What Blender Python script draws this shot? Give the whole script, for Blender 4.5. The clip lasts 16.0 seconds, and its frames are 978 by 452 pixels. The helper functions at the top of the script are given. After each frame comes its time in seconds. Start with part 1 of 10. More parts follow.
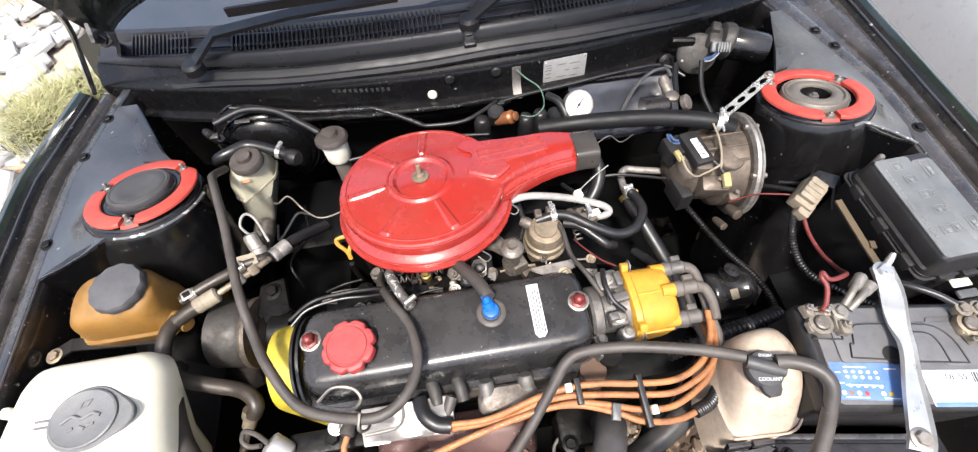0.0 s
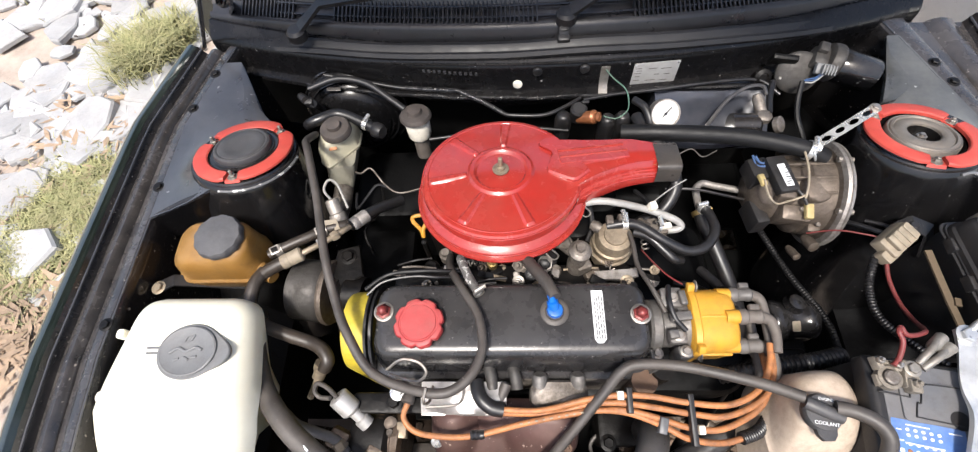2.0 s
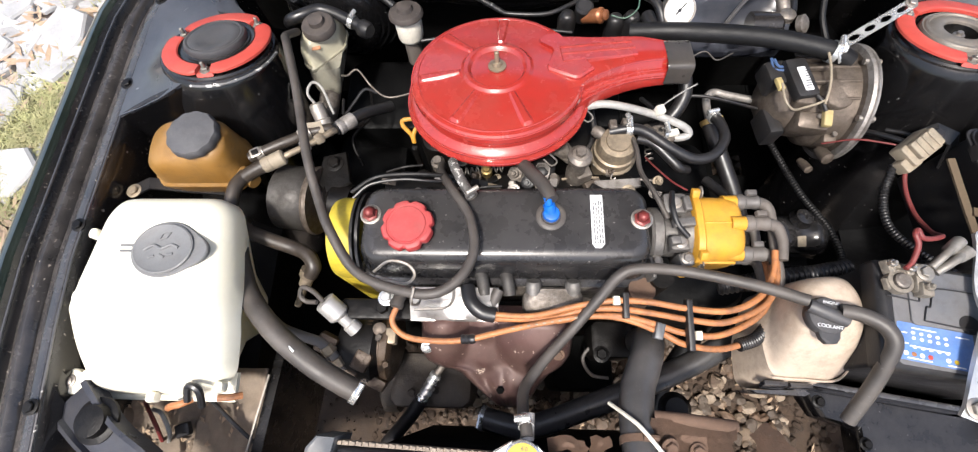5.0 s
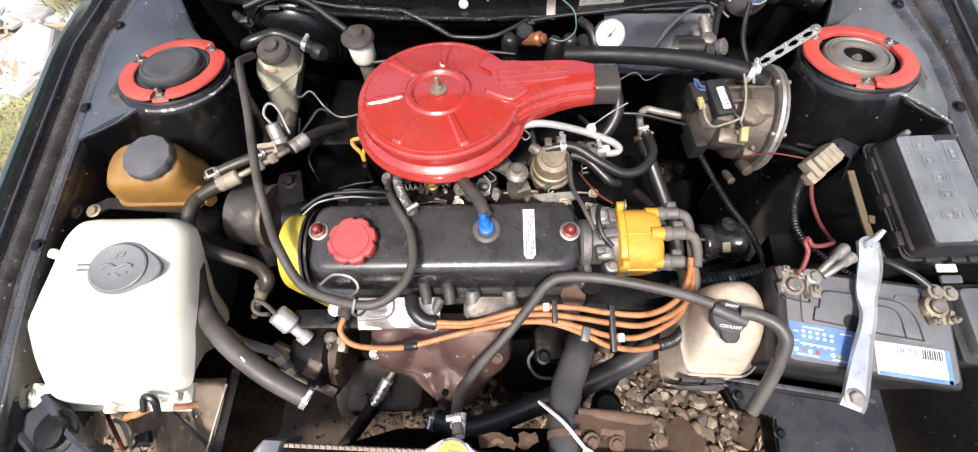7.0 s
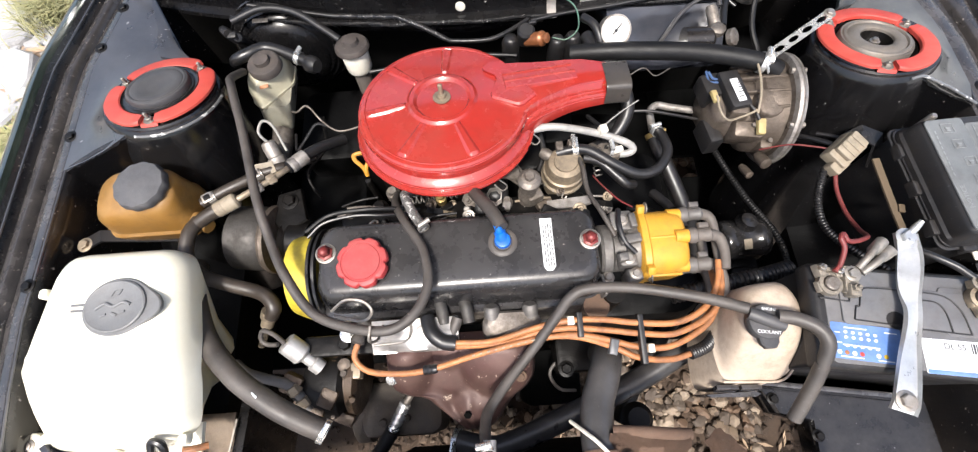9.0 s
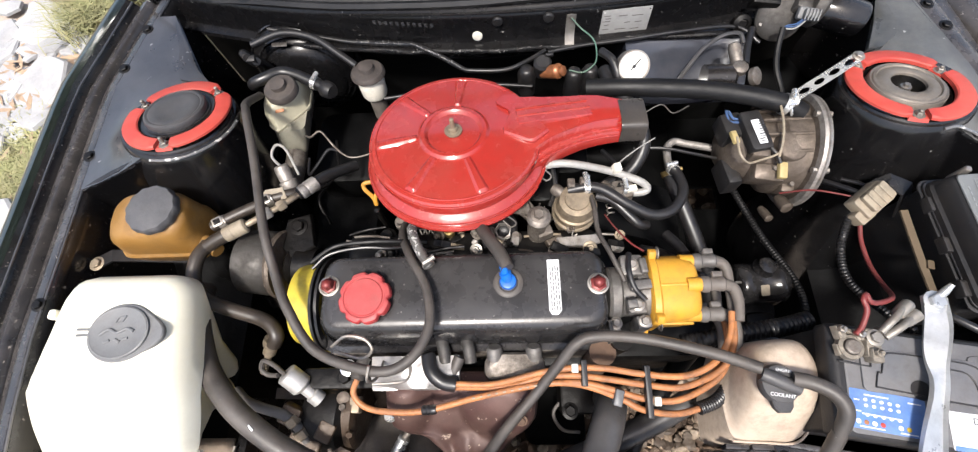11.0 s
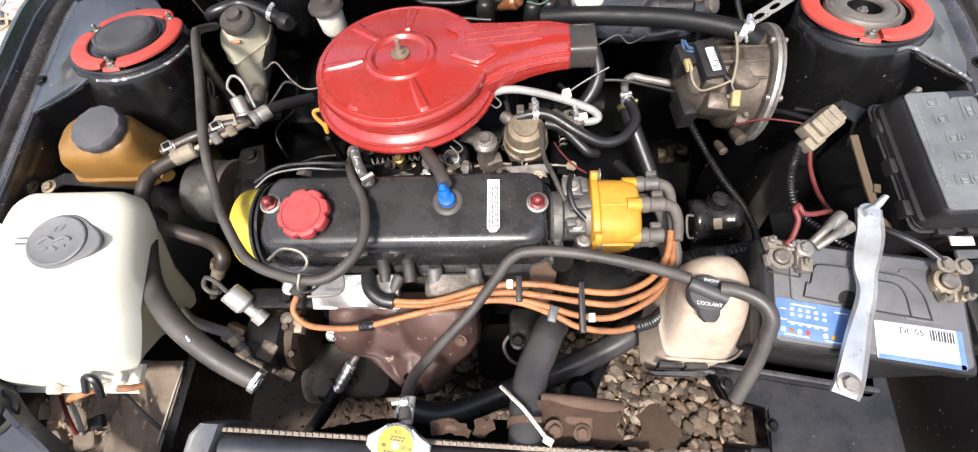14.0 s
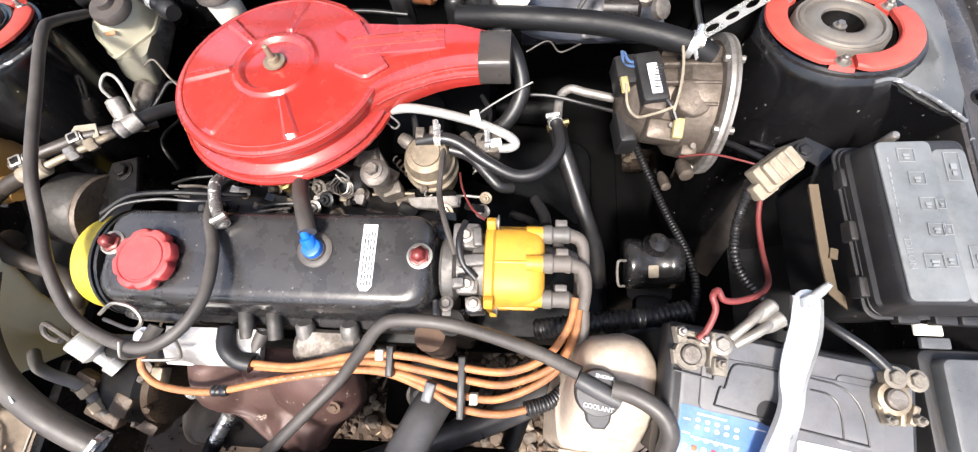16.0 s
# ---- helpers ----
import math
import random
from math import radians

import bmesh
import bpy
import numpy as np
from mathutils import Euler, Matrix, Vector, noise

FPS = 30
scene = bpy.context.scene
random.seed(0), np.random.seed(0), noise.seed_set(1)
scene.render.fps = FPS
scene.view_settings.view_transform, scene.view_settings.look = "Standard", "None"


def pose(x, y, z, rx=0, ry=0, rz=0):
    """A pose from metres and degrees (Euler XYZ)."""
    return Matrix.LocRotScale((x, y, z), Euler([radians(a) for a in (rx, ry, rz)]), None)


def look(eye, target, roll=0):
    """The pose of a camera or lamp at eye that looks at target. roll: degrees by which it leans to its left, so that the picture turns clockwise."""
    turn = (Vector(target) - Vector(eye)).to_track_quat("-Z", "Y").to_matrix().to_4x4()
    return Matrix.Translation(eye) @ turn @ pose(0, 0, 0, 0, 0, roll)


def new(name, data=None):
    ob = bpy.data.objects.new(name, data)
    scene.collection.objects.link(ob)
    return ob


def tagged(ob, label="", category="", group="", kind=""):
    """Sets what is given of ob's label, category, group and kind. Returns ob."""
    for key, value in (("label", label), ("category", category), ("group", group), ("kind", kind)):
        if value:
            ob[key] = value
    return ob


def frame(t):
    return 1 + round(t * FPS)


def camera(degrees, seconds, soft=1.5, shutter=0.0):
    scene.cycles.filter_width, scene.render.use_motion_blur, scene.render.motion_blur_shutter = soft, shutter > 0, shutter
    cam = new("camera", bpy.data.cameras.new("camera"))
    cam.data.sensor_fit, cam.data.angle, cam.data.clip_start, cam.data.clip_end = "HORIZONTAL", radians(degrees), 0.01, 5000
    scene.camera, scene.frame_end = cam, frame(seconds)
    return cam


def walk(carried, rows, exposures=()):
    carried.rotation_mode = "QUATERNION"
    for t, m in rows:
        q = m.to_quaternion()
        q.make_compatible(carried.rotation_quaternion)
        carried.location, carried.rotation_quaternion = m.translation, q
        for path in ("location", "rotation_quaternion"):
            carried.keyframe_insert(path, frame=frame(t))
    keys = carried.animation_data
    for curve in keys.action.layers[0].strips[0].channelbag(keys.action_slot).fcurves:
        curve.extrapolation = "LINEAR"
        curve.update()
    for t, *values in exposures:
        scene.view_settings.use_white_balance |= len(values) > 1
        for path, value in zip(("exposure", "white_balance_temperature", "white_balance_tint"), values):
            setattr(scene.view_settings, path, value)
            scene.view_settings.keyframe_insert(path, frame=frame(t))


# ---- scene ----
# An open engine bay seen from over the front of the car: x across the car, y towards the windscreen, ground at z = 0.
cam = camera(93.2, 16.0, soft=1.2)
PATH = [
    (0, (-0.028, -0.505, 1.372), (0.036, 0.489, -0.363), -5.8),
    (0.5, (-0.043, -0.464, 1.357), (0.044, 0.507, -0.39), -4.8),
    (1, (-0.036, -0.438, 1.366), (0.06, 0.511, -0.392), -4.5),
    (1.5, (-0.062, -0.46, 1.41), (-0.09, 0.472, -0.36), -5.3),
    (2, (-0.076, -0.478, 1.415), (-0.196, 0.416, -0.37), -7.9),
    (2.5, (-0.107, -0.476, 1.391), (-0.29, 0.312, -0.438), -11.5),
    (3, (-0.151, -0.473, 1.386), (-0.348, 0.282, -0.455), -11.7),
    (3.5, (-0.176, -0.497, 1.373), (-0.439, 0.24, -0.467), -12.7),
    (4, (-0.168, -0.506, 1.367), (-0.476, 0.195, -0.481), -15.5),
    (4.5, (-0.125, -0.522, 1.356), (-0.436, 0.157, -0.499), -17.0),
    (5, (-0.072, -0.52, 1.35), (-0.187, 0.161, -0.527), -8.8),
    (5.2, (-0.057, -0.504, 1.354), (-0.139, 0.178, -0.525), -8.0),
    (7.3, (0.009, -0.522, 1.4), (-0.046, 0.171, -0.475), -5.0),
    (7.5, (0.013, -0.509, 1.399), (-0.036, 0.179, -0.478), -4.8),
    (8, (0.008, -0.498, 1.388), (-0.035, 0.191, -0.489), -4.8),
    (8.5, (0.002, -0.491, 1.379), (-0.028, 0.202, -0.496), -6.0),
    (8.7, (-0.03, -0.491, 1.376), (-0.06, 0.198, -0.501), -6.5),
    (10.8, (0.0, -0.464, 1.371), (-0.106, 0.261, -0.489), -9.8),
    (11, (-0.012, -0.446, 1.377), (-0.121, 0.28, -0.484), -9.8),
    (11.5, (-0.012, -0.407, 1.394), (-0.135, 0.313, -0.468), -9.9),
    (12, (-0.008, -0.398, 1.371), (-0.181, 0.324, -0.486), -12.1),
    (12.5, (0.03, -0.415, 1.343), (-0.161, 0.291, -0.518), -13.4),
    (13, (0.109, -0.462, 1.292), (-0.093, 0.24, -0.57), -15.4),
    (13.5, (0.109, -0.483, 1.334), (-0.082, 0.192, -0.539), -14.7),
    (14, (0.077, -0.536, 1.333), (-0.058, 0.144, -0.543), -11.5),
    (14.5, (0.073, -0.541, 1.321), (-0.07, 0.11, -0.564), -12.1),
    (15, (0.096, -0.503, 1.306), (-0.089, 0.037, -0.611), -12.4),
    (15.5, (0.162, -0.451, 1.292), (-0.024, 0.076, -0.629), -12.5),
    (16, (0.224, -0.395, 1.255), (0.053, 0.142, -0.664), -15.7),
]
walk(cam, [(t, look(eye, target, roll)) for t, eye, target, roll in PATH], exposures=[(0.0, 1.45), (0.5, 1.55), (1.0, 1.35), (1.5, 1.22), (2.5, 1.0), (3.0, 0.9), (3.5, 0.8), (4.0, 0.75), (4.5, 0.88), (5.0, 1.2), (7.5, 1.32), (11.0, 1.15), (12.0, 1.08), (12.5, 1.17), (13.5, 1.25), (14.5, 1.3), (15.2, 1.3), (16.0, 1.75)])

# ---- light: a bright hazy sky and a soft sun ----
world = bpy.data.worlds.new("sky")
scene.world = world
world.use_nodes = True
wn = world.node_tree
sky = wn.nodes.new("ShaderNodeTexSky")
sky.sky_type = "NISHITA"
sky.sun_disc = False
sky.sun_elevation, sky.sun_rotation = radians(65), radians(-165)
sky.air_density, sky.dust_density = 1.0, 4.0
wn.links.new(sky.outputs[0], wn.nodes["Background"].inputs[0])
wn.nodes["Background"].inputs[1].default_value = 0.13
sun_data = bpy.data.lights.new("sun", "SUN")
sun_data.energy, sun_data.angle, sun_data.color = 2.5, radians(6), (1.0, 0.965, 0.92)
sun = new("sun", sun_data)
sun.matrix_world = look((-0.6, -2.2, 4.8), (0, 0, 0))


# ---- materials ----
def material(name, color, rough=0.5, metal=0.0, dust=None, dust_amount=0.0, dust_scale=18.0, grain=0.0, grain_scale=220.0,
             tint=0.15, coat=0.0, spots=None, spot_amount=0.0, spot_scale=60.0, bump=0.0, bump_scale=90.0, vary=0.0, flat_dust=0.0, grime=0.3, palette=()):
    """A procedural surface: colour varied at two scales, a film of dust, specks, fine relief."""
    m = bpy.data.materials.new(name)
    m.use_nodes = True
    n, l = m.node_tree.nodes, m.node_tree.links
    b = n["Principled BSDF"]
    geo = n.new("ShaderNodeNewGeometry")
    co = geo.outputs["Position"]

    def tex(scale, detail=5.0, rough_=0.6):
        t = n.new("ShaderNodeTexNoise")
        t.inputs["Scale"].default_value, t.inputs["Detail"].default_value, t.inputs["Roughness"].default_value = scale, detail, rough_
        l.new(co, t.inputs["Vector"])
        return t.outputs["Fac"]

    def ramp(src, lo, hi, a=0.0, c=1.0):
        r = n.new("ShaderNodeMapRange")
        r.inputs[1].default_value, r.inputs[2].default_value, r.inputs[3].default_value, r.inputs[4].default_value = lo, hi, a, c
        l.new(src, r.inputs[0])
        return r.outputs[0]

    def mix(fac, a, c):
        x = n.new("ShaderNodeMix")
        x.data_type = "RGBA"
        for sock, v in ((x.inputs[0], fac), (x.inputs[6], a), (x.inputs[7], c)):
            if isinstance(v, bpy.types.NodeSocket):
                l.new(v, sock)
            else:
                sock.default_value = v
        return x.outputs[2]

    col = tuple(color) + (1.0,)
    dark = tuple(v * (1 - tint * 2) for v in color) + (1.0,)
    light = tuple(min(1, v * (1 + tint)) for v in color) + (1.0,)
    out = mix(ramp(tex(9.0), 0.3, 0.7), dark, light)
    out = mix(ramp(tex(140.0, 3.0), 0.35, 0.65, 0.0, 0.5), out, col)
    if vary:
        info = n.new("ShaderNodeObjectInfo")
        out = mix(ramp(info.outputs["Random"], 0, 1, 0.0, vary), out, tuple(v * 0.35 for v in color) + (1.0,))
    if palette:
        info = n.new("ShaderNodeObjectInfo")
        pick = n.new("ShaderNodeValToRGB")
        pick.color_ramp.interpolation = "CONSTANT"
        for k, c in enumerate(palette):
            e = pick.color_ramp.elements[k] if k < 2 else pick.color_ramp.elements.new(k / len(palette))
            e.position, e.color = k / len(palette), tuple(c) + (1.0,)
        l.new(info.outputs["Random"], pick.inputs[0])
        out = mix(0.82, out, pick.outputs[0])
    if grime:
        out = mix(ramp(tex(46.0, 7.0, 0.75), 0.47, 0.66, 0.0, grime), out, (0.030, 0.022, 0.016, 1.0))
        out = mix(ramp(tex(210.0, 3.0, 0.6), 0.66, 0.70, 0.0, grime * 0.9), out, tuple(v * 0.55 + 0.09 for v in color) + (1.0,))
    rough_out = ramp(tex(35.0), 0.3, 0.7, max(0.03, rough - 0.08), min(1, rough + 0.1))
    if spots:
        f = ramp(tex(spot_scale, 3.0, 0.7), 0.72 - spot_amount * 0.3, 0.76 - spot_amount * 0.3)
        out = mix(f, out, tuple(spots) + (1.0,))
    if dust:
        f = ramp(tex(dust_scale, 8.0, 0.7), 0.38, 0.75, dust_amount * 0.25, dust_amount)
        if flat_dust:
            up = n.new("ShaderNodeSeparateXYZ")
            l.new(geo.outputs["Normal"], up.inputs[0])
            g = n.new("ShaderNodeMath")
            g.operation = "MULTIPLY"
            l.new(f, g.inputs[0])
            l.new(ramp(up.outputs[2], 0.2, 0.95, 1 - flat_dust, 1.0), g.inputs[1])
            f = g.outputs[0]
        out = mix(f, out, tuple(dust) + (1.0,))
        add = n.new("ShaderNodeMath")
        add.operation = "MULTIPLY_ADD"
        add.use_clamp = True
        l.new(f, add.inputs[0])
        add.inputs[1].default_value = 0.5
        l.new(rough_out, add.inputs[2])
        rough_out = add.outputs[0]
    l.new(out, b.inputs["Base Color"])
    l.new(rough_out, b.inputs["Roughness"])
    b.inputs["Metallic"].default_value = metal
    b.inputs["Coat Weight"].default_value = coat
    b.inputs["Coat Roughness"].default_value = 0.08
    if grain or bump:
        bp = n.new("ShaderNodeBump")
        bp.inputs["Strength"].default_value, bp.inputs["Distance"].default_value = max(grain, bump), 0.002 if bump else 0.0006
        l.new(tex(bump_scale if bump else grain_scale, 6.0), bp.inputs["Height"])
        l.new(bp.outputs[0], b.inputs["Normal"])
    return m


DUST = (0.20, 0.16, 0.125)
GREY_DUST = (0.17, 0.16, 0.155)
bay_black = material("bay_black_paint", (0.008, 0.008, 0.010), 0.16, grime=0.10, coat=0.5, dust=GREY_DUST, dust_amount=0.42, dust_scale=9, flat_dust=0.95, grain=0.3, grain_scale=60, spots=(0.25, 0.24, 0.23), spot_amount=0.12, spot_scale=45)
satin_black = material("satin_black_paint", (0.005, 0.005, 0.006), 0.16, grime=0.14, dust=(0.19, 0.165, 0.145), dust_amount=0.13, dust_scale=22, flat_dust=0.7, grain=0.25, grain_scale=90, spots=(0.2, 0.17, 0.145), spot_amount=0.14, spot_scale=130)
grimy_black = material("grimy_black_metal", (0.003, 0.003, 0.003), 0.40, grime=0.12, dust=(0.045, 0.034, 0.028), dust_amount=0.09, dust_scale=35, bump=0.5)
# pale spots: worn paint and the beads' bright highlights in one colour
bead_black = material("glossy_sealer_bead", (0.03, 0.03, 0.032), 0.10, grime=0.05, coat=1.0, dust=GREY_DUST, dust_amount=0.10, grain=0.4, grain_scale=50, spots=(0.40, 0.385, 0.365), spot_amount=0.26, spot_scale=34)
tower_black = material("glossy_black_tower", (0.003, 0.003, 0.0035), 0.14, grime=0.05, dust=GREY_DUST, dust_amount=0.22, dust_scale=14, flat_dust=0.98, grain=0.3, grain_scale=60, spots=(0.22, 0.21, 0.20), spot_amount=0.10, spot_scale=120)
green_paint = material("dark_green_car_paint", (0.006, 0.014, 0.011), 0.16, grime=0.05, coat=0.8, dust=DUST, dust_amount=0.12, flat_dust=0.6)
silver_paint = material("silver_car_paint", (0.60, 0.61, 0.62), 0.3, grime=0.05, metal=0.0, coat=0.5, tint=0.03, dust=DUST, dust_amount=0.08)
red_paint = material("red_enamel", (0.32, 0.017, 0.013), 0.17, grime=0.14, coat=0.9, tint=0.12, dust=(0.34, 0.125, 0.095), dust_amount=0.26, dust_scale=16, flat_dust=0.5, grain=0.3, grain_scale=70, spots=(0.30, 0.10, 0.06), spot_amount=0.10, spot_scale=55)
ring_red = material("worn_red_paint", (0.46, 0.035, 0.025), 0.45, grime=0.14, tint=0.1, dust=(0.35, 0.14, 0.10), dust_amount=0.4, grain=0.3)
cap_red = material("red_plastic", (0.36, 0.014, 0.02), 0.42, grime=0.2, dust=(0.38, 0.15, 0.13), dust_amount=0.55, flat_dust=0.5)
nut_red = material("red_anodised", (0.17, 0.010, 0.012), 0.34, metal=0.3, dust=DUST, dust_amount=0.25)
blue_plastic = material("blue_plastic", (0.004, 0.13, 0.55), 0.35)
yellow_plastic = material("yellow_plastic", (0.55, 0.275, 0.018), 0.36, tint=0.1, dust=(0.34, 0.19, 0.05), dust_amount=0.5, dust_scale=30)
yellow_metal = material("yellow_painted_cover", (0.55, 0.42, 0.02), 0.42, dust=DUST, dust_amount=0.3)
white_tank = material("milky_plastic", (0.82, 0.79, 0.66), 0.38, tint=0.04, grime=0.04, dust=(0.62, 0.50, 0.30), dust_amount=0.25, dust_scale=7)
coolant_plastic = material("yellowed_milky_plastic", (0.54, 0.45, 0.36), 0.34, grime=0.3, tint=0.12, dust=(0.22, 0.15, 0.10), dust_amount=0.6, dust_scale=13)
boot_brown = material("brown_boot_rubber", (0.085, 0.074, 0.066), 0.5, tint=0.2, dust=(0.19, 0.16, 0.135), dust_amount=0.45, dust_scale=40)
foil = material("crinkled_aluminium", (0.56, 0.545, 0.52), 0.36, metal=0.85, tint=0.1, dust=(0.36, 0.31, 0.27), dust_amount=0.45, dust_scale=30, bump=0.8, bump_scale=55)
blue_black = material("blue_black_plastic", (0.020, 0.023, 0.033), 0.3, dust=GREY_DUST, dust_amount=0.25, flat_dust=0.5, grain=0.3, grain_scale=300)
brown_alloy = material("brown_oily_alloy", (0.20, 0.165, 0.135), 0.36, metal=0.6, tint=0.25, dust=(0.05, 0.036, 0.026), dust_amount=0.85, dust_scale=42, bump=0.6, bump_scale=110)
brake_plastic = material("cloudy_plastic", (0.20, 0.20, 0.165), 0.35, tint=0.1, dust=(0.22, 0.18, 0.12), dust_amount=0.5)
light_grey_plastic = material("light_grey_moulding", (0.125, 0.128, 0.132), 0.45, tint=0.1, dust=(0.22, 0.215, 0.205), dust_amount=0.35, dust_scale=30, grain=0.4, grain_scale=300)
bleached_dark = material("dusty_dark_plastic", (0.040, 0.040, 0.044), 0.42, tint=0.15, dust=(0.16, 0.155, 0.155), dust_amount=0.5, dust_scale=25, grain=0.4, grain_scale=300)
fluid_plastic = material("cloudy_fluid_plastic", (0.43, 0.40, 0.29), 0.36, tint=0.1, grime=0.08, dust=(0.24, 0.20, 0.13), dust_amount=0.35)
dusty_cap = material("dusty_cap_rubber", (0.022, 0.019, 0.018), 0.5, grime=0.6, tint=0.2, dust=(0.13, 0.105, 0.09), dust_amount=0.6, dust_scale=45, grain=0.5, grain_scale=150)
white_plastic = material("white_plastic", (0.74, 0.70, 0.60), 0.4, tint=0.05, dust=DUST, dust_amount=0.15)
amber_plastic = material("amber_plastic", (0.24, 0.115, 0.02), 0.32, tint=0.12, dust=(0.30, 0.22, 0.12), dust_amount=0.4, flat_dust=0.4)
rubber = material("black_rubber", (0.008, 0.008, 0.009), 0.36, dust=GREY_DUST, dust_amount=0.07, flat_dust=0.6, grain=0.3)
matt_hose = material("matt_black_hose", (0.005, 0.005, 0.0055), 0.5, grime=0.05, dust=GREY_DUST, dust_amount=0.025, grain=0.6, grain_scale=260)
hose_grey = material("dusty_hose_rubber", (0.034, 0.033, 0.034), 0.28, tint=0.25, dust=(0.16, 0.15, 0.145), dust_amount=0.30, dust_scale=26, flat_dust=0.3, grain=0.5, grain_scale=120)
dusty_rubber = material("dusty_rubber", (0.030, 0.027, 0.025), 0.42, grime=0.55, dust=(0.17, 0.145, 0.125), dust_amount=0.45, flat_dust=0.5, grain=0.4)
grey_rubber = material("grey_rubber", (0.085, 0.082, 0.08), 0.5, dust=DUST, dust_amount=0.3, grain=0.3)
dull_plastic = material("dull_dark_plastic", (0.028, 0.028, 0.030), 0.42, dust=GREY_DUST, dust_amount=0.3, dust_scale=30, flat_dust=0.5, grain=0.4, grain_scale=300)
black_plastic = material("black_plastic", (0.010, 0.010, 0.011), 0.36, dust=GREY_DUST, dust_amount=0.13, flat_dust=0.7, grain=0.35, grain_scale=400)
grey_plastic = material("grey_plastic", (0.085, 0.09, 0.095), 0.3, dust=GREY_DUST, dust_amount=0.25, flat_dust=0.6, grain=0.3, grain_scale=500)
battery_grey = material("battery_plastic", (0.105, 0.110, 0.120), 0.42, dust=DUST, dust_amount=0.3, flat_dust=0.6, grain=0.3)
aluminium = material("dull_cast_aluminium", (0.42, 0.40, 0.38), 0.48, grime=0.55, metal=0.75, dust=DUST, dust_amount=0.5, dust_scale=40, bump=0.25, bump_scale=160)
dirty_alu = material("dirty_cast_aluminium", (0.30, 0.27, 0.24), 0.38, metal=0.7, dust=(0.06, 0.044, 0.032), dust_amount=0.95, dust_scale=55, bump=0.5, bump_scale=140)
cup_metal = material("bare_cup_metal", (0.25, 0.235, 0.215), 0.42, metal=0.7, dust=(0.24, 0.195, 0.15), dust_amount=0.75, dust_scale=24)
zinc = material("galvanised_steel", (0.74, 0.735, 0.71), 0.24, metal=0.75, grime=0.12, tint=0.10, dust=(0.5, 0.48, 0.44), dust_amount=0.10)
steel = material("bright_steel", (0.42, 0.40, 0.37), 0.38, metal=0.9, dust=(0.2, 0.15, 0.11), dust_amount=0.55, dust_scale=60)
brass = material("yellow_zinc_plate", (0.50, 0.36, 0.14), 0.36, metal=0.9, dust=(0.25, 0.17, 0.10), dust_amount=0.3)
tan_metal = material("passivated_tan_metal", (0.38, 0.31, 0.22), 0.38, grime=0.55, metal=0.6, dust=(0.17, 0.135, 0.10), dust_amount=0.7, dust_scale=40, grain=0.3)
rust = material("rusty_heat_shield", (0.072, 0.034, 0.032), 0.40, metal=0.25, tint=0.3, dust=(0.15, 0.092, 0.072), dust_amount=0.6, dust_scale=13, spots=(0.46, 0.37, 0.30), spot_amount=0.26, spot_scale=85, bump=0.3, bump_scale=60)
rusty_steel = material("rusty_brown_steel", (0.085, 0.048, 0.032), 0.75, metal=0.1, tint=0.3, dust=(0.18, 0.118, 0.082), dust_amount=0.6, bump=0.5)
orange_wire = material("orange_silicone", (0.50, 0.19, 0.06), 0.4, grime=0.6, tint=0.2, dust=(0.15, 0.078, 0.047), dust_amount=0.72, dust_scale=55)
red_wire = material("red_cable", (0.15, 0.010, 0.012), 0.45, dust=DUST, dust_amount=0.2)
white_hose = material("pale_grey_hose", (0.33, 0.325, 0.31), 0.4, dust=DUST, dust_amount=0.25)
blue_label = material("blue_paper", (0.05, 0.16, 0.46), 0.35, tint=0.08, dust=(0.34, 0.40, 0.52), dust_amount=0.5)
white_paper = material("white_paper", (0.72, 0.73, 0.74), 0.45, grime=0.05, tint=0.04, dust=DUST, dust_amount=0.12)
print_ink = material("faded_print", (0.05, 0.05, 0.055), 0.5)
pale_print = material("pale_print", (0.42, 0.43, 0.44), 0.5)
gauge_white = material("gauge_face", (0.78, 0.76, 0.70), 0.35, grime=0.05, tint=0.03)
yellow_label = material("yellow_sticker", (0.46, 0.31, 0.008), 0.35, grime=0.05, dust=DUST, dust_amount=0.12)
copper = material("copper_brown", (0.32, 0.12, 0.05), 0.4, metal=0.4)
tape_grey = material("duct_tape", (0.026, 0.026, 0.027), 0.24, metal=0.1, dust=DUST, dust_amount=0.25, grain=0.4)
cream_plastic = material("cream_connector_plastic", (0.28, 0.24, 0.175), 0.45, grime=0.55, dust=(0.20, 0.155, 0.11), dust_amount=0.6)
# near-black that stands in for holes, gaps and deep shade
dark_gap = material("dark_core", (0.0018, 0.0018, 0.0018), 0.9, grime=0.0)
bulkhead_black = material("black_bulkhead_paint", (0.0035, 0.0035, 0.004), 0.24, grime=0.06, dust=(0.10, 0.09, 0.085), dust_amount=0.07, dust_scale=16, flat_dust=0.8, grain=0.3, grain_scale=70, spots=(0.2, 0.19, 0.18), spot_amount=0.10, spot_scale=110)
cowl_plastic = material("black_cowl_plastic", (0.010, 0.010, 0.012), 0.30, grime=0.1, dust=GREY_DUST, dust_amount=0.14, dust_scale=20, flat_dust=0.5, grain=0.4, grain_scale=300)
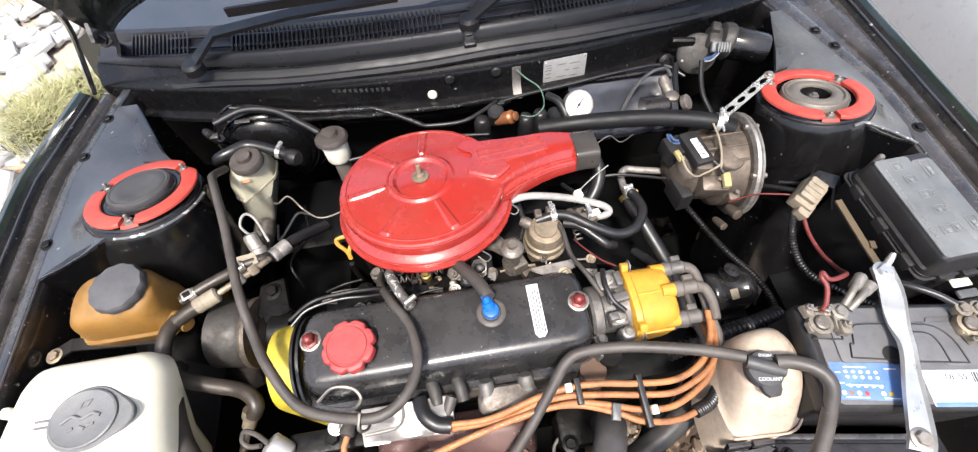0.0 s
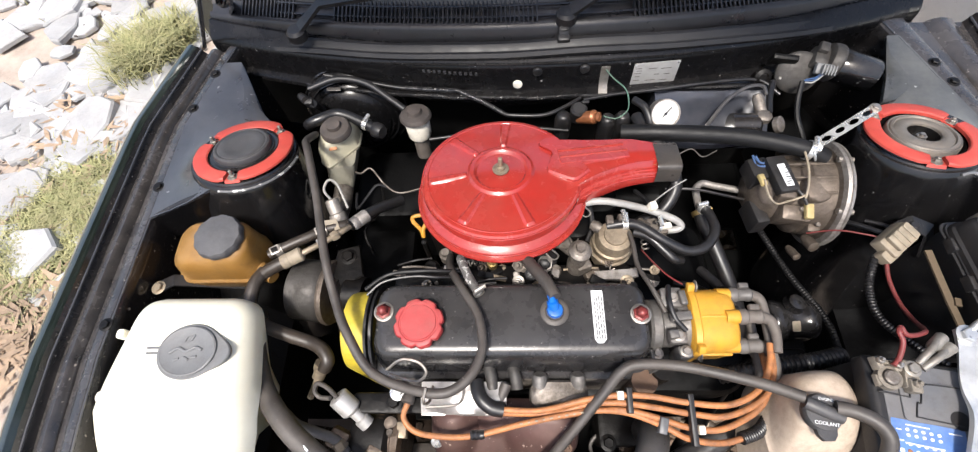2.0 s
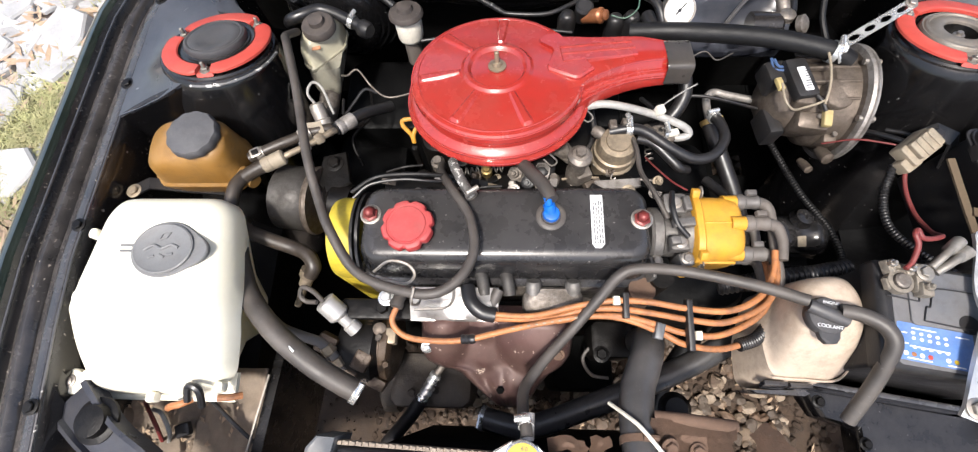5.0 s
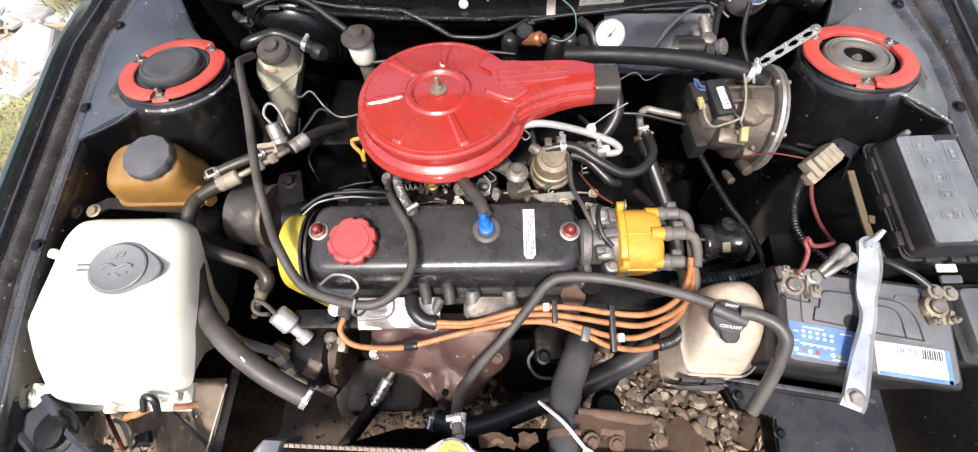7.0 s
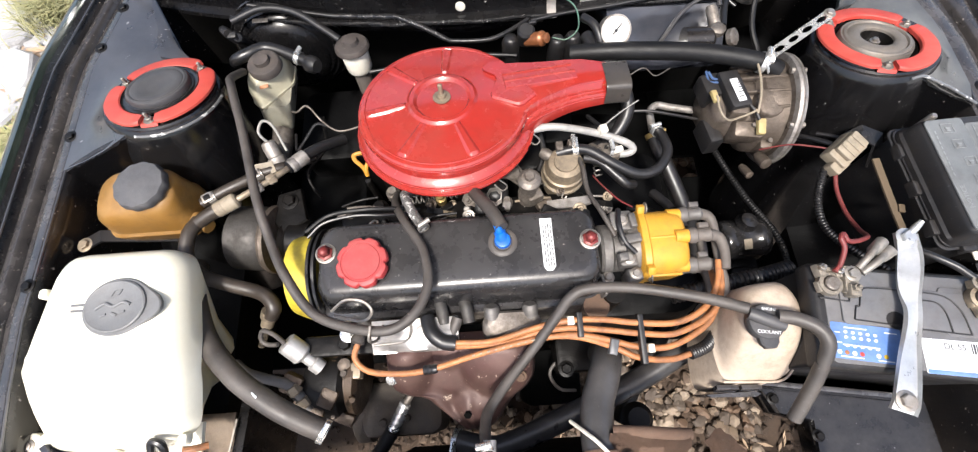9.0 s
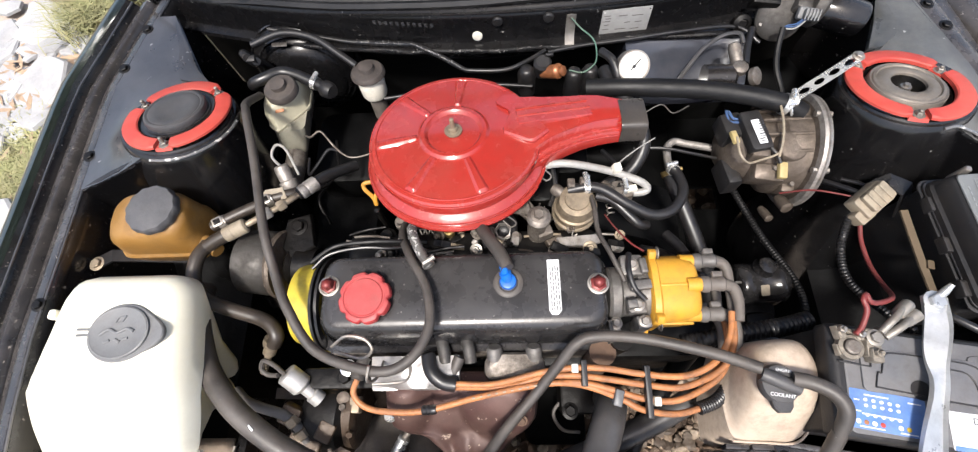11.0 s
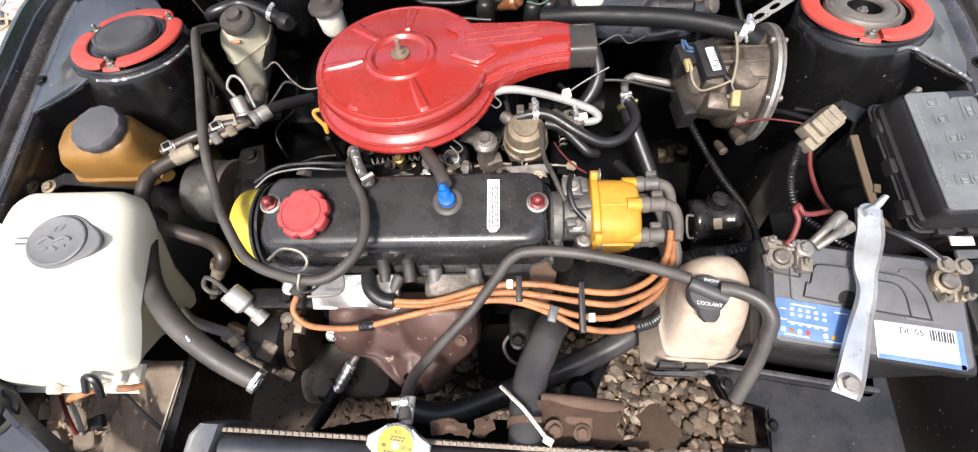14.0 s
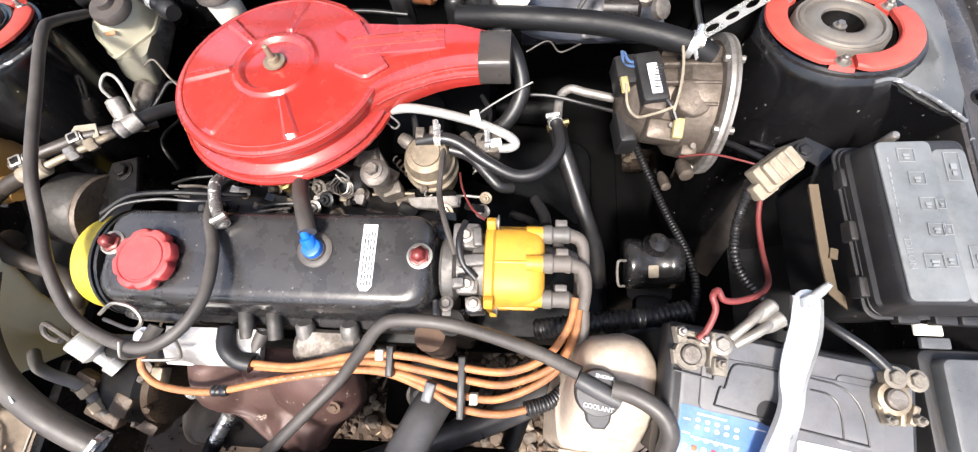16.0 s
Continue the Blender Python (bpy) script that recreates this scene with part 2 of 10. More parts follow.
seal_rubber = material("ribbed_seal_rubber", (0.007, 0.007, 0.008), 0.42, grime=0.1, dust=GREY_DUST, dust_amount=0.11, dust_scale=12, flat_dust=0.4, grain=0.4, grain_scale=90)
# pale film on the shelves: dust, plus mirrored sky put in its tone
shelf_dust_sheen = material("dust_sheen_black_shelf", (0.012, 0.013, 0.014), 0.22, grime=0.08, coat=0.5, dust=(0.20, 0.195, 0.175), dust_amount=0.62, dust_scale=9, flat_dust=0.9, grain=0.3, grain_scale=60, spots=(0.34, 0.33, 0.31), spot_amount=0.12, spot_scale=45)
shelf_satin = material("satin_black_shelf", (0.016, 0.017, 0.021), 0.26, grime=0.08, coat=0.6, dust=(0.17, 0.165, 0.165), dust_amount=0.34, dust_scale=8, flat_dust=0.9, grain=0.3, grain_scale=60, spots=(0.3, 0.29, 0.28), spot_amount=0.10, spot_scale=60)
# dust film, made paler to carry some haze as well
rail_dust_haze = material("dusty_hazed_rail", (0.007, 0.007, 0.008), 0.16, grime=0.12, coat=0.3, dust=(0.20, 0.175, 0.155), dust_amount=0.34, dust_scale=14, flat_dust=0.8, grain=0.25, grain_scale=90, spots=(0.3, 0.26, 0.22), spot_amount=0.16, spot_scale=120)
# darker copy of the grimy black, carrying the low bay's shade
shade_black = material("shade_black_metal", (0.0022, 0.0022, 0.0024), 0.5, grime=0.0, spots=(0.03, 0.028, 0.026), spot_amount=0.06, spot_scale=60, bump=0.4)
cover_black = material("dusty_black_cover_paint", (0.009, 0.009, 0.010), 0.20, grime=0.10, coat=0.25, tint=0.2, dust=(0.15, 0.14, 0.135), dust_amount=0.30, dust_scale=10, flat_dust=0.55, grain=0.35, grain_scale=80, spots=(0.26, 0.24, 0.22), spot_amount=0.16, spot_scale=150)
dist_alloy = material("grimy_grey_alloy", (0.21, 0.20, 0.19), 0.40, metal=0.55, tint=0.2, grime=0.4, dust=(0.055, 0.048, 0.042), dust_amount=0.75, dust_scale=48, bump=0.4, bump_scale=140)
# grey with pale spots: the highlight of glossy paint put in the colour
edge_highlight = material("pale_highlight_edge", (0.12, 0.12, 0.12), 0.14, grime=0.3, coat=1.0, spots=(0.5, 0.49, 0.47), spot_amount=0.5, spot_scale=60, grain=0.4, grain_scale=60)
motor_grime = material("grimy_dark_casting", (0.085, 0.08, 0.075), 0.36, metal=0.5, tint=0.2, dust=(0.030, 0.026, 0.022), dust_amount=0.9, dust_scale=50, bump=0.4, bump_scale=140)
plate_alu = material("worn_printed_alloy", (0.36, 0.355, 0.345), 0.42, metal=0.35, grime=0.2, tint=0.12, dust=(0.36, 0.34, 0.31), dust_amount=0.35, dust_scale=45)
for m, gloss in ((grimy_black, 0.2), (dark_gap, 0.1), (bulkhead_black, 0.3), (shade_black, 0.2), (seal_rubber, 0.35), (black_plastic, 0.35), (matt_hose, 0.3)):
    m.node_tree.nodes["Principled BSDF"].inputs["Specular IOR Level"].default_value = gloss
soil = material("dry_soil", (0.33, 0.265, 0.22), 0.95, tint=0.22, grime=0.12, dust=(0.50, 0.43, 0.36), dust_amount=0.7, dust_scale=5, bump=1.0, bump_scale=30)
slate = material("pale_slate", (0.37, 0.375, 0.385), 0.85, tint=0.16, grime=0.10, dust=(0.52, 0.48, 0.42), dust_amount=0.35, dust_scale=8, bump=0.6, bump_scale=40, vary=0.42)
pebble_mat = material("river_gravel", (0.20, 0.165, 0.135), 0.6, tint=0.3, grime=0.35, dust=(0.13, 0.085, 0.055), dust_amount=0.28, dust_scale=30, bump=0.5, bump_scale=70, palette=((0.040, 0.029, 0.022), (0.135, 0.098, 0.068), (0.075, 0.046, 0.028), (0.095, 0.076, 0.060), (0.185, 0.135, 0.092), (0.050, 0.037, 0.028), (0.115, 0.066, 0.038), (0.32, 0.255, 0.19)))
# brown fines, darkened to carry the shade under the car
shade_fines_mat = material("shade_darkened_fines", (0.045, 0.030, 0.021), 0.85, tint=0.35, dust=(0.10, 0.066, 0.044), dust_amount=0.5, dust_scale=30, bump=0.6)
grass_mat = material("dry_grass", (0.24, 0.26, 0.10), 0.7, tint=0.35, grime=0.08, dust=(0.48, 0.42, 0.24), dust_amount=0.75, dust_scale=25)
straw_mat = material("dead_leaf", (0.42, 0.30, 0.20), 0.8, tint=0.3, grime=0.1, vary=0.35)
glass_mat = material("tinted_windscreen", (0.03, 0.04, 0.055), 0.04, grime=0.05, tint=0.05, coat=0.3, dust=DUST, dust_amount=0.06)


# ---- mesh helpers ----
def link_mesh(name, bm, mat, smooth=38.0):
    me = bpy.data.meshes.new(name)
    bmesh.ops.recalc_face_normals(bm, faces=bm.faces)
    bm.to_mesh(me)
    bm.free()
    me.materials.append(mat)
    me.shade_smooth()
    me.set_sharp_from_angle(angle=radians(smooth))
    return new(name, me)


def thing(name, label, category, base=(0, 0, 0), group="", kind=""):
    ob = new(name)
    ob.location = base
    ob.empty_display_size = 0.02
    return tagged(ob, label, category, group, kind)


def part(name, bm, mat, parent, label="", smooth=38.0):
    ob = link_mesh(name, bm, mat, smooth)
    ob.parent = parent
    if parent.type == "EMPTY":
        ob.matrix_parent_inverse = Matrix.Translation(-Vector(parent.location))
    return tagged(ob, label)


def single(name, bm, mat, label, category, group="", kind="", smooth=38.0):
    return tagged(link_mesh(name, bm, mat, smooth), label, category, group, kind)


def axes_for(direction):
    w = Vector(direction).normalized()
    a = Vector((0, 0, 1)) if abs(w.z) < 0.9 else Vector((1, 0, 0))
    u = a.cross(w).normalized()
    return u, w.cross(u), w


def rings(bm, loops, cap0=True, cap1=True, closed=True):
    """Skins loops of equally many points."""
    vs = [[bm.verts.new(p) for p in loop] for loop in loops]
    k = len(vs[0])
    for a, b in zip(vs, vs[1:]):
        for i in range(k if closed else k - 1):
            j = (i + 1) % k
            bm.faces.new((a[i], a[j], b[j], b[i]))
    if cap0:
        bm.faces.new(tuple(reversed(vs[0])))
    if cap1:
        bm.faces.new(tuple(vs[-1]))
    return bm


def lathe(bm, center, profile, direction=(0, 0, 1), n=28, lobes=0, depth=0.0, caps=True):
    """Turns (radius, height) about an axis through center."""
    u, v, w = axes_for(direction)
    c = Vector(center)
    loops = []
    for r, h in profile:
        loop = []
        for i in range(n):
            a = 2 * math.pi * i / n
            rr = r * (1 + depth * math.cos(lobes * a)) if lobes else r
            loop.append(c + u * rr * math.cos(a) + v * rr * math.sin(a) + w * h)
        loops.append(loop)
    return rings(bm, loops, caps, caps)


def catmull(pts, sub=6):
    p = [Vector(q) for q in pts]
    if len(p) < 3:
        return [p[0].lerp(p[-1], i / sub) for i in range(sub + 1)]
    p = [p[0] * 2 - p[1]] + p + [p[-1] * 2 - p[-2]]
    out = []
    for i in range(1, len(p) - 2):
        a, b, c, d = p[i - 1:i + 3]
        for s in range(sub):
            t = s / sub
            out.append(0.5 * ((2 * b) + (c - a) * t + (2 * a - 5 * b + 4 * c - d) * t * t + (3 * b - a - 3 * c + d) * t ** 3))
    out.append(p[-2])
    return out


def tube(bm, pts, r, n=10, sub=6, rib=0.0, pitch=0.006, r1=None):
    """A hose along a smooth line; rib: depth of the corrugation."""
    line = catmull(pts, sub)
    if rib:
        fine, rest = [line[0]], 0.0
        for a, b in zip(line, line[1:]):
            d = (b - a).length
            k = max(1, int(round(d / (pitch / 4))))
            fine += [a.lerp(b, i / k) for i in range(1, k + 1)]
        line = fine
    loops, u = [], None
    run = 0.0
    for i, q in enumerate(line):
        w = (line[min(i + 1, len(line) - 1)] - line[max(i - 1, 0)]).normalized()
        if u is None:
            u = axes_for(w)[0]
        u = (u - w * u.dot(w)).normalized()
        v = w.cross(u)
        if i:
            run += (q - line[i - 1]).length
        rr = r if r1 is None else r + (r1 - r) * i / (len(line) - 1)
        if rib:
            rr += rib * math.sin(2 * math.pi * run / pitch)
        loops.append([q + u * rr * math.cos(2 * math.pi * k / n) + v * rr * math.sin(2 * math.pi * k / n) for k in range(n)])
    return rings(bm, loops)


def rounded(cx, cy, z, w, d, r, rot=0.0, k=5):
    """A loop: rectangle w by d with round corners."""
    r = min(r, w / 2 - 1e-4, d / 2 - 1e-4)
    c, s = math.cos(radians(rot)), math.sin(radians(rot))
    loop = []
    for q, (sx, sy) in enumerate(((1, 1), (-1, 1), (-1, -1), (1, -1))):
        for i in range(k + 1):
            a = math.pi / 2 * (q + i / k)
            x, y = sx * (w / 2 - r) + r * math.cos(a), sy * (d / 2 - r) + r * math.sin(a)
            loop.append(Vector((cx + x * c - y * s, cy + x * s + y * c, z)))
    return loop


def rbox(bm, cx, cy, z0, z1, w, d, r=0.008, e=0.004, rot=0.0, taper=0.0, k=5):
    """A box with round corners and eased edges; taper: narrowing of the top, in metres."""
    w1, d1 = w - taper, d - taper
    loops = [rounded(cx, cy, z0, w - 2 * e, d - 2 * e, r, rot, k), rounded(cx, cy, z0 + e, w, d, r, rot, k), rounded(cx, cy, z1 - e, w1, d1, r, rot, k),
             rounded(cx, cy, z1 - e * 0.3, w1 - 0.6 * e, d1 - 0.6 * e, r, rot, k), rounded(cx, cy, z1, w1 - 2 * e, d1 - 2 * e, r, rot, k)]
    return rings(bm, loops)


def moved(bm, m, start=0):
    """Moves what was added since vertex number start."""
    bm.verts.ensure_lookup_table()
    for v in bm.verts[start:]:
        v.co = m @ v.co
    return bm


def block(bm, center, size, rot=(0, 0, 0), e=0.003):
    """A small bevelled box, turned by degrees."""
    k = len(bm.verts)
    rbox(bm, 0, 0, -size[2] / 2, size[2] / 2, size[0], size[1], min(size[0], size[1]) * 0.12, min(e, size[2] * 0.3), k=2)
    return moved(bm, pose(*center, *rot), k)


def plate(bm, outline, z0, z1, e=0.003):
    """An upright prism over an outline of (x, y), edges eased."""
    cx, cy = sum(p[0] for p in outline) / len(outline), sum(p[1] for p in outline) / len(outline)

    def ring(z, inset):
        out = []
        for x, y in outline:
            d = math.hypot(x - cx, y - cy) or 1
            out.append(Vector((x - (x - cx) / d * inset, y - (y - cy) / d * inset, z)))
        return out
    return rings(bm, [ring(z0, 0), ring(z1 - e, 0), ring(z1, e)])


def strip(bm, line, width, thick, up=(0, 0, 1), twist=None):
    """A flat bar along a line; twist: degrees for each point."""
    loops = []
    n = len(line)
    for i, q in enumerate(line):
        q = Vector(q)
        w = (Vector(line[min(i + 1, n - 1)]) - Vector(line[max(i - 1, 0)])).normalized()
        side = w.cross(Vector(up)).normalized()
        nor = side.cross(w)
        if twist:
            turn = Matrix.Rotation(radians(twist[i]), 3, w)
            side, nor = turn @ side, turn @ nor
        loops.append([q + side * sx * width / 2 + nor * sz * thick / 2 for sx, sz in ((1, 1), (-1, 1), (-1, -1), (1, -1))])
    return rings(bm, loops)


def bolt(bm, at, r=0.007, h=0.006, washer=True, direction=(0, 0, 1), stud=0.0):
    if washer:
        lathe(bm, at, [(r * 1.5, 0), (r * 1.5, 0.0015), (r * 1.35, 0.002)], direction, 16)
    lathe(bm, at, [(r, 0.001), (r, h * 0.85), (r * 0.85, h)], direction, 6)
    if stud:
        lathe(bm, at, [(r * 0.5, h * 0.5), (r * 0.5, h + stud), (r * 0.35, h + stud + 0.001)], direction, 10)
    return bm


def clamp(bm, at, direction, r, width=0.009):
    """A worm-drive hose clamp: a band with its screw housing."""
    lathe(bm, at, [(r, -width / 2), (r + 0.0012, -width / 2), (r + 0.0012, width / 2), (r, width / 2)], direction, 24, caps=False)
    u, v, w = axes_for(direction)
    top = Vector(at) + (u * 0.3 + v).normalized() * (r + 0.004)
    lathe(bm, top - u * 0.009, [(0.004, 0), (0.004, 0.018)], u, 8)
    return bm


def mesh():
    return bmesh.new()


# ---- the car body round the bay ----
def bolt_x(y, side):
    """Distance of the wing bolts from the middle of the car."""
    if side < 0:
        return 0.720 - 0.22 * max(0.0, y - 0.09) - 0.10 * max(0.0, -0.35 - y)
    return 0.742 - 0.28 * max(0.0, y - 0.02) - 0.10 * max(0.0, -0.35 - y)


def rail_x(y, side, dx):
    """The right wing's outer edge runs straight on where its bolts turn inwards."""
    if side < 0:
        return side * (bolt_x(y, side) + (dx * 0.4 if dx < 0 else dx))
    return side * (bolt_x(y, side) + dx + 0.28 * max(0.0, y - 0.02) * min(1.0, max(0.0, dx / 0.06)))


def cowl_y(x):
    return 0.196 + 0.22 * x * x


def sweep(bm, stations, profile, cap=True):
    return rings(bm, [[Vector(p) for p in profile(s)] for s in stations], cap, cap, closed=True)


car = thing("car_body", "dark green car with its bonnet open and a black-painted engine bay", "car", (0, 0.2, 0.0))
ys = [-1.0 + 0.05 * i for i in range(27)]
for side in (-1, 1):
    bm = mesh()
    outer = [(-0.035, 0.36 if side < 0 else 0.40), (-0.035, 0.720), (-0.028, 0.737), (-0.018, 0.742), (0.004, 0.741), (0.010, 0.738), (0.014, 0.727), (0.030, 0.725), (0.035, 0.733), (0.041, 0.736), (0.050, 0.734), (0.056, 0.722), (0.066, 0.722), (0.071, 0.732), (0.076, 0.744)]
    sweep(bm, ys, lambda y: [(rail_x(y, side, dx), y, z - 0.05 * max(0.0, -0.45 - y)) for dx, z in outer + [(0.070, 0.70), (0.02, 0.70), (-0.015, 0.70), (-0.025, 0.36 if side < 0 else 0.40)]])
    part("inner_fender", bm, rail_dust_haze, car, "dusty black inner wing rail, some haze in its tone")
    bm = mesh()
    skin = [(0.078, 0.742), (0.084, 0.749), (0.094, 0.748), (0.108, 0.738), (0.122, 0.712), (0.130, 0.66), (0.134, 0.55), (0.134, 0.36 if side < 0 else 0.40)]
    sweep(bm, ys, lambda y: [(rail_x(y, side, dx), y, z - 0.05 * max(0.0, -0.45 - y)) for dx, z in skin + [(dx - 0.004, z - 0.004) for dx, z in reversed(skin)]])
    part("fender", bm, green_paint, car, "glossy dark green front wing")
    for y in (-0.55, -0.30, -0.085, 0.13, 0.178) if side > 0 else (-0.55, -0.30, -0.05, 0.13, 0.22):
        bm = mesh()
        bolt(bm, (side * (bolt_x(y, side) - 0.004), y, 0.741), 0.007, 0.006)
        part("fender_bolt", bm, grimy_black, car)
    # thin ridges added along the rail to carry its bright streaks
    for dx, z in ((-0.022, 0.7395), (0.072, 0.735)):
        bm = mesh()
        tube(bm, [(rail_x(y, side, dx), y, z - 0.05 * max(0.0, -0.45 - y)) for y in ys], 0.0024, 8, 1)
        part("seam_bead", bm, bead_black, car)
    # the shelf that carries the strut, falling from the tower's tilted rim to the rail
    cx, cy = (-0.558, 0.004) if side < 0 else (0.586, 0.0)


    def rim(a, r=0.0905, drop=0.013):
        dx, dy = side * r * math.cos(radians(a)), r * math.sin(radians(a))
        return Vector((cx + dx, cy + dy, 0.770 - drop + 0.06 * side * dx - 0.27 * dy))

    waist = [(0.640, 0.250, 92), (0.632, 0.218, 95), (0.612, 0.165, 100), (0.606, 0.130, 105), (0.596, 0.100, 112)] if side < 0 else [(0.636, 0.250, 92), (0.626, 0.205, 95), (0.636, 0.150, 99), (0.626, 0.118, 104), (0.598, 0.095, 113)]
    outer = [(0.712, -0.113, -72), (0.722, -0.08, -50), (0.722, -0.03, -25), (0.722, 0.03, 10), (0.722, 0.09, 40), (0.722, 0.15, 65), (0.718, 0.25, 88)] + waist
    bm = mesh()
    loops = []
    for x, y, a in outer:
        p, q = rim(a), Vector((side * min(x, bolt_x(y, side) - (0.018 if side > 0 else 0.008)), y, 0.742))
        top = [p.lerp(q, t) - Vector((0, 0, 0.006 * math.sin(math.pi * t) * (y < 0.05))) for t in (0, 0.15, 0.4, 0.7, 0.94, 1.0)]
        loops.append(top + [q - Vector((0, 0, 0.008)), p - Vector((0, 0, 0.010))])
    rings(bm, loops)
    part("strut_shelf", bm, shelf_dust_sheen if side > 0 else shelf_satin, car, "dusty black sheet-metal shelf round the strut, sky sheen in its colour")
    edge = [rim(-95), rim(-84)] + [rim(-72).lerp(Vector((side * 0.716, -0.115, 0.742)), t) + Vector((0, 0.006 * math.sin(math.pi * t), 0)) for t in (0, 0.25, 0.5, 0.75, 1.0)]
    bm = mesh()
    rings(bm, [[p + Vector((-side * 0.02 * u, dy - 0.045 * u * u, -dz)) for u, dy, dz in ((0, 0.003, 0.002), (0, -0.002, 0.005), (0.05, -0.004, 0.018), (0.3, -0.004, 0.11), (1.0, 0.0, 0.33), (1.0, 0.012, 0.33), (0.3, 0.012, 0.11), (0, 0.012, 0.014))] for p in edge])
    part("shelf_apron", bm, tower_black, car, "glossy black apron below the shelf")
    bm = mesh()
    tube(bm, edge[1:] if side > 0 else [rim(a, 0.0915, 0.014) for a in range(-178, -70, 12)], 0.0026, 10, 4)
    part("rolled_edge", bm, edge_highlight, car, "rolled edge of the strut shelf with a painted highlight")
    bm = mesh()
    lathe(bm, (cx, cy, 0.770), [(0.132, -0.45), (0.112, -0.20), (0.098, -0.06), (0.0925, -0.022), (0.0905, -0.013), (0.088, -0.009), (0.084, -0.008), (0.082, -0.005), (0.064, -0.006), (0.062, -0.030)], (-0.06 * side, 0.27, 1), 56, caps=False)
    part("strut_tower", bm, tower_black, car, "round glossy black strut tower")

xs = [-0.72 + 0.04 * i for i in range(37)]
bm = mesh()
face = [(0.036, 0.772), (0.014, 0.758), (0.005, 0.748), (0.002, 0.740), (0.000, 0.700), (-0.004, 0.693), (-0.020, 0.690), (-0.023, 0.684), (-0.016, 0.681), (-0.004, 0.678), (0.055, 0.668), (0.075, 0.62), (0.08, 0.14)]
sweep(bm, xs, lambda x: [(x, cowl_y(x) + dy, z) for dy, z in face + [(0.095, 0.14), (0.095, 0.62), (0.075, 0.76)]])
part("firewall", bm, bulkhead_black, car, "glossy black bulkhead panel")
bm = mesh()
seal = [(0.034, 0.765), (0.014, 0.763), (0.005, 0.768), (0.003, 0.775), (0.008, 0.781), (0.0145, 0.780), (0.018, 0.782), (0.024, 0.789), (0.031, 0.789), (0.037, 0.783), (0.050, 0.775)]
sweep(bm, [-0.72 + 0.02 * i for i in range(73)], lambda x: [(x, cowl_y(x) + dy + 0.002 * math.sin(11 * x + 1), z - 0.09 * x * x + 0.0022 * math.sin(8 * x) + 0.001 * math.sin(23 * x)) for dy, z in seal])
part("cowl_seal", bm, seal_rubber, car, "dusty black rubber bonnet seal")
bm = mesh()
panel = [(0.040, 0.776), (0.046, 0.800), (0.050, 0.806), (0.056, 0.808), (0.062, 0.802), (0.092, 0.812), (0.100, 0.826), (0.12, 0.826), (0.12, 0.77)]
sweep(bm, xs, lambda x: [(x, cowl_y(x) + dy, z - 0.06 * x * x) for dy, z in panel])
part("cowl_panel", bm, cowl_plastic, car, "black plastic cowl panel below the windscreen")
slat = mesh()
rbox(slat, 0, 0, -0.004, 0.004, 0.0032, 0.046, 0.001, 0.001, k=1)
slat_mesh = bpy.data.meshes.new("slat")
slat.to_mesh(slat_mesh)
slat.free()
slat_mesh.materials.append(cowl_plastic)
for a, b in ((-0.43, -0.028), (0.150, 0.60), (-0.64, -0.52)):
    x = a
    while x < b:
        ob = new("slat", slat_mesh)
        ob.parent = car
        ob.matrix_parent_inverse = Matrix.Translation((0, -0.2, 0))
        ob.matrix_basis = pose(x, cowl_y(x) + 0.078, 0.813 - 0.06 * x * x, 17, 0, 0)
        x += 0.0085
bm = mesh()
for dy, z in ((0.068, 0.812), (0.088, 0.820)):
    strip(bm, [(x, cowl_y(x) + dy, z - 0.06 * x * x - 0.002) for x in xs[4:-4]], 0.004, 0.004)
part("grille_bar", bm, cowl_plastic, car)
bm = mesh()
rings(bm, [[Vector((x, cowl_y(x) * (1 - v) + (0.30 + 0.05 * x * x) * v + 0.105 + 0.62 * v, 0.822 - 0.06 * x * x + 0.40 * v)) for x in xs] for v in (0, 0.2, 0.4, 0.6, 0.8, 1.0)], False, False, closed=False)
part("windscreen", bm, glass_mat, car, "dark windscreen reflecting the sky")
for pts in ([(-0.50, 0.262, 0.800), (-0.445, 0.296, 0.836), (-0.30, 0.300, 0.850), (-0.10, 0.290, 0.862)], [(0.022, 0.250, 0.822), (0.052, 0.258, 0.840), (0.10, 0.278, 0.858), (0.36, 0.34, 0.885)]):
    bm = mesh()
    strip(bm, pts, 0.026, 0.007)
    lathe(bm, Vector(pts[0]) - Vector((0, 0, 0.004)), [(0.019, -0.01), (0.019, 0.006), (0.014, 0.012)])
    wiper = part("wiper_arm", bm, black_plastic, car, "black wiper arm")
    bm = mesh()
    far = Vector(pts[-1])
    strip(bm, [far + Vector((-0.30, 0.0, 0.014)), far + Vector((0.0, 0.012, 0.012)), far + Vector((0.28, 0.035, 0.01))], 0.006, 0.016)
    part("wiper_blade", bm, rubber, wiper)
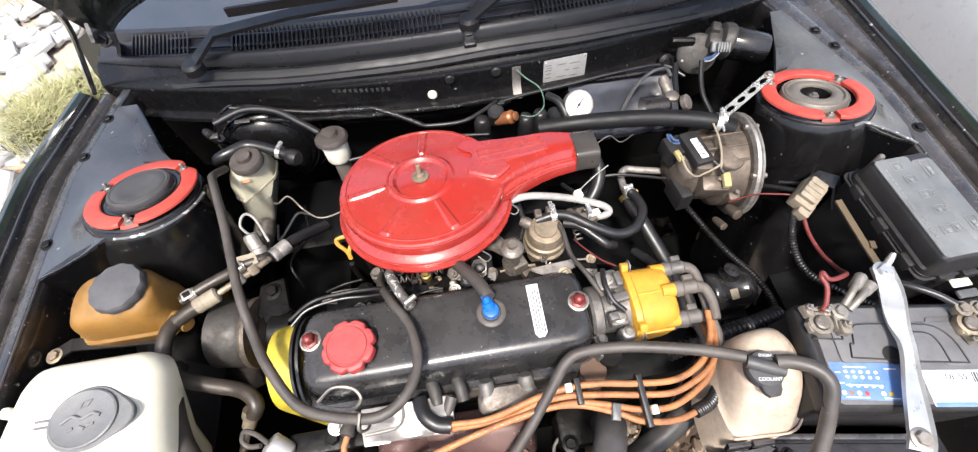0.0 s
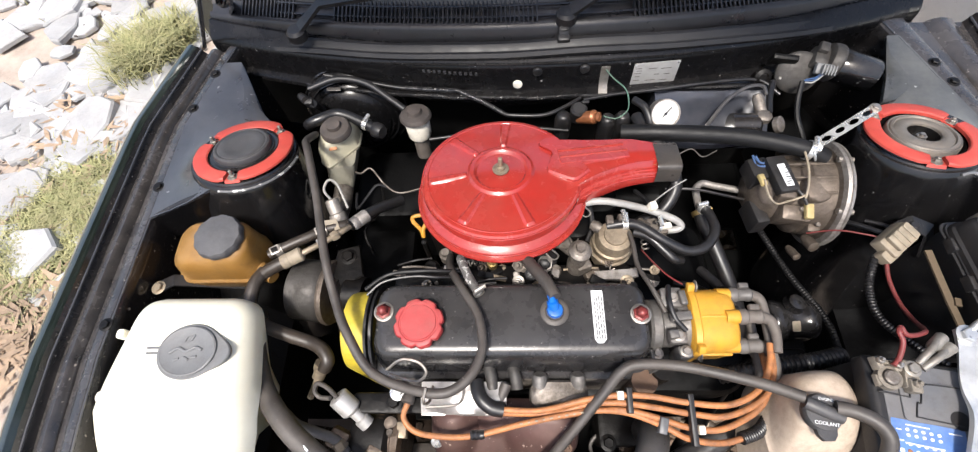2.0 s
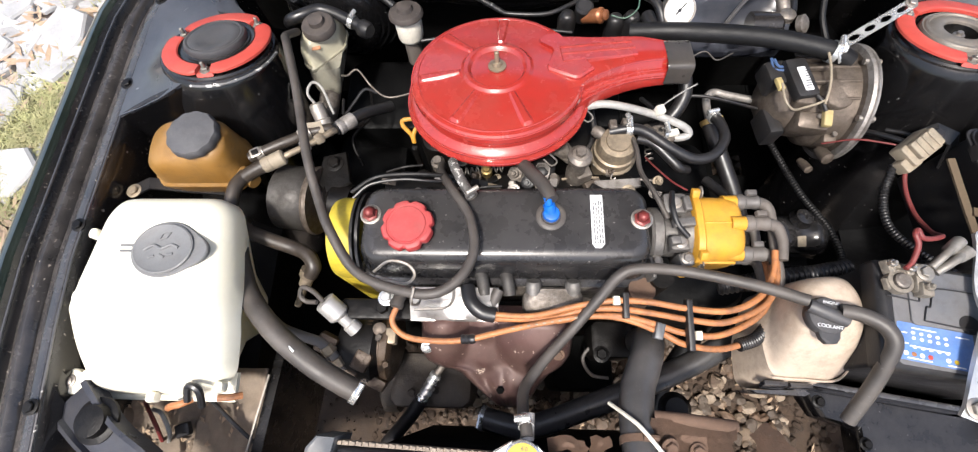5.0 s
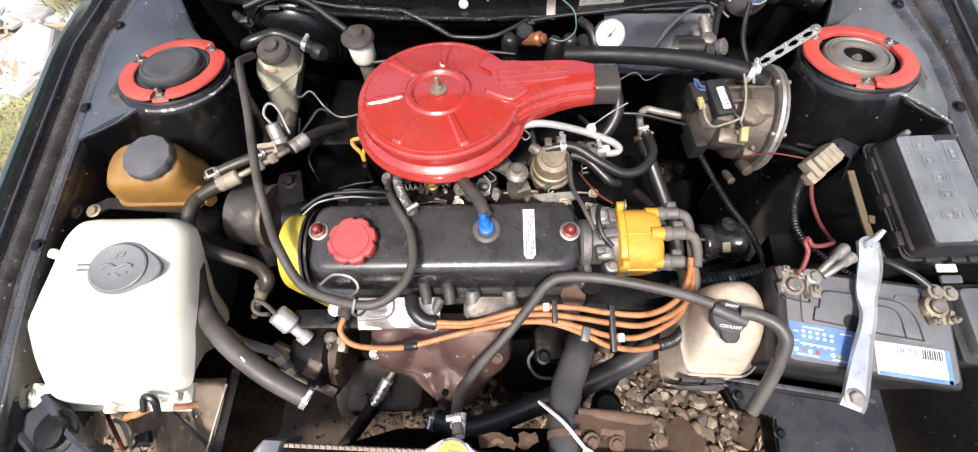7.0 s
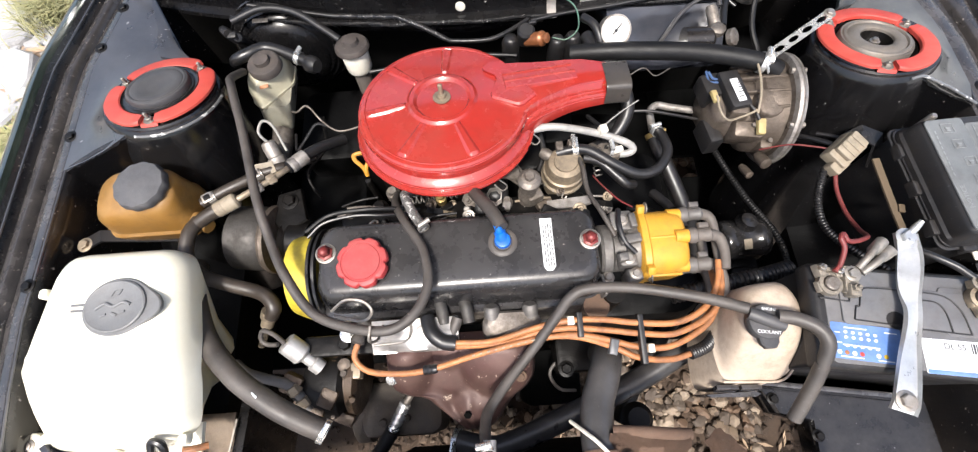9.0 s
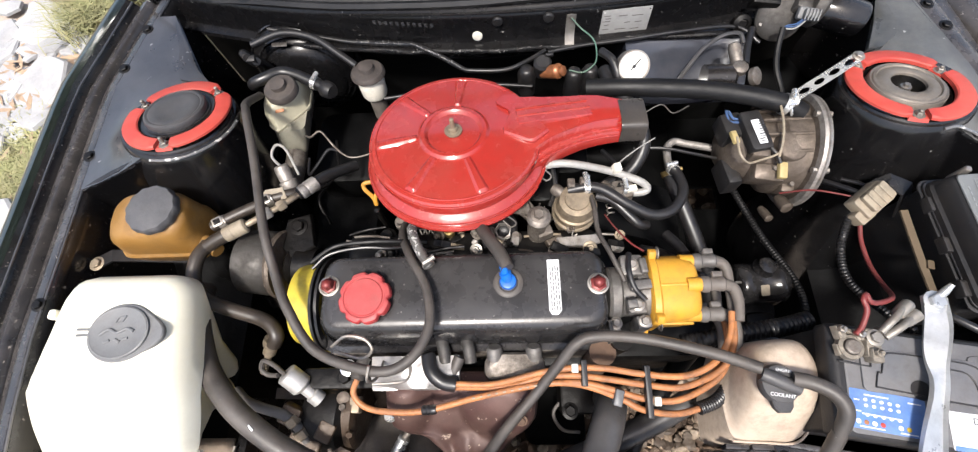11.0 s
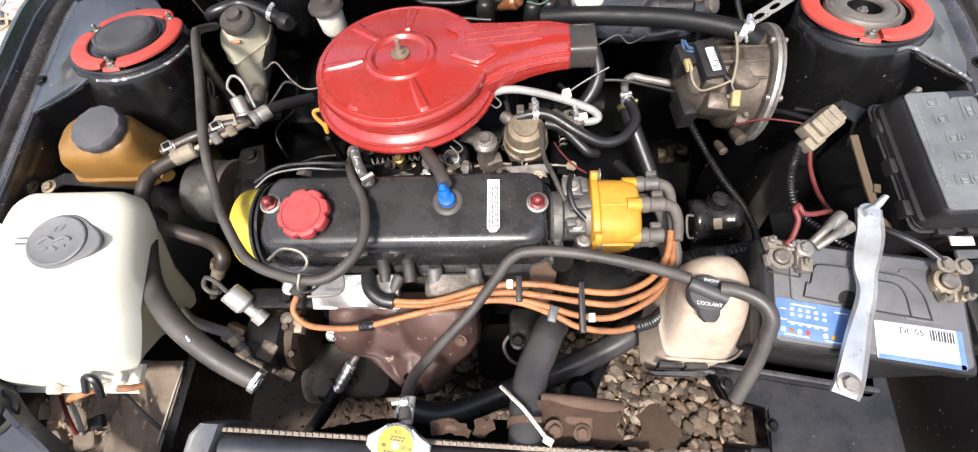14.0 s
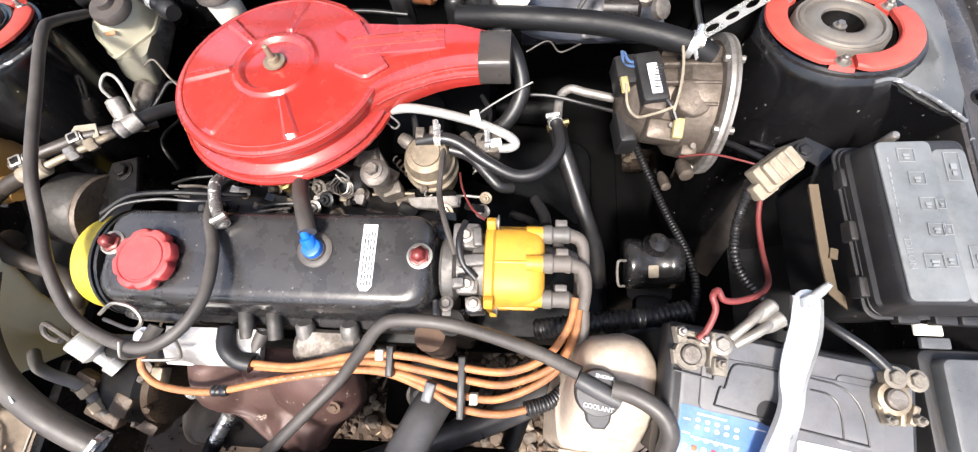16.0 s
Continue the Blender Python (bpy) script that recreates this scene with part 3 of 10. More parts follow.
# the clip on the seal and the small fittings of the bulkhead
bm = mesh()
block(bm, (0.018, 0.231, 0.800), (0.018, 0.010, 0.020), (-25, 0, 0))
block(bm, (0.018, 0.222, 0.792), (0.023, 0.012, 0.012), (20, 0, 0))
block(bm, (0.018, 0.232, 0.808), (0.014, 0.012, 0.006), (20, 0, 0))
part("seal_clip", bm, black_plastic, car)
for x, z in ((-0.069, 0.706), (-0.030, 0.739), (0.061, 0.741)):
    bm = mesh()
    y = cowl_y(x) - 0.001
    lathe(bm, (x, y, z), [(0.0095, -0.002), (0.0095, 0.002), (0.007, 0.004)], (0, -1, 0.1), 16)
    part("plug", bm, white_plastic if x == -0.069 else black_plastic, car)
# the scuffed lip along the bulkhead
lip_paint = material("scuffed_lip_paint", (0.012, 0.012, 0.013), 0.25, spots=(0.30, 0.29, 0.28), spot_amount=0.34, spot_scale=75, bump=0.5)
bm = mesh()
tube(bm, [(x, cowl_y(x) - 0.021 + 0.0015 * math.sin(70 * x), 0.6885 + 0.0015 * math.sin(41 * x)) for x in xs[5:-5]], 0.0034, 8, 4)
part("lip_edge", bm, lip_paint, car, "scuffed folded lip of the bulkhead")
bm = mesh()
tube(bm, [(x, cowl_y(x) + 0.006, 0.752 - 0.05 * x * x) for x in xs[3:-3]], 0.0026, 8, 2)
part("seam_bead", bm, bulkhead_black, car)
# pressed forms low on the bulkhead
for x0, x1, z in ((-0.34, -0.02, 0.640), (0.02, 0.20, 0.630), (-0.30, 0.10, 0.585)):
    bm = mesh()
    tube(bm, [(x, cowl_y(x) + 0.066, z + 0.006 * math.sin(20 * x)) for x in [x0 + (x1 - x0) * k / 6 for k in range(7)]], 0.009, 8, 3)
    part("pressing", bm, satin_black, car)
# added sheet: its near-black is the shade on the lower bulkhead
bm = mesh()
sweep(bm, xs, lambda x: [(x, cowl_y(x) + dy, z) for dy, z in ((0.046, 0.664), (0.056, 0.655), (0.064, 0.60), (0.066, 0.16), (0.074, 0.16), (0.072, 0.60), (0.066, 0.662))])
part("insulation_mat", bm, dark_gap, car, "plain black sheet standing in for shade on the lower bulkhead")
# stamped number, kept as plain bars
for i in range(11):
    bm = mesh()
    block(bm, (-0.256 + i * 0.0105, cowl_y(0.256 - i * 0.0105) + 0.0005, 0.737 - 0.0006 * i), (0.006, 0.0085, 0.0012), (86, 0, 3), 0.0004)
    part("stamped_mark", bm, bead_black, car)

# unseen body added behind the bulkhead to block light, with roof, glass and wheels
SIDE = [(0.70, 0.16), (0.77, 0.20), (0.80, 0.36), (0.815, 0.56), (0.80, 0.70), (0.775, 0.78), (0.72, 0.805)]


def body_loop(y, wide, low, high):
    half = [(x * wide, 0.16 + (z - 0.16) * high + low) for x, z in SIDE]
    return [Vector((x, y, z)) for x, z in half] + [Vector((-x, y, z)) for x, z in reversed(half)]


bm = mesh()
rings(bm, [body_loop(*q) for q in ((0.42, 1.0, 0.0, 1.0), (1.2, 1.015, 0.0, 1.0), (2.2, 1.015, 0.0, 1.005), (2.9, 0.99, 0.01, 1.01), (3.25, 0.96, 0.05, 0.97), (3.36, 0.92, 0.10, 0.86), (3.40, 0.86, 0.16, 0.70))])
part("cabin_body", bm, green_paint, car, "glossy dark green body behind the bay")
bm = mesh()
rings(bm, [[Vector((sx * x, y, z)) for sx, x, z in ((1, base, 0.80), (1, top, h), (-1, top, h), (-1, base, 0.80))] for y, base, top, h in ((0.98, 0.70, 0.56, 1.17), (1.10, 0.705, 0.555, 1.205), (1.7, 0.71, 0.55, 1.235), (2.25, 0.70, 0.54, 1.205), (2.55, 0.68, 0.56, 1.02), (2.80, 0.66, 0.62, 0.82))])
part("side_glass", bm, glass_mat, car, "dark cabin windows")
bm = mesh()
rings(bm, [[Vector((x * wide, y, h + dz)) for x, dz in ((-1.0, -0.012), (-0.94, 0.012), (-0.6, 0.030), (0.0, 0.038), (0.6, 0.030), (0.94, 0.012), (1.0, -0.012))] for y, wide, h in ((1.04, 0.58, 1.205), (1.14, 0.585, 1.215), (1.7, 0.58, 1.24), (2.2, 0.565, 1.215), (2.32, 0.56, 1.17))])
part("roof", bm, green_paint, car, "dark green roof")
for side in (-1, 1):
    for y in (0.0, 2.42):
        bm = mesh()
        lathe(bm, (side * 0.665, y, 0.285), [(0.15, 0.0), (0.262, 0.0), (0.283, 0.02), (0.285, 0.08), (0.283, 0.14), (0.262, 0.16), (0.18, 0.155)], (side, 0, 0), 40)
        tyre = part("wheel", bm, rubber, car, "black tyre")
        bm = mesh()
        lathe(bm, (side * 0.665, y, 0.285), [(0.178, 0.150), (0.165, 0.140), (0.06, 0.146), (0.05, 0.154), (0.01, 0.156)], (side, 0, 0), 32)
        part("rim", bm, dist_alloy, tyre)

# unseen front panels and bumper, added and sized to block light under the bay
for x0, x1 in ((-0.86, -0.33), (0.66, 0.86)):
    bm = mesh()
    plate(bm, [(x0, -0.78), (x1, -0.72), (x1, -0.70), (x0, -0.76)], 0.33, 0.655, 0.004)
    part("front_panel", bm, grimy_black, car)
bm = mesh()
rings(bm, [[Vector((x, y - 0.10 * (x / 0.86) ** 2 * -1 - 1.05, z)) for y, z in ((0.10, 0.14), (0.02, 0.22), (0.0, 0.30), (0.03, 0.37), (0.16, 0.38), (0.16, 0.14))] for x in [-0.88 + 0.11 * i for i in range(17)]])
part("bumper", bm, black_plastic, car, "unseen black bumper, added to block low light")

# the bonnet, standing open on its hinges
bonnet = thing("bonnet", "open dark green bonnet with a black underside", "bonnet", (0, 0.33, 0.84))
tilt = radians(62)


def lid_point(u, v, w=0.0):
    s, c = math.sin(tilt), math.cos(tilt)
    return Vector((u, 0.315 - v * c + w * s, 0.845 + v * s + w * c))


bm = mesh()
us = [-0.63 + 0.045 * i for i in range(29)]
for w, inset in ((0.0, 0.0),):
    loops = []
    for u in us:
        rear = 0.155 * (1 - (abs(u) / 0.63) ** 4)
        loops.append([lid_point(u, rear, 0.0), lid_point(u, rear + 0.03, -0.012), lid_point(u, 0.6, -0.016), lid_point(u, 1.0, -0.004), lid_point(u, 1.0, 0.012), lid_point(u, 0.6, 0.02), lid_point(u, rear, 0.014)])
    rings(bm, loops)
part("bonnet_panel", bm, green_paint, bonnet)
bm = mesh()
rings(bm, [[lid_point(u, 0.24 - 0.06 * (abs(u) / 0.6) ** 4, -0.018), lid_point(u, 0.6, -0.024), lid_point(u, 0.97, -0.012), lid_point(u, 0.97, -0.008), lid_point(u, 0.6, -0.019), lid_point(u, 0.24 - 0.06 * (abs(u) / 0.6) ** 4, -0.014)] for u in us[1:-1]])
part("bonnet_lining", bm, grimy_black, bonnet, "matt black bonnet underside")
bm = mesh()
for u0, u1 in ((-0.5, -0.12), (0.12, 0.5)):
    tube(bm, [lid_point(u0, 0.28, -0.03), lid_point((u0 + u1) / 2, 0.6, -0.036), lid_point(u1, 0.92, -0.03)], 0.03, 8)
part("stiffener", bm, bay_black, bonnet)
for side in (-1, 1):
    bm = mesh()
    strip(bm, [(side * 0.68, 0.38, 0.765), (side * 0.66, 0.35, 0.80), (side * 0.62, 0.31, 0.845), (side * 0.60, 0.24, 0.905)], 0.03, 0.006, (1, 0, 0))
    bolt(bm, (side * 0.605, 0.262, 0.878), 0.010, 0.008, direction=(0, -1, 0.3))
    part("hinge", bm, bay_black, bonnet)
bm = mesh()
tube(bm, [(-0.735, 0.30, 0.742), (-0.66, 0.255, 0.85), (-0.60, 0.21, 0.93), (-0.56, 0.17, 0.985)], 0.0045, 8)
single("bonnet_prop", bm, bay_black, "thin black prop rod leaning from the wing to the bonnet", "prop rod")

# ---- the ground ----
bm = mesh()
edge = [-30, -8, -4, -3, -2.4, -1.8, -1.5, -1.2, -0.9, -0.6, -0.3, 0, 0.3, 0.6, 1.0, 1.6, 2.4, 4, 8, 30]
grid = []
for y in edge:
    row = []
    for x in edge:
        z = 0.03 * noise.noise(Vector((x * 1.3, y * 1.3, 0.0))) if max(abs(x), abs(y)) < 5 else 0.0
        row.append(Vector((x, y, z - 0.012)))
    grid.append(row)
rings(bm, grid, False, False, closed=False)
ground = single("ground", bm, soil, "dry brown soil strewn with slate, gravel and dead grass", "ground", kind="structure")
# dark sheet laid over the soil: the car's shade put into its colour
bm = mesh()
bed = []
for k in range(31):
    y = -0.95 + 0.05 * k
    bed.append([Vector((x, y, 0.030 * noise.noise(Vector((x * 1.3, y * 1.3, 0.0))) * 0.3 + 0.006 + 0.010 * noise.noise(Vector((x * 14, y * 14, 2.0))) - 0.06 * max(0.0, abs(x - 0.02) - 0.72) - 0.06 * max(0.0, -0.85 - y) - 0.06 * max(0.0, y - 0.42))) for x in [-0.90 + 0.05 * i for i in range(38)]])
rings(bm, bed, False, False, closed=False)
single("gravel_bed", bm, shade_fines_mat, "brown soil sheet under the car, its shade painted dark", "ground", kind="structure")
rng = random.Random(7)


def stone_mesh(name, mat, flat, n, seed):
    r = random.Random(seed)
    bm = mesh()
    if flat:
        m = r.randint(5, 7)
        a = sorted(r.uniform(0, 2 * math.pi) for _ in range(m))
        a = [2 * math.pi * (i + r.uniform(-0.28, 0.28)) / m for i in range(m)]
        pts = [(math.cos(t) * r.uniform(0.75, 1.1), math.sin(t) * r.uniform(0.5, 0.85)) for t in a]
        rings(bm, [[Vector((x, y, -0.10)) for x, y in pts], [Vector((x, y, 0.06 + 0.05 * x * r.uniform(0, 1))) for x, y in pts], [Vector((x * 0.93, y * 0.93, 0.11 + 0.05 * x)) for x, y in pts]])
    else:
        bmesh.ops.create_icosphere(bm, subdivisions=2, radius=1.0)
        sx, sy, sz = r.uniform(0.8, 1.2), r.uniform(0.6, 1.0), r.uniform(0.45, 0.75)
        for v in bm.verts:
            k = 1 + 0.42 * noise.noise(v.co * 1.2 + Vector((seed, 0, 0))) + 0.13 * noise.noise(v.co * 3.0 + Vector((0, seed, 0)))
            v.co = Vector((v.co.x * sx * k, v.co.y * sy * k, v.co.z * sz * k))
    bmesh.ops.recalc_face_normals(bm, faces=bm.faces)
    me = bpy.data.meshes.new(name)
    bm.to_mesh(me)
    bm.free()
    me.materials.append(mat)
    if not flat:
        me.shade_smooth()
        me.set_sharp_from_angle(angle=radians(24))
    return me


slabs = [stone_mesh("slate", slate, True, 0, s) for s in range(9)]
pebbles = [stone_mesh("pebble", pebble_mat, False, 0, 30 + s) for s in range(9)]


def scatter(name, meshes, count, where, size, z, tip):
    for i in range(count):
        x, y, s = *where(), rng.uniform(*size) * rng.uniform(0.6, 1.0)
        ob = new(name, meshes[i % len(meshes)])
        ob.parent = ground
        ob.matrix_basis = pose(x, y, z + rng.uniform(0, 0.4) * s * 0.2, rng.uniform(-tip, tip), rng.uniform(-tip, tip), rng.uniform(0, 360)) @ Matrix.Scale(s, 4)


def west(x0, x1, y0, y1):
    return lambda: (rng.uniform(x0, x1), rng.uniform(y0, y1))


# ---- strut tops ----
dirty_nut = material("dirty_plated_nut", (0.30, 0.285, 0.26), 0.42, metal=0.7, dust=(0.15, 0.12, 0.09), dust_amount=0.6, dust_scale=60)


def strut_top(cx, cy, cz, metal, size, gaps, label):
    t = thing("strut_mount", label, "strut mount", (cx, cy, cz - 0.01), "strut mounts")
    lean = Matrix.Translation((cx, cy, cz)) @ Matrix.Rotation(radians(-16), 4, "X") @ Matrix.Diagonal((size, size, 1, 1)) @ Matrix.Translation((-cx, -cy, -0.762))
    gaps = [radians(a) for a in gaps]
    for i in range(3):
        a0, a1 = gaps[i] + 0.15, gaps[(i + 1) % 3] + (2 * math.pi if i == 2 else 0) - 0.15
        bm = mesh()
        loops = []
        for k in range(29):
            a = a0 + (a1 - a0) * k / 28
            c, q = math.cos(a), math.sin(a)
            pinch = 0.004 * max(0.0, 1 - min(k, 28 - k) / 2.0)
            loops.append([Vector((cx + (r - (pinch if r > 0.08 else -pinch * 0.6)) * c, cy + (r - (pinch if r > 0.08 else -pinch * 0.6)) * q, z)) for r, z in ((0.067, 0.7575), (0.0675, 0.7625), (0.0695, 0.7640), (0.0915, 0.7640), (0.0945, 0.7620), (0.0950, 0.7585))])
        rings(bm, loops)
        part("collar", moved(bm, lean), ring_red, t, "red-painted ring segment")
    for a in gaps:
        bm = mesh()
        rings(bm, [[Vector((cx + q * math.cos(a - 0.16 + 0.08 * k), cy + q * math.sin(a - 0.16 + 0.08 * k), z)) for q, z in ((0.068, 0.753), (0.069, 0.758), (0.088, 0.758), (0.091, 0.753))] for k in range(5)])
        part("stud_seat", moved(bm, lean), ring_red, t)
    if metal == rubber:
        bm = mesh()
        lathe(bm, (cx, cy, 0.756), [(0.0675, 0.004), (0.0665, 0.0075), (0.0640, 0.0035), (0.0605, 0.0015), (0.0585, 0.006), (0.056, 0.007)], n=56)
        part("cup", moved(bm, lean), satin_black, t, "glossy black cup")
        bm = mesh()
        lathe(bm, (cx, cy, 0.756), [(0.0545, 0.000), (0.0550, 0.011), (0.0530, 0.0155), (0.0490, 0.0172), (0.0455, 0.0160), (0.0435, 0.0170), (0.032, 0.0158), (0.021, 0.0130), (0.008, 0.0120)], n=56)
        part("insulator", moved(bm, lean), dull_plastic, t, "dished black rubber insulator")
    else:
        bm = mesh()
        lathe(bm, (cx, cy, 0.756), [(0.0600, -0.014), (0.0590, 0.002), (0.0570, 0.0055), (0.0540, 0.0045), (0.0525, 0.0070), (0.0485, 0.0080), (0.0468, 0.0050), (0.0450, 0.0065), (0.0370, 0.0085), (0.0300, 0.0085), (0.0270, 0.0065), (0.0262, 0.0030)], n=56, caps=False)
        part("cup", moved(bm, lean), metal, t, "dusty bare metal cup")
        # well wall in near-black, so its shade sits in the colour
        bm = mesh()
        lathe(bm, (cx, cy, 0.756), [(0.0264, 0.0028), (0.0240, -0.0080), (0.0200, -0.0140), (0.0020, -0.0140)], n=40, caps=False)
        part("well", moved(bm, lean), grimy_black, t, "well of the cup, its shade painted dark")
        bm = mesh()
        lathe(bm, (cx, cy, 0.743), [(0.0120, 0), (0.0120, 0.005), (0.0085, 0.006), (0.0085, 0.013), (0.0050, 0.0135), (0.0045, 0.017), (0.002, 0.017)], n=16)
        part("centre_nut", moved(bm, lean), steel, t)
        # added dark ring in place of the shaded gap round the cup
        bm = mesh()
        lathe(bm, (cx, cy, 0.754), [(0.0665, 0.001), (0.0650, -0.003), (0.0600, -0.008)], n=48, caps=False)
        part("gaiter", moved(bm, lean), grimy_black, t, "dark ring standing in for the shaded gap round the cup")
    for a in gaps:
        bm = mesh()
        bolt(bm, (cx + 0.079 * math.cos(a), cy + 0.079 * math.sin(a), 0.757), 0.0066, 0.0065, stud=0.008 if metal == rubber else 0.002)
        part("stud_nut", moved(bm, lean), dirty_nut, t)
    return t


strut_top(-0.556, 0.006, 0.772, rubber, 0.90, (-84, 46, 160), "red-painted strut mount ring round a black rubber insulator")
strut_top(0.582, -0.003, 0.774, cup_metal, 0.885, (-106, 26, 136), "red-painted strut mount ring round a dusty bare metal cup")

# ---- the engine ----
engine = thing("engine", "four-cylinder engine with a black rocker cover and dirty alloy head", "engine", (-0.09, -0.3, 0.25))
bm = mesh()
X, Y = -0.0895, -0.300
rings(bm, [rounded(X, Y, 0.672, 0.428, 0.140, 0.020), rounded(X, Y, 0.682, 0.430, 0.142, 0.022), rounded(X, Y, 0.685, 0.424, 0.136, 0.022), rounded(X, Y + 0.001, 0.690, 0.414, 0.126, 0.026),
           rounded(X, Y + 0.003, 0.715, 0.410, 0.120, 0.026), rounded(X, Y + 0.005, 0.732, 0.406, 0.114, 0.026), rounded(X, Y + 0.006, 0.740, 0.398, 0.106, 0.024), rounded(X, Y + 0.006, 0.7445, 0.386, 0.094, 0.022), rounded(X, Y + 0.006, 0.7455, 0.372, 0.080, 0.02)])
part("rocker_cover", bm, cover_black, engine, "black-painted rocker cover")
bm = mesh()
rbox(bm, X, Y - 0.004, 0.56, 0.673, 0.42, 0.135, 0.012, 0.004)
part("cylinder_head", bm, dirty_alu, engine, "grimy alloy cylinder head")
# the block takes the black that holds the bay's shade
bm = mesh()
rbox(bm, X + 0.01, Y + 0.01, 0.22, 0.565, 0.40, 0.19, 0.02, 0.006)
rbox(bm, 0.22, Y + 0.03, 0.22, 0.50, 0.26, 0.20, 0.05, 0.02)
part("block", bm, shade_black, engine)
bm = mesh()
lathe(bm, (-0.352, -0.293, 0.668), [(0.052, 0), (0.060, 0.004), (0.063, 0.012), (0.064, 0.044)], (1, 0, 0), 40)
rbox(bm, -0.330, -0.293, 0.36, 0.668, 0.044, 0.124, 0.01, 0.004)
part("timing_cover", bm, yellow_metal, engine, "yellow-painted timing belt cover")
bm = mesh()
for x in (-0.309, -0.301):
    lathe(bm, (x, -0.293, 0.672), [(0.060, 0), (0.071, 0), (0.071, 0.004), (0.060, 0.004)], (1, 0, 0), 40, caps=False)
part("cover_seal", bm, rubber, engine)

# oil filler cap
bm = mesh()
c = (-0.2205, -0.305, 0.745)
lathe(bm, c, [(0.030, 0), (0.030, 0.005)], n=48)
cap_loops = []
for rad_, h, notch in ((0.0345, 0.005, 1.0), (0.0365, 0.007, 1.0), (0.0370, 0.015, 1.0), (0.0350, 0.0185, 0.8), (0.0310, 0.0200, 0.2), (0.0290, 0.0200, 0.0), (0.0280, 0.0188, 0.0), (0.0262, 0.0188, 0.0), (0.0252, 0.0202, 0.0), (0.0120, 0.0208, 0.0)):
    cap_loops.append([Vector((c[0] + q * math.cos(a), c[1] + q * math.sin(a), c[2] + h)) for a, q in [(b, rad_ * (1 - 0.115 * notch * max(0.0, math.cos(8 * b + 0.6)) ** 2.5)) for b in [2 * math.pi * k / 96 for k in range(96)]]])
rings(bm, cap_loops)
single("oil_filler_cap", bm, cap_red, "faded red plastic oil filler cap on the rocker cover", "oil cap")
for x, y in ((-0.278, -0.284), (0.101, -0.290)):
    t = thing("cover_nut", "red anodised cap nut on a bright washer", "nut", (x, y, 0.745), "rocker cover nuts")
    bm = mesh()
    lathe(bm, (x, y, 0.745), [(0.0150, 0), (0.0150, 0.0022), (0.0125, 0.003), (0.0115, 0.002)], n=28)
    part("washer", bm, steel, t)
    bm = mesh()
    lathe(bm, (x, y, 0.745), [(0.0115, 0.002), (0.0115, 0.005), (0.0085, 0.0065), (0.0085, 0.013), (0.006, 0.0165), (0.002, 0.018)], n=6)
    part("cap_nut", bm, nut_red, t)
t = thing("breather_valve", "blue plastic breather valve in a grommet on the rocker cover", "valve", (-0.023, -0.284, 0.745))
bm = mesh()
lathe(bm, (-0.023, -0.286, 0.744), [(0.021, 0), (0.021, 0.003), (0.018, 0.005), (0.014, 0.005), (0.013, 0.008)], n=28)
part("grommet", bm, dusty_rubber, t)
bm = mesh()
lathe(bm, (-0.023, -0.286, 0.750), [(0.0115, 0), (0.0125, 0.004), (0.011, 0.009), (0.008, 0.010)], n=12)
lathe(bm, (-0.023, -0.286, 0.752), [(0.0085, 0.004), (0.0085, 0.016), (0.0055, 0.017), (0.0055, 0.028)], (-0.2, 0.55, 0.65), n=12)
part("valve_body", bm, blue_plastic, t)
bm = mesh()
plate(bm, [(0.032, -0.254), (0.049, -0.254), (0.049, -0.326), (0.044, -0.332), (0.036, -0.332), (0.032, -0.326)], 0.7458, 0.7468, 0.0003)
st = single("cover_sticker", bm, white_paper, "narrow white printed sticker on the rocker cover", "sticker")
line_seed = random.Random(12)
for x in (0.0465, 0.0430, 0.0395, 0.0360):
    y = -0.326
    while y < -0.266:
        w = line_seed.uniform(0.003, 0.008)
        bm = mesh()
        block(bm, (x, y + w / 2, 0.7472), (0.0015, w, 0.0006), e=0.0001)
        part("print_bar", bm, print_ink, st)
        y += w + 0.0018
# exhaust manifold under its shield
shield = thing("heat_shield", "rust-brown pressed steel heat shield over the exhaust manifold", "heat shield", (-0.1, -0.46, 0.6))


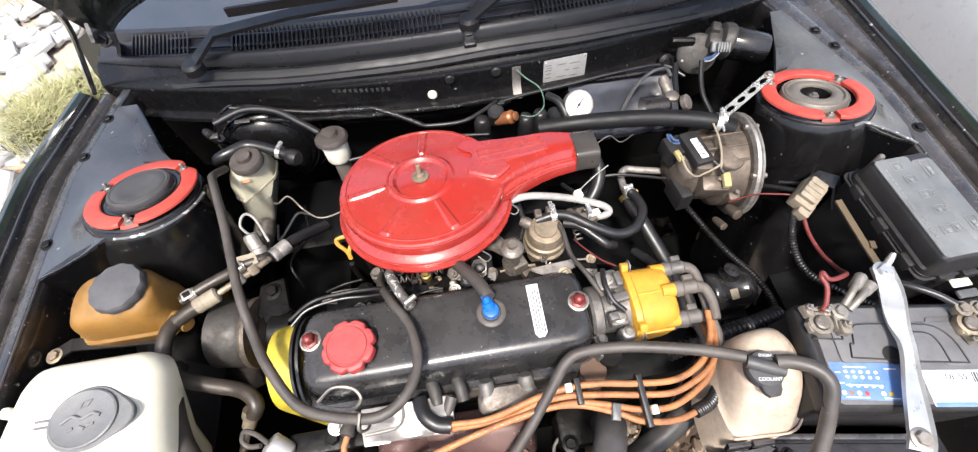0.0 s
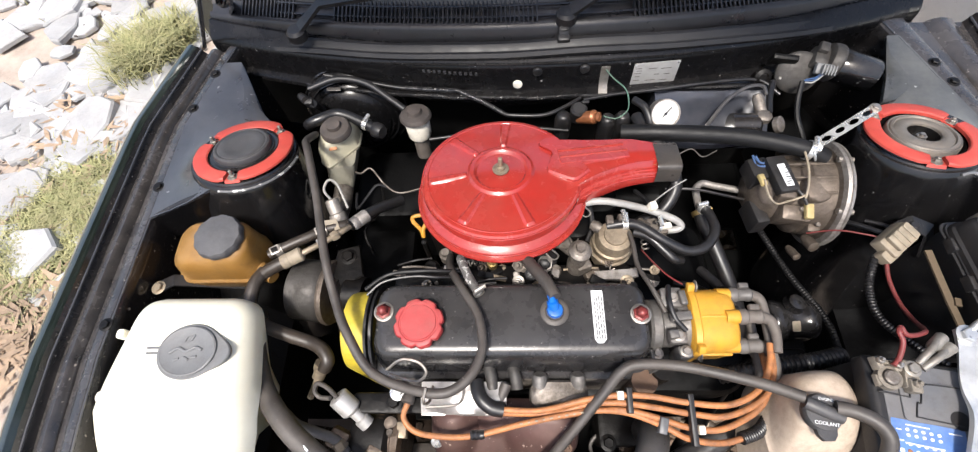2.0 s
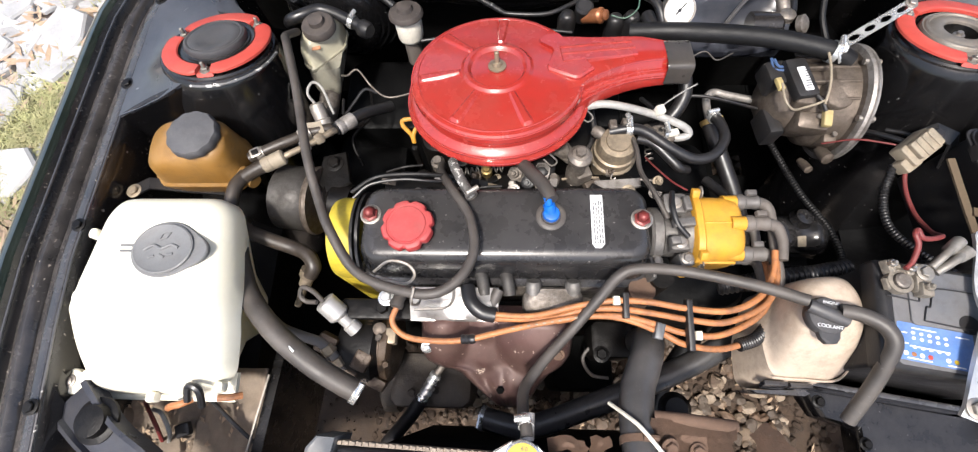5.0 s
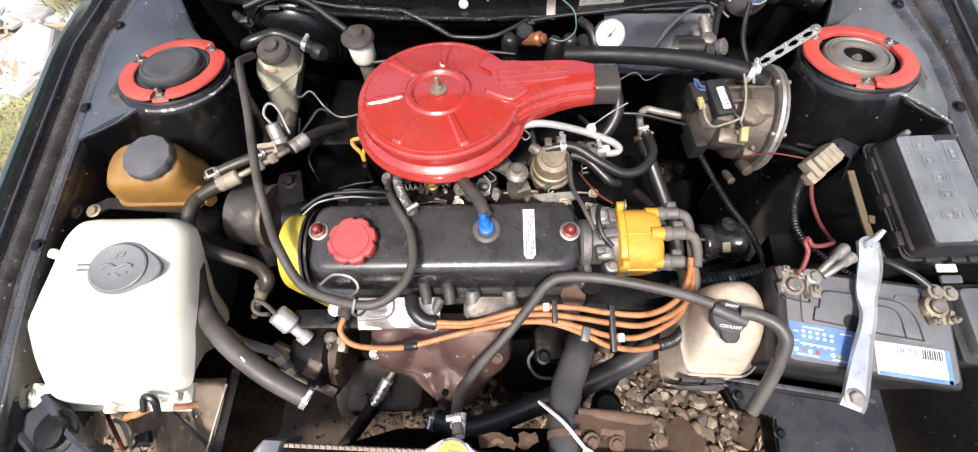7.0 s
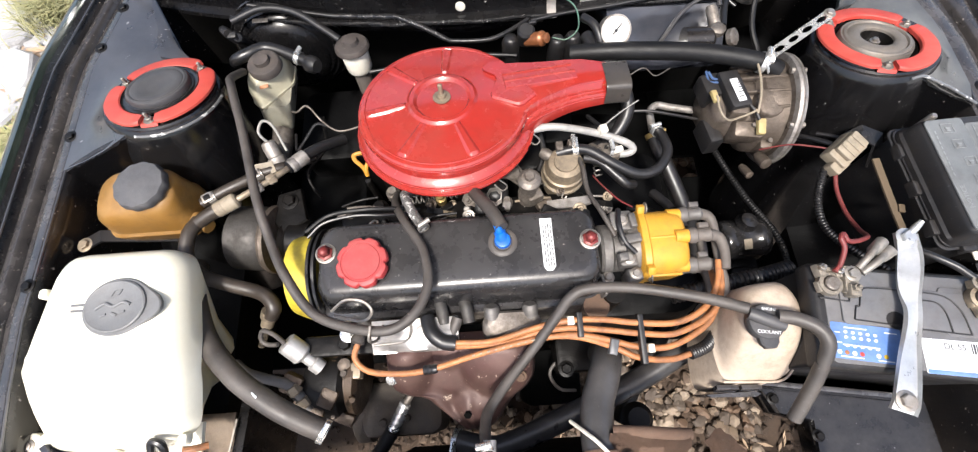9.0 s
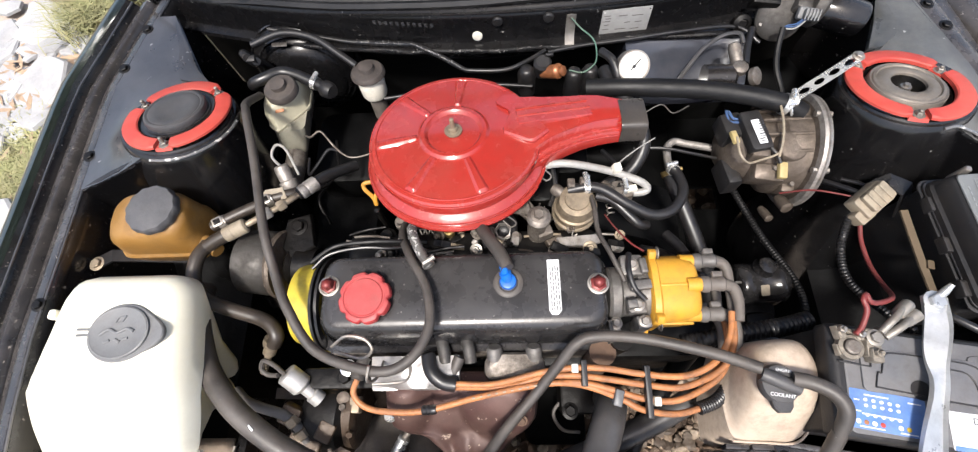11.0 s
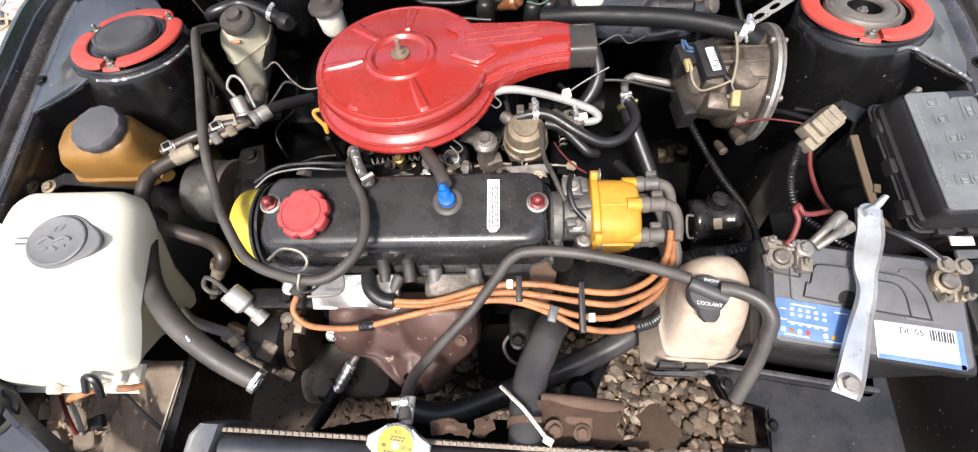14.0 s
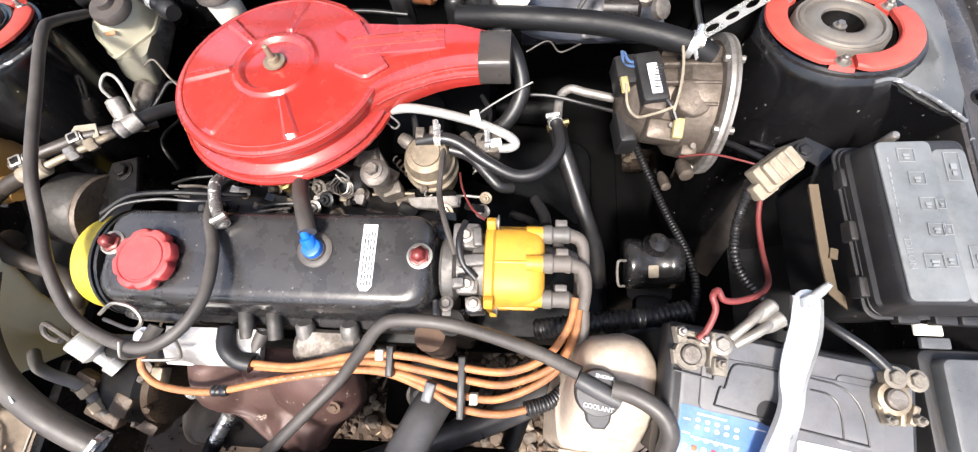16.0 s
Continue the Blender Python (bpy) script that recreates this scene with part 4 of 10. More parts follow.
def shield_point(u, v):
    def side(table):
        for (v0, x0), (v1, x1) in zip(table, table[1:]):
            if v <= v1:
                return x0 + (x1 - x0) * (v - v0) / (v1 - v0)
        return table[-1][1]

    def lobe(x, y, cx, cy, rx, ry, power=1.0):
        d = ((x - cx) / rx) ** 2 + ((y - cy) / ry) ** 2
        return max(0.0, 1 - d) ** power

    left = side(((0, -0.216), (0.44, -0.217), (0.53, -0.211), (0.59, -0.190), (0.64, -0.160), (0.74, -0.143), (0.87, -0.122), (0.96, -0.106), (1.01, -0.094)))
    right = side(((0, 0.012), (0.32, 0.015), (0.46, 0.012), (0.57, 0.000), (0.66, -0.020), (0.77, -0.034), (0.88, -0.045), (0.96, -0.056), (1.01, -0.070)))
    x = (left + right) / 2 + u * (right - left) / 2
    y = -0.398 - 0.140 * v
    bulge = 0.026 * lobe(x, y, -0.180, -0.432, 0.040, 0.056, 0.8) + 0.034 * lobe(x, y, -0.042, -0.436, 0.060, 0.058, 0.75) + 0.018 * lobe(x, y, -0.115, -0.415, 0.035, 0.035) + 0.012 * lobe(x, y, -0.080, -0.512, 0.040, 0.030)
    bulge += 0.0025 * math.sin(9 * u + 4 * v) + 0.004 * noise.noise(Vector((u * 3.5, v * 4.0, 1.7)))
    bulge *= min(1.0, 0.15 + v / 0.20)
    edge = max(0.0, abs(u) - 0.86) / 0.14
    z = 0.672 - 0.086 * v ** 1.15 + bulge - 0.030 * edge ** 2 - 0.02 * max(0.0, v - 0.9) / 0.1
    return Vector((x, y - 0.2 * bulge, z))


bm = mesh()
nu, nv = 48, 32
top = [[shield_point(-1 + 2 * i / nu, j / nv) for i in range(nu + 1)] for j in range(nv + 1)]
rings(bm, top, False, False, closed=False)
ob = part("shield_plate", bm, rust, shield, smooth=60)
sol = ob.modifiers.new("thickness", "SOLIDIFY")
sol.thickness = 0.0025
# the third is no bolt: near-black stands in for an open hole
for u, v, m in ((-0.86, 0.40, zinc), (0.80, 0.44, rusty_steel), (-0.18, 0.80, dark_gap)):
    bm = mesh()
    p = shield_point(u, v)
    bolt(bm, p + Vector((0, -0.001, 0.001)), 0.006, 0.005, washer=(m != dark_gap), direction=(0, -0.5, 0.8))
    part("shield_bolt", bm, m, shield)
# bright exhaust flanges and plug tubes
bm = mesh()
rings(bm, [[Vector((x, -0.378, 0.700)), Vector((x, -0.405, 0.702 + 0.004 * math.sin(x * 90))), Vector((x, -0.422, 0.688 + 0.006 * math.sin(x * 70))), Vector((x, -0.424, 0.684)), Vector((x, -0.378, 0.692))] for x in [-0.222 + 0.0105 * i for i in range(13)]])
part("flange_cover", bm, foil, shield, "dull silver pressed flange cover")
bm = mesh()
rings(bm, [rounded(-0.018, -0.396, 0.640, 0.082, 0.040, 0.014), rounded(-0.018, -0.396, 0.676, 0.088, 0.044, 0.016), rounded(-0.018, -0.394, 0.690, 0.084, 0.040, 0.016), rounded(-0.018, -0.392, 0.696, 0.070, 0.028, 0.013)])
lathe(bm, (-0.018, -0.410, 0.672), [(0.016, 0), (0.013, 0.010), (0.004, 0.013)], (0, -0.7, 0.7), 16)
part("exhaust_port", bm, dirty_alu, shield, "mottled cast alloy exhaust port")
for x in (-0.046, 0.010):
    bm = mesh()
    lathe(bm, (x, -0.386, 0.684), [(0.0115, 0), (0.0115, 0.020), (0.009, 0.024)], (0, 0.75, 0.55), 16)
    part("port_stub", bm, dist_alloy, shield)
for x in (-0.118, -0.082):
    bm = mesh()
    tube(bm, [(x - 0.004, -0.356, 0.700), (x, -0.372, 0.700), (x + 0.002, -0.388, 0.696)], 0.0090, 12)
    part("plug_tube", bm, motor_grime, shield)
for x, m in ((-0.260, zinc), (-0.13, zinc), (-0.165, brass)):
    bm = mesh()
    bolt(bm, (x, -0.392, 0.688), 0.008, 0.008)
    part("head_bolt", bm, m, engine)

# ---- air cleaner ----
air = thing("air_cleaner", "red-painted round steel air cleaner with a long snout", "air cleaner", (-0.101, -0.053, 0.64))
AC = Vector((-0.101, -0.053, 0.022))


def tip_forward(t, pivot=Vector((-0.101, -0.053, 0.755)), angle=radians(-10.2)):
    """Tilts a thing about the air cleaner's middle: its front edge stands higher than its back."""
    turn = Matrix.Rotation(angle, 4, "X")
    t.location = pivot + turn @ (t.location - pivot)
    t.rotation_euler.x = angle



bm = mesh()
lathe(bm, AC, [(0.050, 0.640), (0.085, 0.652), (0.112, 0.668), (0.130, 0.683), (0.143, 0.687), (0.1465, 0.690), (0.1465, 0.695), (0.142, 0.697), (0.134, 0.697)], n=72)
part("pan", bm, red_paint, air)
bm = mesh()
prof = [(0.134, 0.697), (0.1415, 0.699), (0.1425, 0.704), (0.138, 0.709), (0.1305, 0.713), (0.1305, 0.720), (0.1350, 0.727), (0.1340, 0.734), (0.130, 0.7385), (0.125, 0.7400)]
rib_angles = [radians(a) for a in (86, 137, 188, 240, 293)]


def lid_z(r, a):
    """Height of the lid: a shallow dome, a raised middle ring with a dish, and pressed radial ribs."""
    z = 0.7398 + 0.0105 * (1 - r / 0.125)
    if r < 0.056:
        z += 0.0034 * min(1.0, (0.056 - r) / 0.005)
    if r < 0.045:
        z -= 0.0062 * min(1.0, (0.045 - r) / 0.005)
    if 0.056 < r < 0.122:
        near = min(abs((a - q + math.pi) % (2 * math.pi) - math.pi) for q in rib_angles)
        half = 0.0042 + 0.0035 * (r - 0.056) / 0.066
        z += 0.0034 * max(0.0, min(1.0, (half + 0.0016 - near * r) / 0.0032)) * min(1.0, (r - 0.056) / 0.003, (0.122 - r) / 0.005)
    return z


count = 300
loops = [[AC + Vector((r * math.cos(2 * math.pi * k / count), r * math.sin(2 * math.pi * k / count), z)) for k in range(count)] for r, z in prof]
for r in [0.1235, 0.122, 0.1195, 0.117, 0.112, 0.104, 0.096, 0.088, 0.080, 0.072, 0.064, 0.059, 0.0565, 0.0555, 0.0535, 0.051, 0.0475, 0.0455, 0.0445, 0.042, 0.040, 0.030, 0.018]:
    loops.append([AC + Vector((r * math.cos(2 * math.pi * k / count), r * math.sin(2 * math.pi * k / count), lid_z(r, 2 * math.pi * k / count))) for k in range(count)])
rings(bm, loops)
part("lid", bm, red_paint, air, smooth=24)
def snout_top(x):
    return 0.7670 - 0.0045 * (1 - min(1.0, max(0.0, x / 0.172)))


bm = mesh()
secs = []
for x, back, front in ((-0.030, 0.026, -0.121), (-0.010, 0.030, -0.112), (0.010, 0.029, -0.100), (0.025, 0.028, -0.088), (0.040, 0.026, -0.075), (0.058, 0.025, -0.064), (0.079, 0.024, -0.055), (0.100, 0.024, -0.047), (0.126, 0.022, -0.041), (0.148, 0.015, -0.039), (0.172, 0.006, -0.038)):
    top = snout_top(x)
    bot = 0.713 + 0.016 * max(0.0, x / 0.172)
    secs.append([Vector((x, y, z)) for y, z in ((back, bot), (back + 0.001, top - 0.010), (back - 0.002, top - 0.004), (back - 0.007, top), ((back + front) / 2, top + 0.0012), (front + 0.008, top), (front + 0.003, top - 0.002), (front, top - 0.006), (front - 0.003, top - 0.014), (front - 0.010, top - 0.017), (front - 0.013, top - 0.022), (front - 0.014, bot + 0.006), (front - 0.013, bot))])
rings(bm, secs)
part("snout", bm, red_paint, air, smooth=30)
bm = mesh()
outline = [(-0.004, 0.024), (-0.025, 0.022), (-0.036, 0.010), (-0.034, 0.003), (-0.017, -0.009), (-0.014, -0.017), (-0.025, -0.051), (-0.023, -0.059), (0.016, -0.078), (0.024, -0.077), (0.046, -0.058)]
plate(bm, outline, 0.756, 0.7705, 0.003)
part("snout_step", bm, red_paint, air)
bm = mesh()
rings(bm, [[Vector((x, y, z)) for x, y, z in ((-0.008, -0.007, 0.7640), (0.112, 0.009, 0.7630), (0.117, -0.028, 0.7630), (-0.004, -0.047, 0.7640))], [Vector((x, y, z)) for x, y, z in ((-0.004, -0.010, 0.7725), (0.110, 0.007, 0.7675), (0.114, -0.026, 0.7675), (0.0, -0.044, 0.7725))]])
part("snout_panel", bm, red_paint, air)
for (xa, ya), (xb, yb) in (((-0.004, -0.016), (0.108, 0.002)), ((-0.002, -0.030), (0.112, -0.012))):
    bm = mesh()
    tube(bm, [(xa, ya, 0.7722), ((xa + xb) / 2, (ya + yb) / 2, 0.7700), (xb, yb, 0.7675)], 0.0022, 8)
    part("snout_rib", bm, red_paint, air)
bm = mesh()
loops = []
for k in range(13):
    x = 0.157 + 0.0033 * k
    g = 0.0025 + (0.0006 if k % 2 else 0.0)
    loops.append([Vector((x, cy + (0.0285 + g) * sy, cz + (0.0190 + g) * sz)) for cy, cz, sy, sz in [(-0.0237, 0.7470, math.copysign(abs(math.cos(a)) ** 0.4, math.cos(a)), math.copysign(abs(math.sin(a)) ** 0.4, math.sin(a))) for a in [2 * math.pi * q / 32 for q in range(32)]]])
loops += [[Vector((v.x, -0.0237 + (v.y + 0.0237) * f, 0.7430 + (v.z - 0.7430) * f)) for v in loops[-1]] for f in (0.93, 0.85)]
loops.append([v - Vector((0.02, 0, 0)) for v in loops[-1]])
rings(bm, loops, False, False)
part("tape_wrap", bm, tape_grey, air, "dark grey duct tape round the snout's mouth")
for r_, z in ((0.1235, 0.7402), (0.1335, 0.7345), (0.1425, 0.7045), (0.1462, 0.6945)):
    bm = mesh()
    tube(bm, [AC + Vector((r_ * math.cos(radians(3 * k)), r_ * math.sin(radians(3 * k)), z)) for k in range(20, 121 if r_ < 0.14 else 111)] if r_ > 0.13 else [AC + Vector((r_ * math.cos(radians(4 * k)), r_ * math.sin(radians(4 * k)), z)) for k in range(12, 80)], 0.0014, 6, 1)
    part("rolled_bead", bm, red_paint, air)
for dy, dz in ((0.002, -0.0015), (-0.005, -0.0155), (-0.0135, -0.0225)):
    bm = mesh()
    tube(bm, [(x, y + dy, snout_top(x) + dz) for x, y in ((0.030, -0.083), (0.040, -0.075), (0.058, -0.064), (0.079, -0.055), (0.100, -0.047), (0.126, -0.041), (0.155, -0.0385))], 0.0016, 6, 3)
    part("crease", bm, red_paint, air)
t = thing("lid_stud", "threaded stud with a hexagon nut holding the lid", "nut", (-0.101, -0.053, 0.766))
ST = AC + Vector((0, 0, 0.0072))
bm = mesh()
lathe(bm, ST, [(0.014, 0.741), (0.014, 0.7435), (0.008, 0.744), (0.0075, 0.749), (0.004, 0.750), (0.0035, 0.767), (0.002, 0.768)], n=16)
part("stud", bm, tan_metal, t)
bm = mesh()
lathe(bm, ST, [(0.0075, 0.7435), (0.0075, 0.7495)], n=6)
part("hex_nut", bm, tan_metal, t)
tip_forward(air)
tip_forward(t)

# ---- distributor ----
dist = thing("distributor", "distributor with a yellow cap and a dirty alloy body", "distributor", (0.2, -0.293, 0.64))
bm = mesh()
lathe(bm, (0.120, -0.293, 0.690), [(0.036, 0), (0.040, 0.004), (0.040, 0.016), (0.033, 0.020), (0.033, 0.036), (0.044, 0.040), (0.046, 0.056)], (1, 0, 0), 28)
block(bm, (0.128, -0.338, 0.665), (0.014, 0.030, 0.075))
block(bm, (0.152, -0.262, 0.728), (0.032, 0.030, 0.020))
block(bm, (0.155, -0.318, 0.722), (0.026, 0.022, 0.018))
part("housing", bm, dist_alloy, dist)
for x, y, z, sx, sy, sz in ((0.163, -0.340, 0.700, 0.020, 0.018, 0.05), (0.140, -0.350, 0.640, 0.012, 0.020, 0.05), (0.160, -0.292, 0.738, 0.030, 0.014, 0.012), (0.146, -0.318, 0.735, 0.014, 0.012, 0.016), (0.166, -0.265, 0.742, 0.010, 0.022, 0.010), (0.118, -0.350, 0.690, 0.006, 0.03, 0.06)):
    bm = mesh()
    block(bm, (x, y, z), (sx, sy, sz), (0, 0, 6), 0.003)
    part("lug", bm, dist_alloy, dist)
for x, y, z in ((0.152, -0.262, 0.738), (0.155, -0.318, 0.732), (0.163, -0.340, 0.726), (0.128, -0.338, 0.704)):
    bm = mesh()
    bolt(bm, (x, y, z), 0.006, 0.006)
    part("lug_bolt", bm, steel, dist)
bm = mesh()
loops = []
for x, r in ((0.174, 0.049), (0.176, 0.053), (0.184, 0.054), (0.187, 0.0505), (0.224, 0.0495), (0.236, 0.047), (0.242, 0.041), (0.244, 0.03)):
    loops.append([Vector((x, -0.293 + r * 0.97 * math.copysign(abs(math.cos(a)) ** 0.62, math.cos(a)), 0.692 + r * math.copysign(abs(math.sin(a)) ** 0.62, math.sin(a)))) for a in [2 * math.pi * k / 48 for k in range(48)]])
rings(bm, loops)
cap = part("cap", bm, yellow_plastic, dist, "yellow plastic distributor cap")
for y, z, a in ((-0.262, 0.734, 20), (-0.293, 0.7425, 0), (-0.322, 0.735, -20), (-0.341, 0.712, -60), (-0.245, 0.712, 60)):
    bm = mesh()
    block(bm, (0.208, y, z - 0.0016), (0.050, 0.004, 0.005), (a, 0, 0), 0.0015)
    part("rib", bm, yellow_plastic, cap)
for y, z in ((-0.2475, 0.7375), (-0.3385, 0.7375), (-0.3395, 0.647)):
    bm = mesh()
    block(bm, (0.181, y, z), (0.011, 0.013, 0.012), (45, 0, 0), 0.003)
    part("cap_ear", bm, yellow_plastic, cap)
towers = [(-0.255, 0.722), (-0.293, 0.738), (-0.330, 0.716), (-0.268, 0.672), (-0.322, 0.668)]
for y, z in towers:
    bm = mesh()
    lathe(bm, (0.238, y, z), [(0.0100, -0.016), (0.0100, 0.002), (0.009, 0.006)], (1, 0, 0), 16)
    part("tower", bm, yellow_plastic, cap)
for y, z in ((-0.245, 0.735), (-0.342, 0.705)):
    bm = mesh()
    bolt(bm, (0.190, y, z), 0.006, 0.006, direction=(-1, 0, 0))
    part("cap_screw", bm, dirty_nut, dist)


# ---- left side of the bay: washer bottle, steering and brake reservoirs ----
washer = thing("washer_tank", "large milky white washer tank with a grey cap", "tank", (-0.55, -0.39, 0.50))
bm = mesh()


def tank_ring(z, inset, k=5):
    pts = []
    corners = [(-0.472, -0.262, 0.034), (-0.652, -0.262, 0.034), (-0.684, -0.400, 0.050), (-0.680, -0.480, 0.020), (-0.660, -0.533, 0.018), (-0.540, -0.533, 0.016), (-0.464, -0.512, 0.022), (-0.446, -0.420, 0.05)]
    n = len(corners)
    for i, (x, y, r) in enumerate(corners):
        p, a, b = Vector((x, y)), Vector(corners[i - 1][:2]), Vector(corners[(i + 1) % n][:2])
        da, db = (a - p).normalized(), (b - p).normalized()
        for j in range(k + 1):
            t = j / k
            q = (p + da * r) * (1 - t) ** 2 + p * 2 * t * (1 - t) + (p + db * r) * t * t
            pts.append(q)
    c = Vector((-0.55, -0.395))
    out = []
    for q in pts:
        d = q - c
        q = q - d.normalized() * inset
        drop = 0.60 * max(0.0, -0.425 - q.y) + 0.25 * max(0.0, -0.615 - q.x) + 0.4 * max(0.0, q.x + 0.47) * max(0.0, min(1.0, (-0.30 - q.y) * 8))
        out.append(Vector((q.x, q.y, z - drop * min(1.0, max(0.0, (z - 0.50) / 0.24)))))
    return out


rings(bm, [tank_ring(z, i) for z, i in ((0.50, 0.120), (0.52, 0.105), (0.60, 0.075), (0.68, 0.030), (0.735, 0.0), (0.758, 0.003), (0.774, 0.012), (0.784, 0.026), (0.789, 0.045), (0.790, 0.08))])
part("tank_body", bm, white_tank, washer)
bm = mesh()
c = (-0.533, -0.351, 0.787)
flap = [(c[0] + q * math.cos(a), c[1] + q * math.sin(a)) for a, q in [(b, 0.0455 + 0.014 * max(0.0, math.cos(b + 0.05)) ** 9) for b in [2 * math.pi * k / 64 for k in range(64)]]]
plate(bm, flap, 0.786, 0.7925, 0.0015)
lathe(bm, c, [(0.0405, 0.005), (0.0405, 0.0085), (0.0385, 0.0095), (0.0365, 0.0085), (0.012, 0.0088)], n=44)
block(bm, (-0.586, -0.345, 0.790), (0.020, 0.004, 0.003))
block(bm, (-0.584, -0.354, 0.790), (0.022, 0.004, 0.003))
squash = Matrix.Translation(c) @ Matrix.Diagonal((1.0, 0.84, 1, 1)) @ Matrix.Translation(-Vector(c))
moved(bm, squash)
tank_cap = part("tank_cap", bm, light_grey_plastic, washer, "grey flap cap")
bm = mesh()
for x0, y0, x1, y1 in ((-0.006, 0.014, 0.004, 0.017), (0.004, 0.017, 0.007, 0.025), (0.007, 0.025, -0.003, 0.023), (-0.003, 0.023, -0.006, 0.014)):
    tube(bm, [(c[0] + x0, c[1] + y0, c[2] + 0.0092), (c[0] + x1, c[1] + y1, c[2] + 0.0092)], 0.0009, 6, 1)
tube(bm, [(c[0] - 0.024, c[1] - 0.004, c[2] + 0.009), (c[0] - 0.012, c[1] + 0.004, c[2] + 0.0095), (c[0], c[1] - 0.001, c[2] + 0.0095), (c[0] + 0.012, c[1] + 0.005, c[2] + 0.0095), (c[0] + 0.022, c[1] + 0.001, c[2] + 0.009)], 0.0024, 8)
for dx, dy, a in ((-0.012, -0.014, 20), (0.002, -0.013, -30), (0.012, -0.010, 10)):
    block(bm, (c[0] + dx, c[1] + dy, c[2] + 0.0090), (0.009, 0.004, 0.003), (0, 0, a), 0.001)
moved(bm, squash)
part("embossed_symbol", bm, light_grey_plastic, tank_cap)
for x, y, z in ((-0.672, -0.318, 0.752), (-0.684, -0.405, 0.735), (-0.566, -0.535, 0.700), (-0.474, -0.520, 0.700)):
    bm = mesh()
    rbox(bm, x, y, z - 0.008, z + 0.008, 0.012, 0.014, 0.004, 0.002)
    part("tank_lug", bm, white_tank, washer)
bm = mesh()
plate(bm, [(-0.690 + 0.017 * math.cos(a), -0.517 + 0.017 * math.sin(a)) for a in [radians(40 + 20 * k) for k in range(13)]] + [(-0.650, -0.536), (-0.655, -0.490)], 0.694, 0.704, 0.002)
tab = part("mounting_tab", bm, white_tank, washer)
bm = mesh()
bolt(bm, (-0.690, -0.517, 0.704), 0.006, 0.004)
part("tab_bolt", bm, steel, tab)
bm = mesh()
rings(bm, [[Vector((x, y, z)) for y, z in ((-0.500, 0.668), (-0.538, 0.664), (-0.540, 0.668), (-0.536, 0.672), (-0.500, 0.676))] for x in (-0.655, -0.60, -0.56, -0.52, -0.468)])
part("skirt", bm, white_tank, washer)
bm = mesh()
tube(bm, [(-0.552, -0.549, 0.686), (-0.538, -0.546, 0.700), (-0.522, -0.543, 0.706), (-0.510, -0.536, 0.700)], 0.0048, 8)
single("tank_wire", bm, orange_wire, "weathered orange wire end hooked on the washer tank", "wire", "orange wire ends")
bm = mesh()
tube(bm, [(-0.474, -0.534, 0.702), (-0.460, -0.533, 0.697), (-0.448, -0.530, 0.688)], 0.0048, 8)
single("tank_wire", bm, orange_wire, "weathered orange wire end hooked on the washer tank", "wire", "orange wire ends")
bm = mesh()
tube(bm, [(-0.51, -0.538, 0.710), (-0.503, -0.520, 0.725), (-0.49, -0.525, 0.722), (-0.495, -0.545, 0.700)], 0.005, 8)
single("tank_clip", bm, rubber, "small black clip hooked on the washer tank", "clip")

steer = thing("steering_fluid_reservoir", "amber plastic power steering reservoir with a grey-black cap", "reservoir", (-0.58, -0.165, 0.66))
bm = mesh()
rings(bm, [rounded(-0.592, -0.168, 0.655, 0.130, 0.075, 0.02), rounded(-0.592, -0.168, 0.665, 0.150, 0.090, 0.026), rounded(-0.590, -0.168, 0.690, 0.152, 0.092, 0.028), rounded(-0.588, -0.167, 0.694, 0.146, 0.086, 0.028),
           rounded(-0.586, -0.166, 0.725, 0.140, 0.082, 0.03), rounded(-0.576, -0.165, 0.748, 0.122, 0.076, 0.03), rounded(-0.562, -0.164, 0.756, 0.090, 0.066, 0.03), rounded(-0.558, -0.164, 0.760, 0.07, 0.06, 0.029)])
part("reservoir_body", bm, amber_plastic, steer)
bm = mesh()
lathe(bm, (-0.557, -0.164, 0.758), [(0.034, 0), (0.0375, 0.002), (0.0385, 0.004), (0.038, 0.013), (0.036, 0.0165), (0.030, 0.0175), (0.012, 0.0185)], n=72, lobes=12, depth=0.022)
part("reservoir_cap", bm, bleached_dark, steer, "dusty grey-black ribbed cap")
bm = mesh()
lathe(bm, (-0.520, -0.190, 0.690), [(0.014, 0), (0.013, 0.020), (0.011, 0.03)], (0.8, -0.5, -0.05), 16)
part("outlet", bm, amber_plastic, steer)
bm = mesh()
strip(bm, [(-0.70, -0.225, 0.690), (-0.665, -0.212, 0.698), (-0.62, -0.205, 0.668), (-0.55, -0.205, 0.655)], 0.020, 0.004)
bracket = part("bracket", bm, rubber, steer, "black mounting strap")
bm = mesh()
bolt(bm, (-0.690, -0.224, 0.695), 0.008, 0.007)
part("bracket_bolt", bm, tan_metal, bracket)

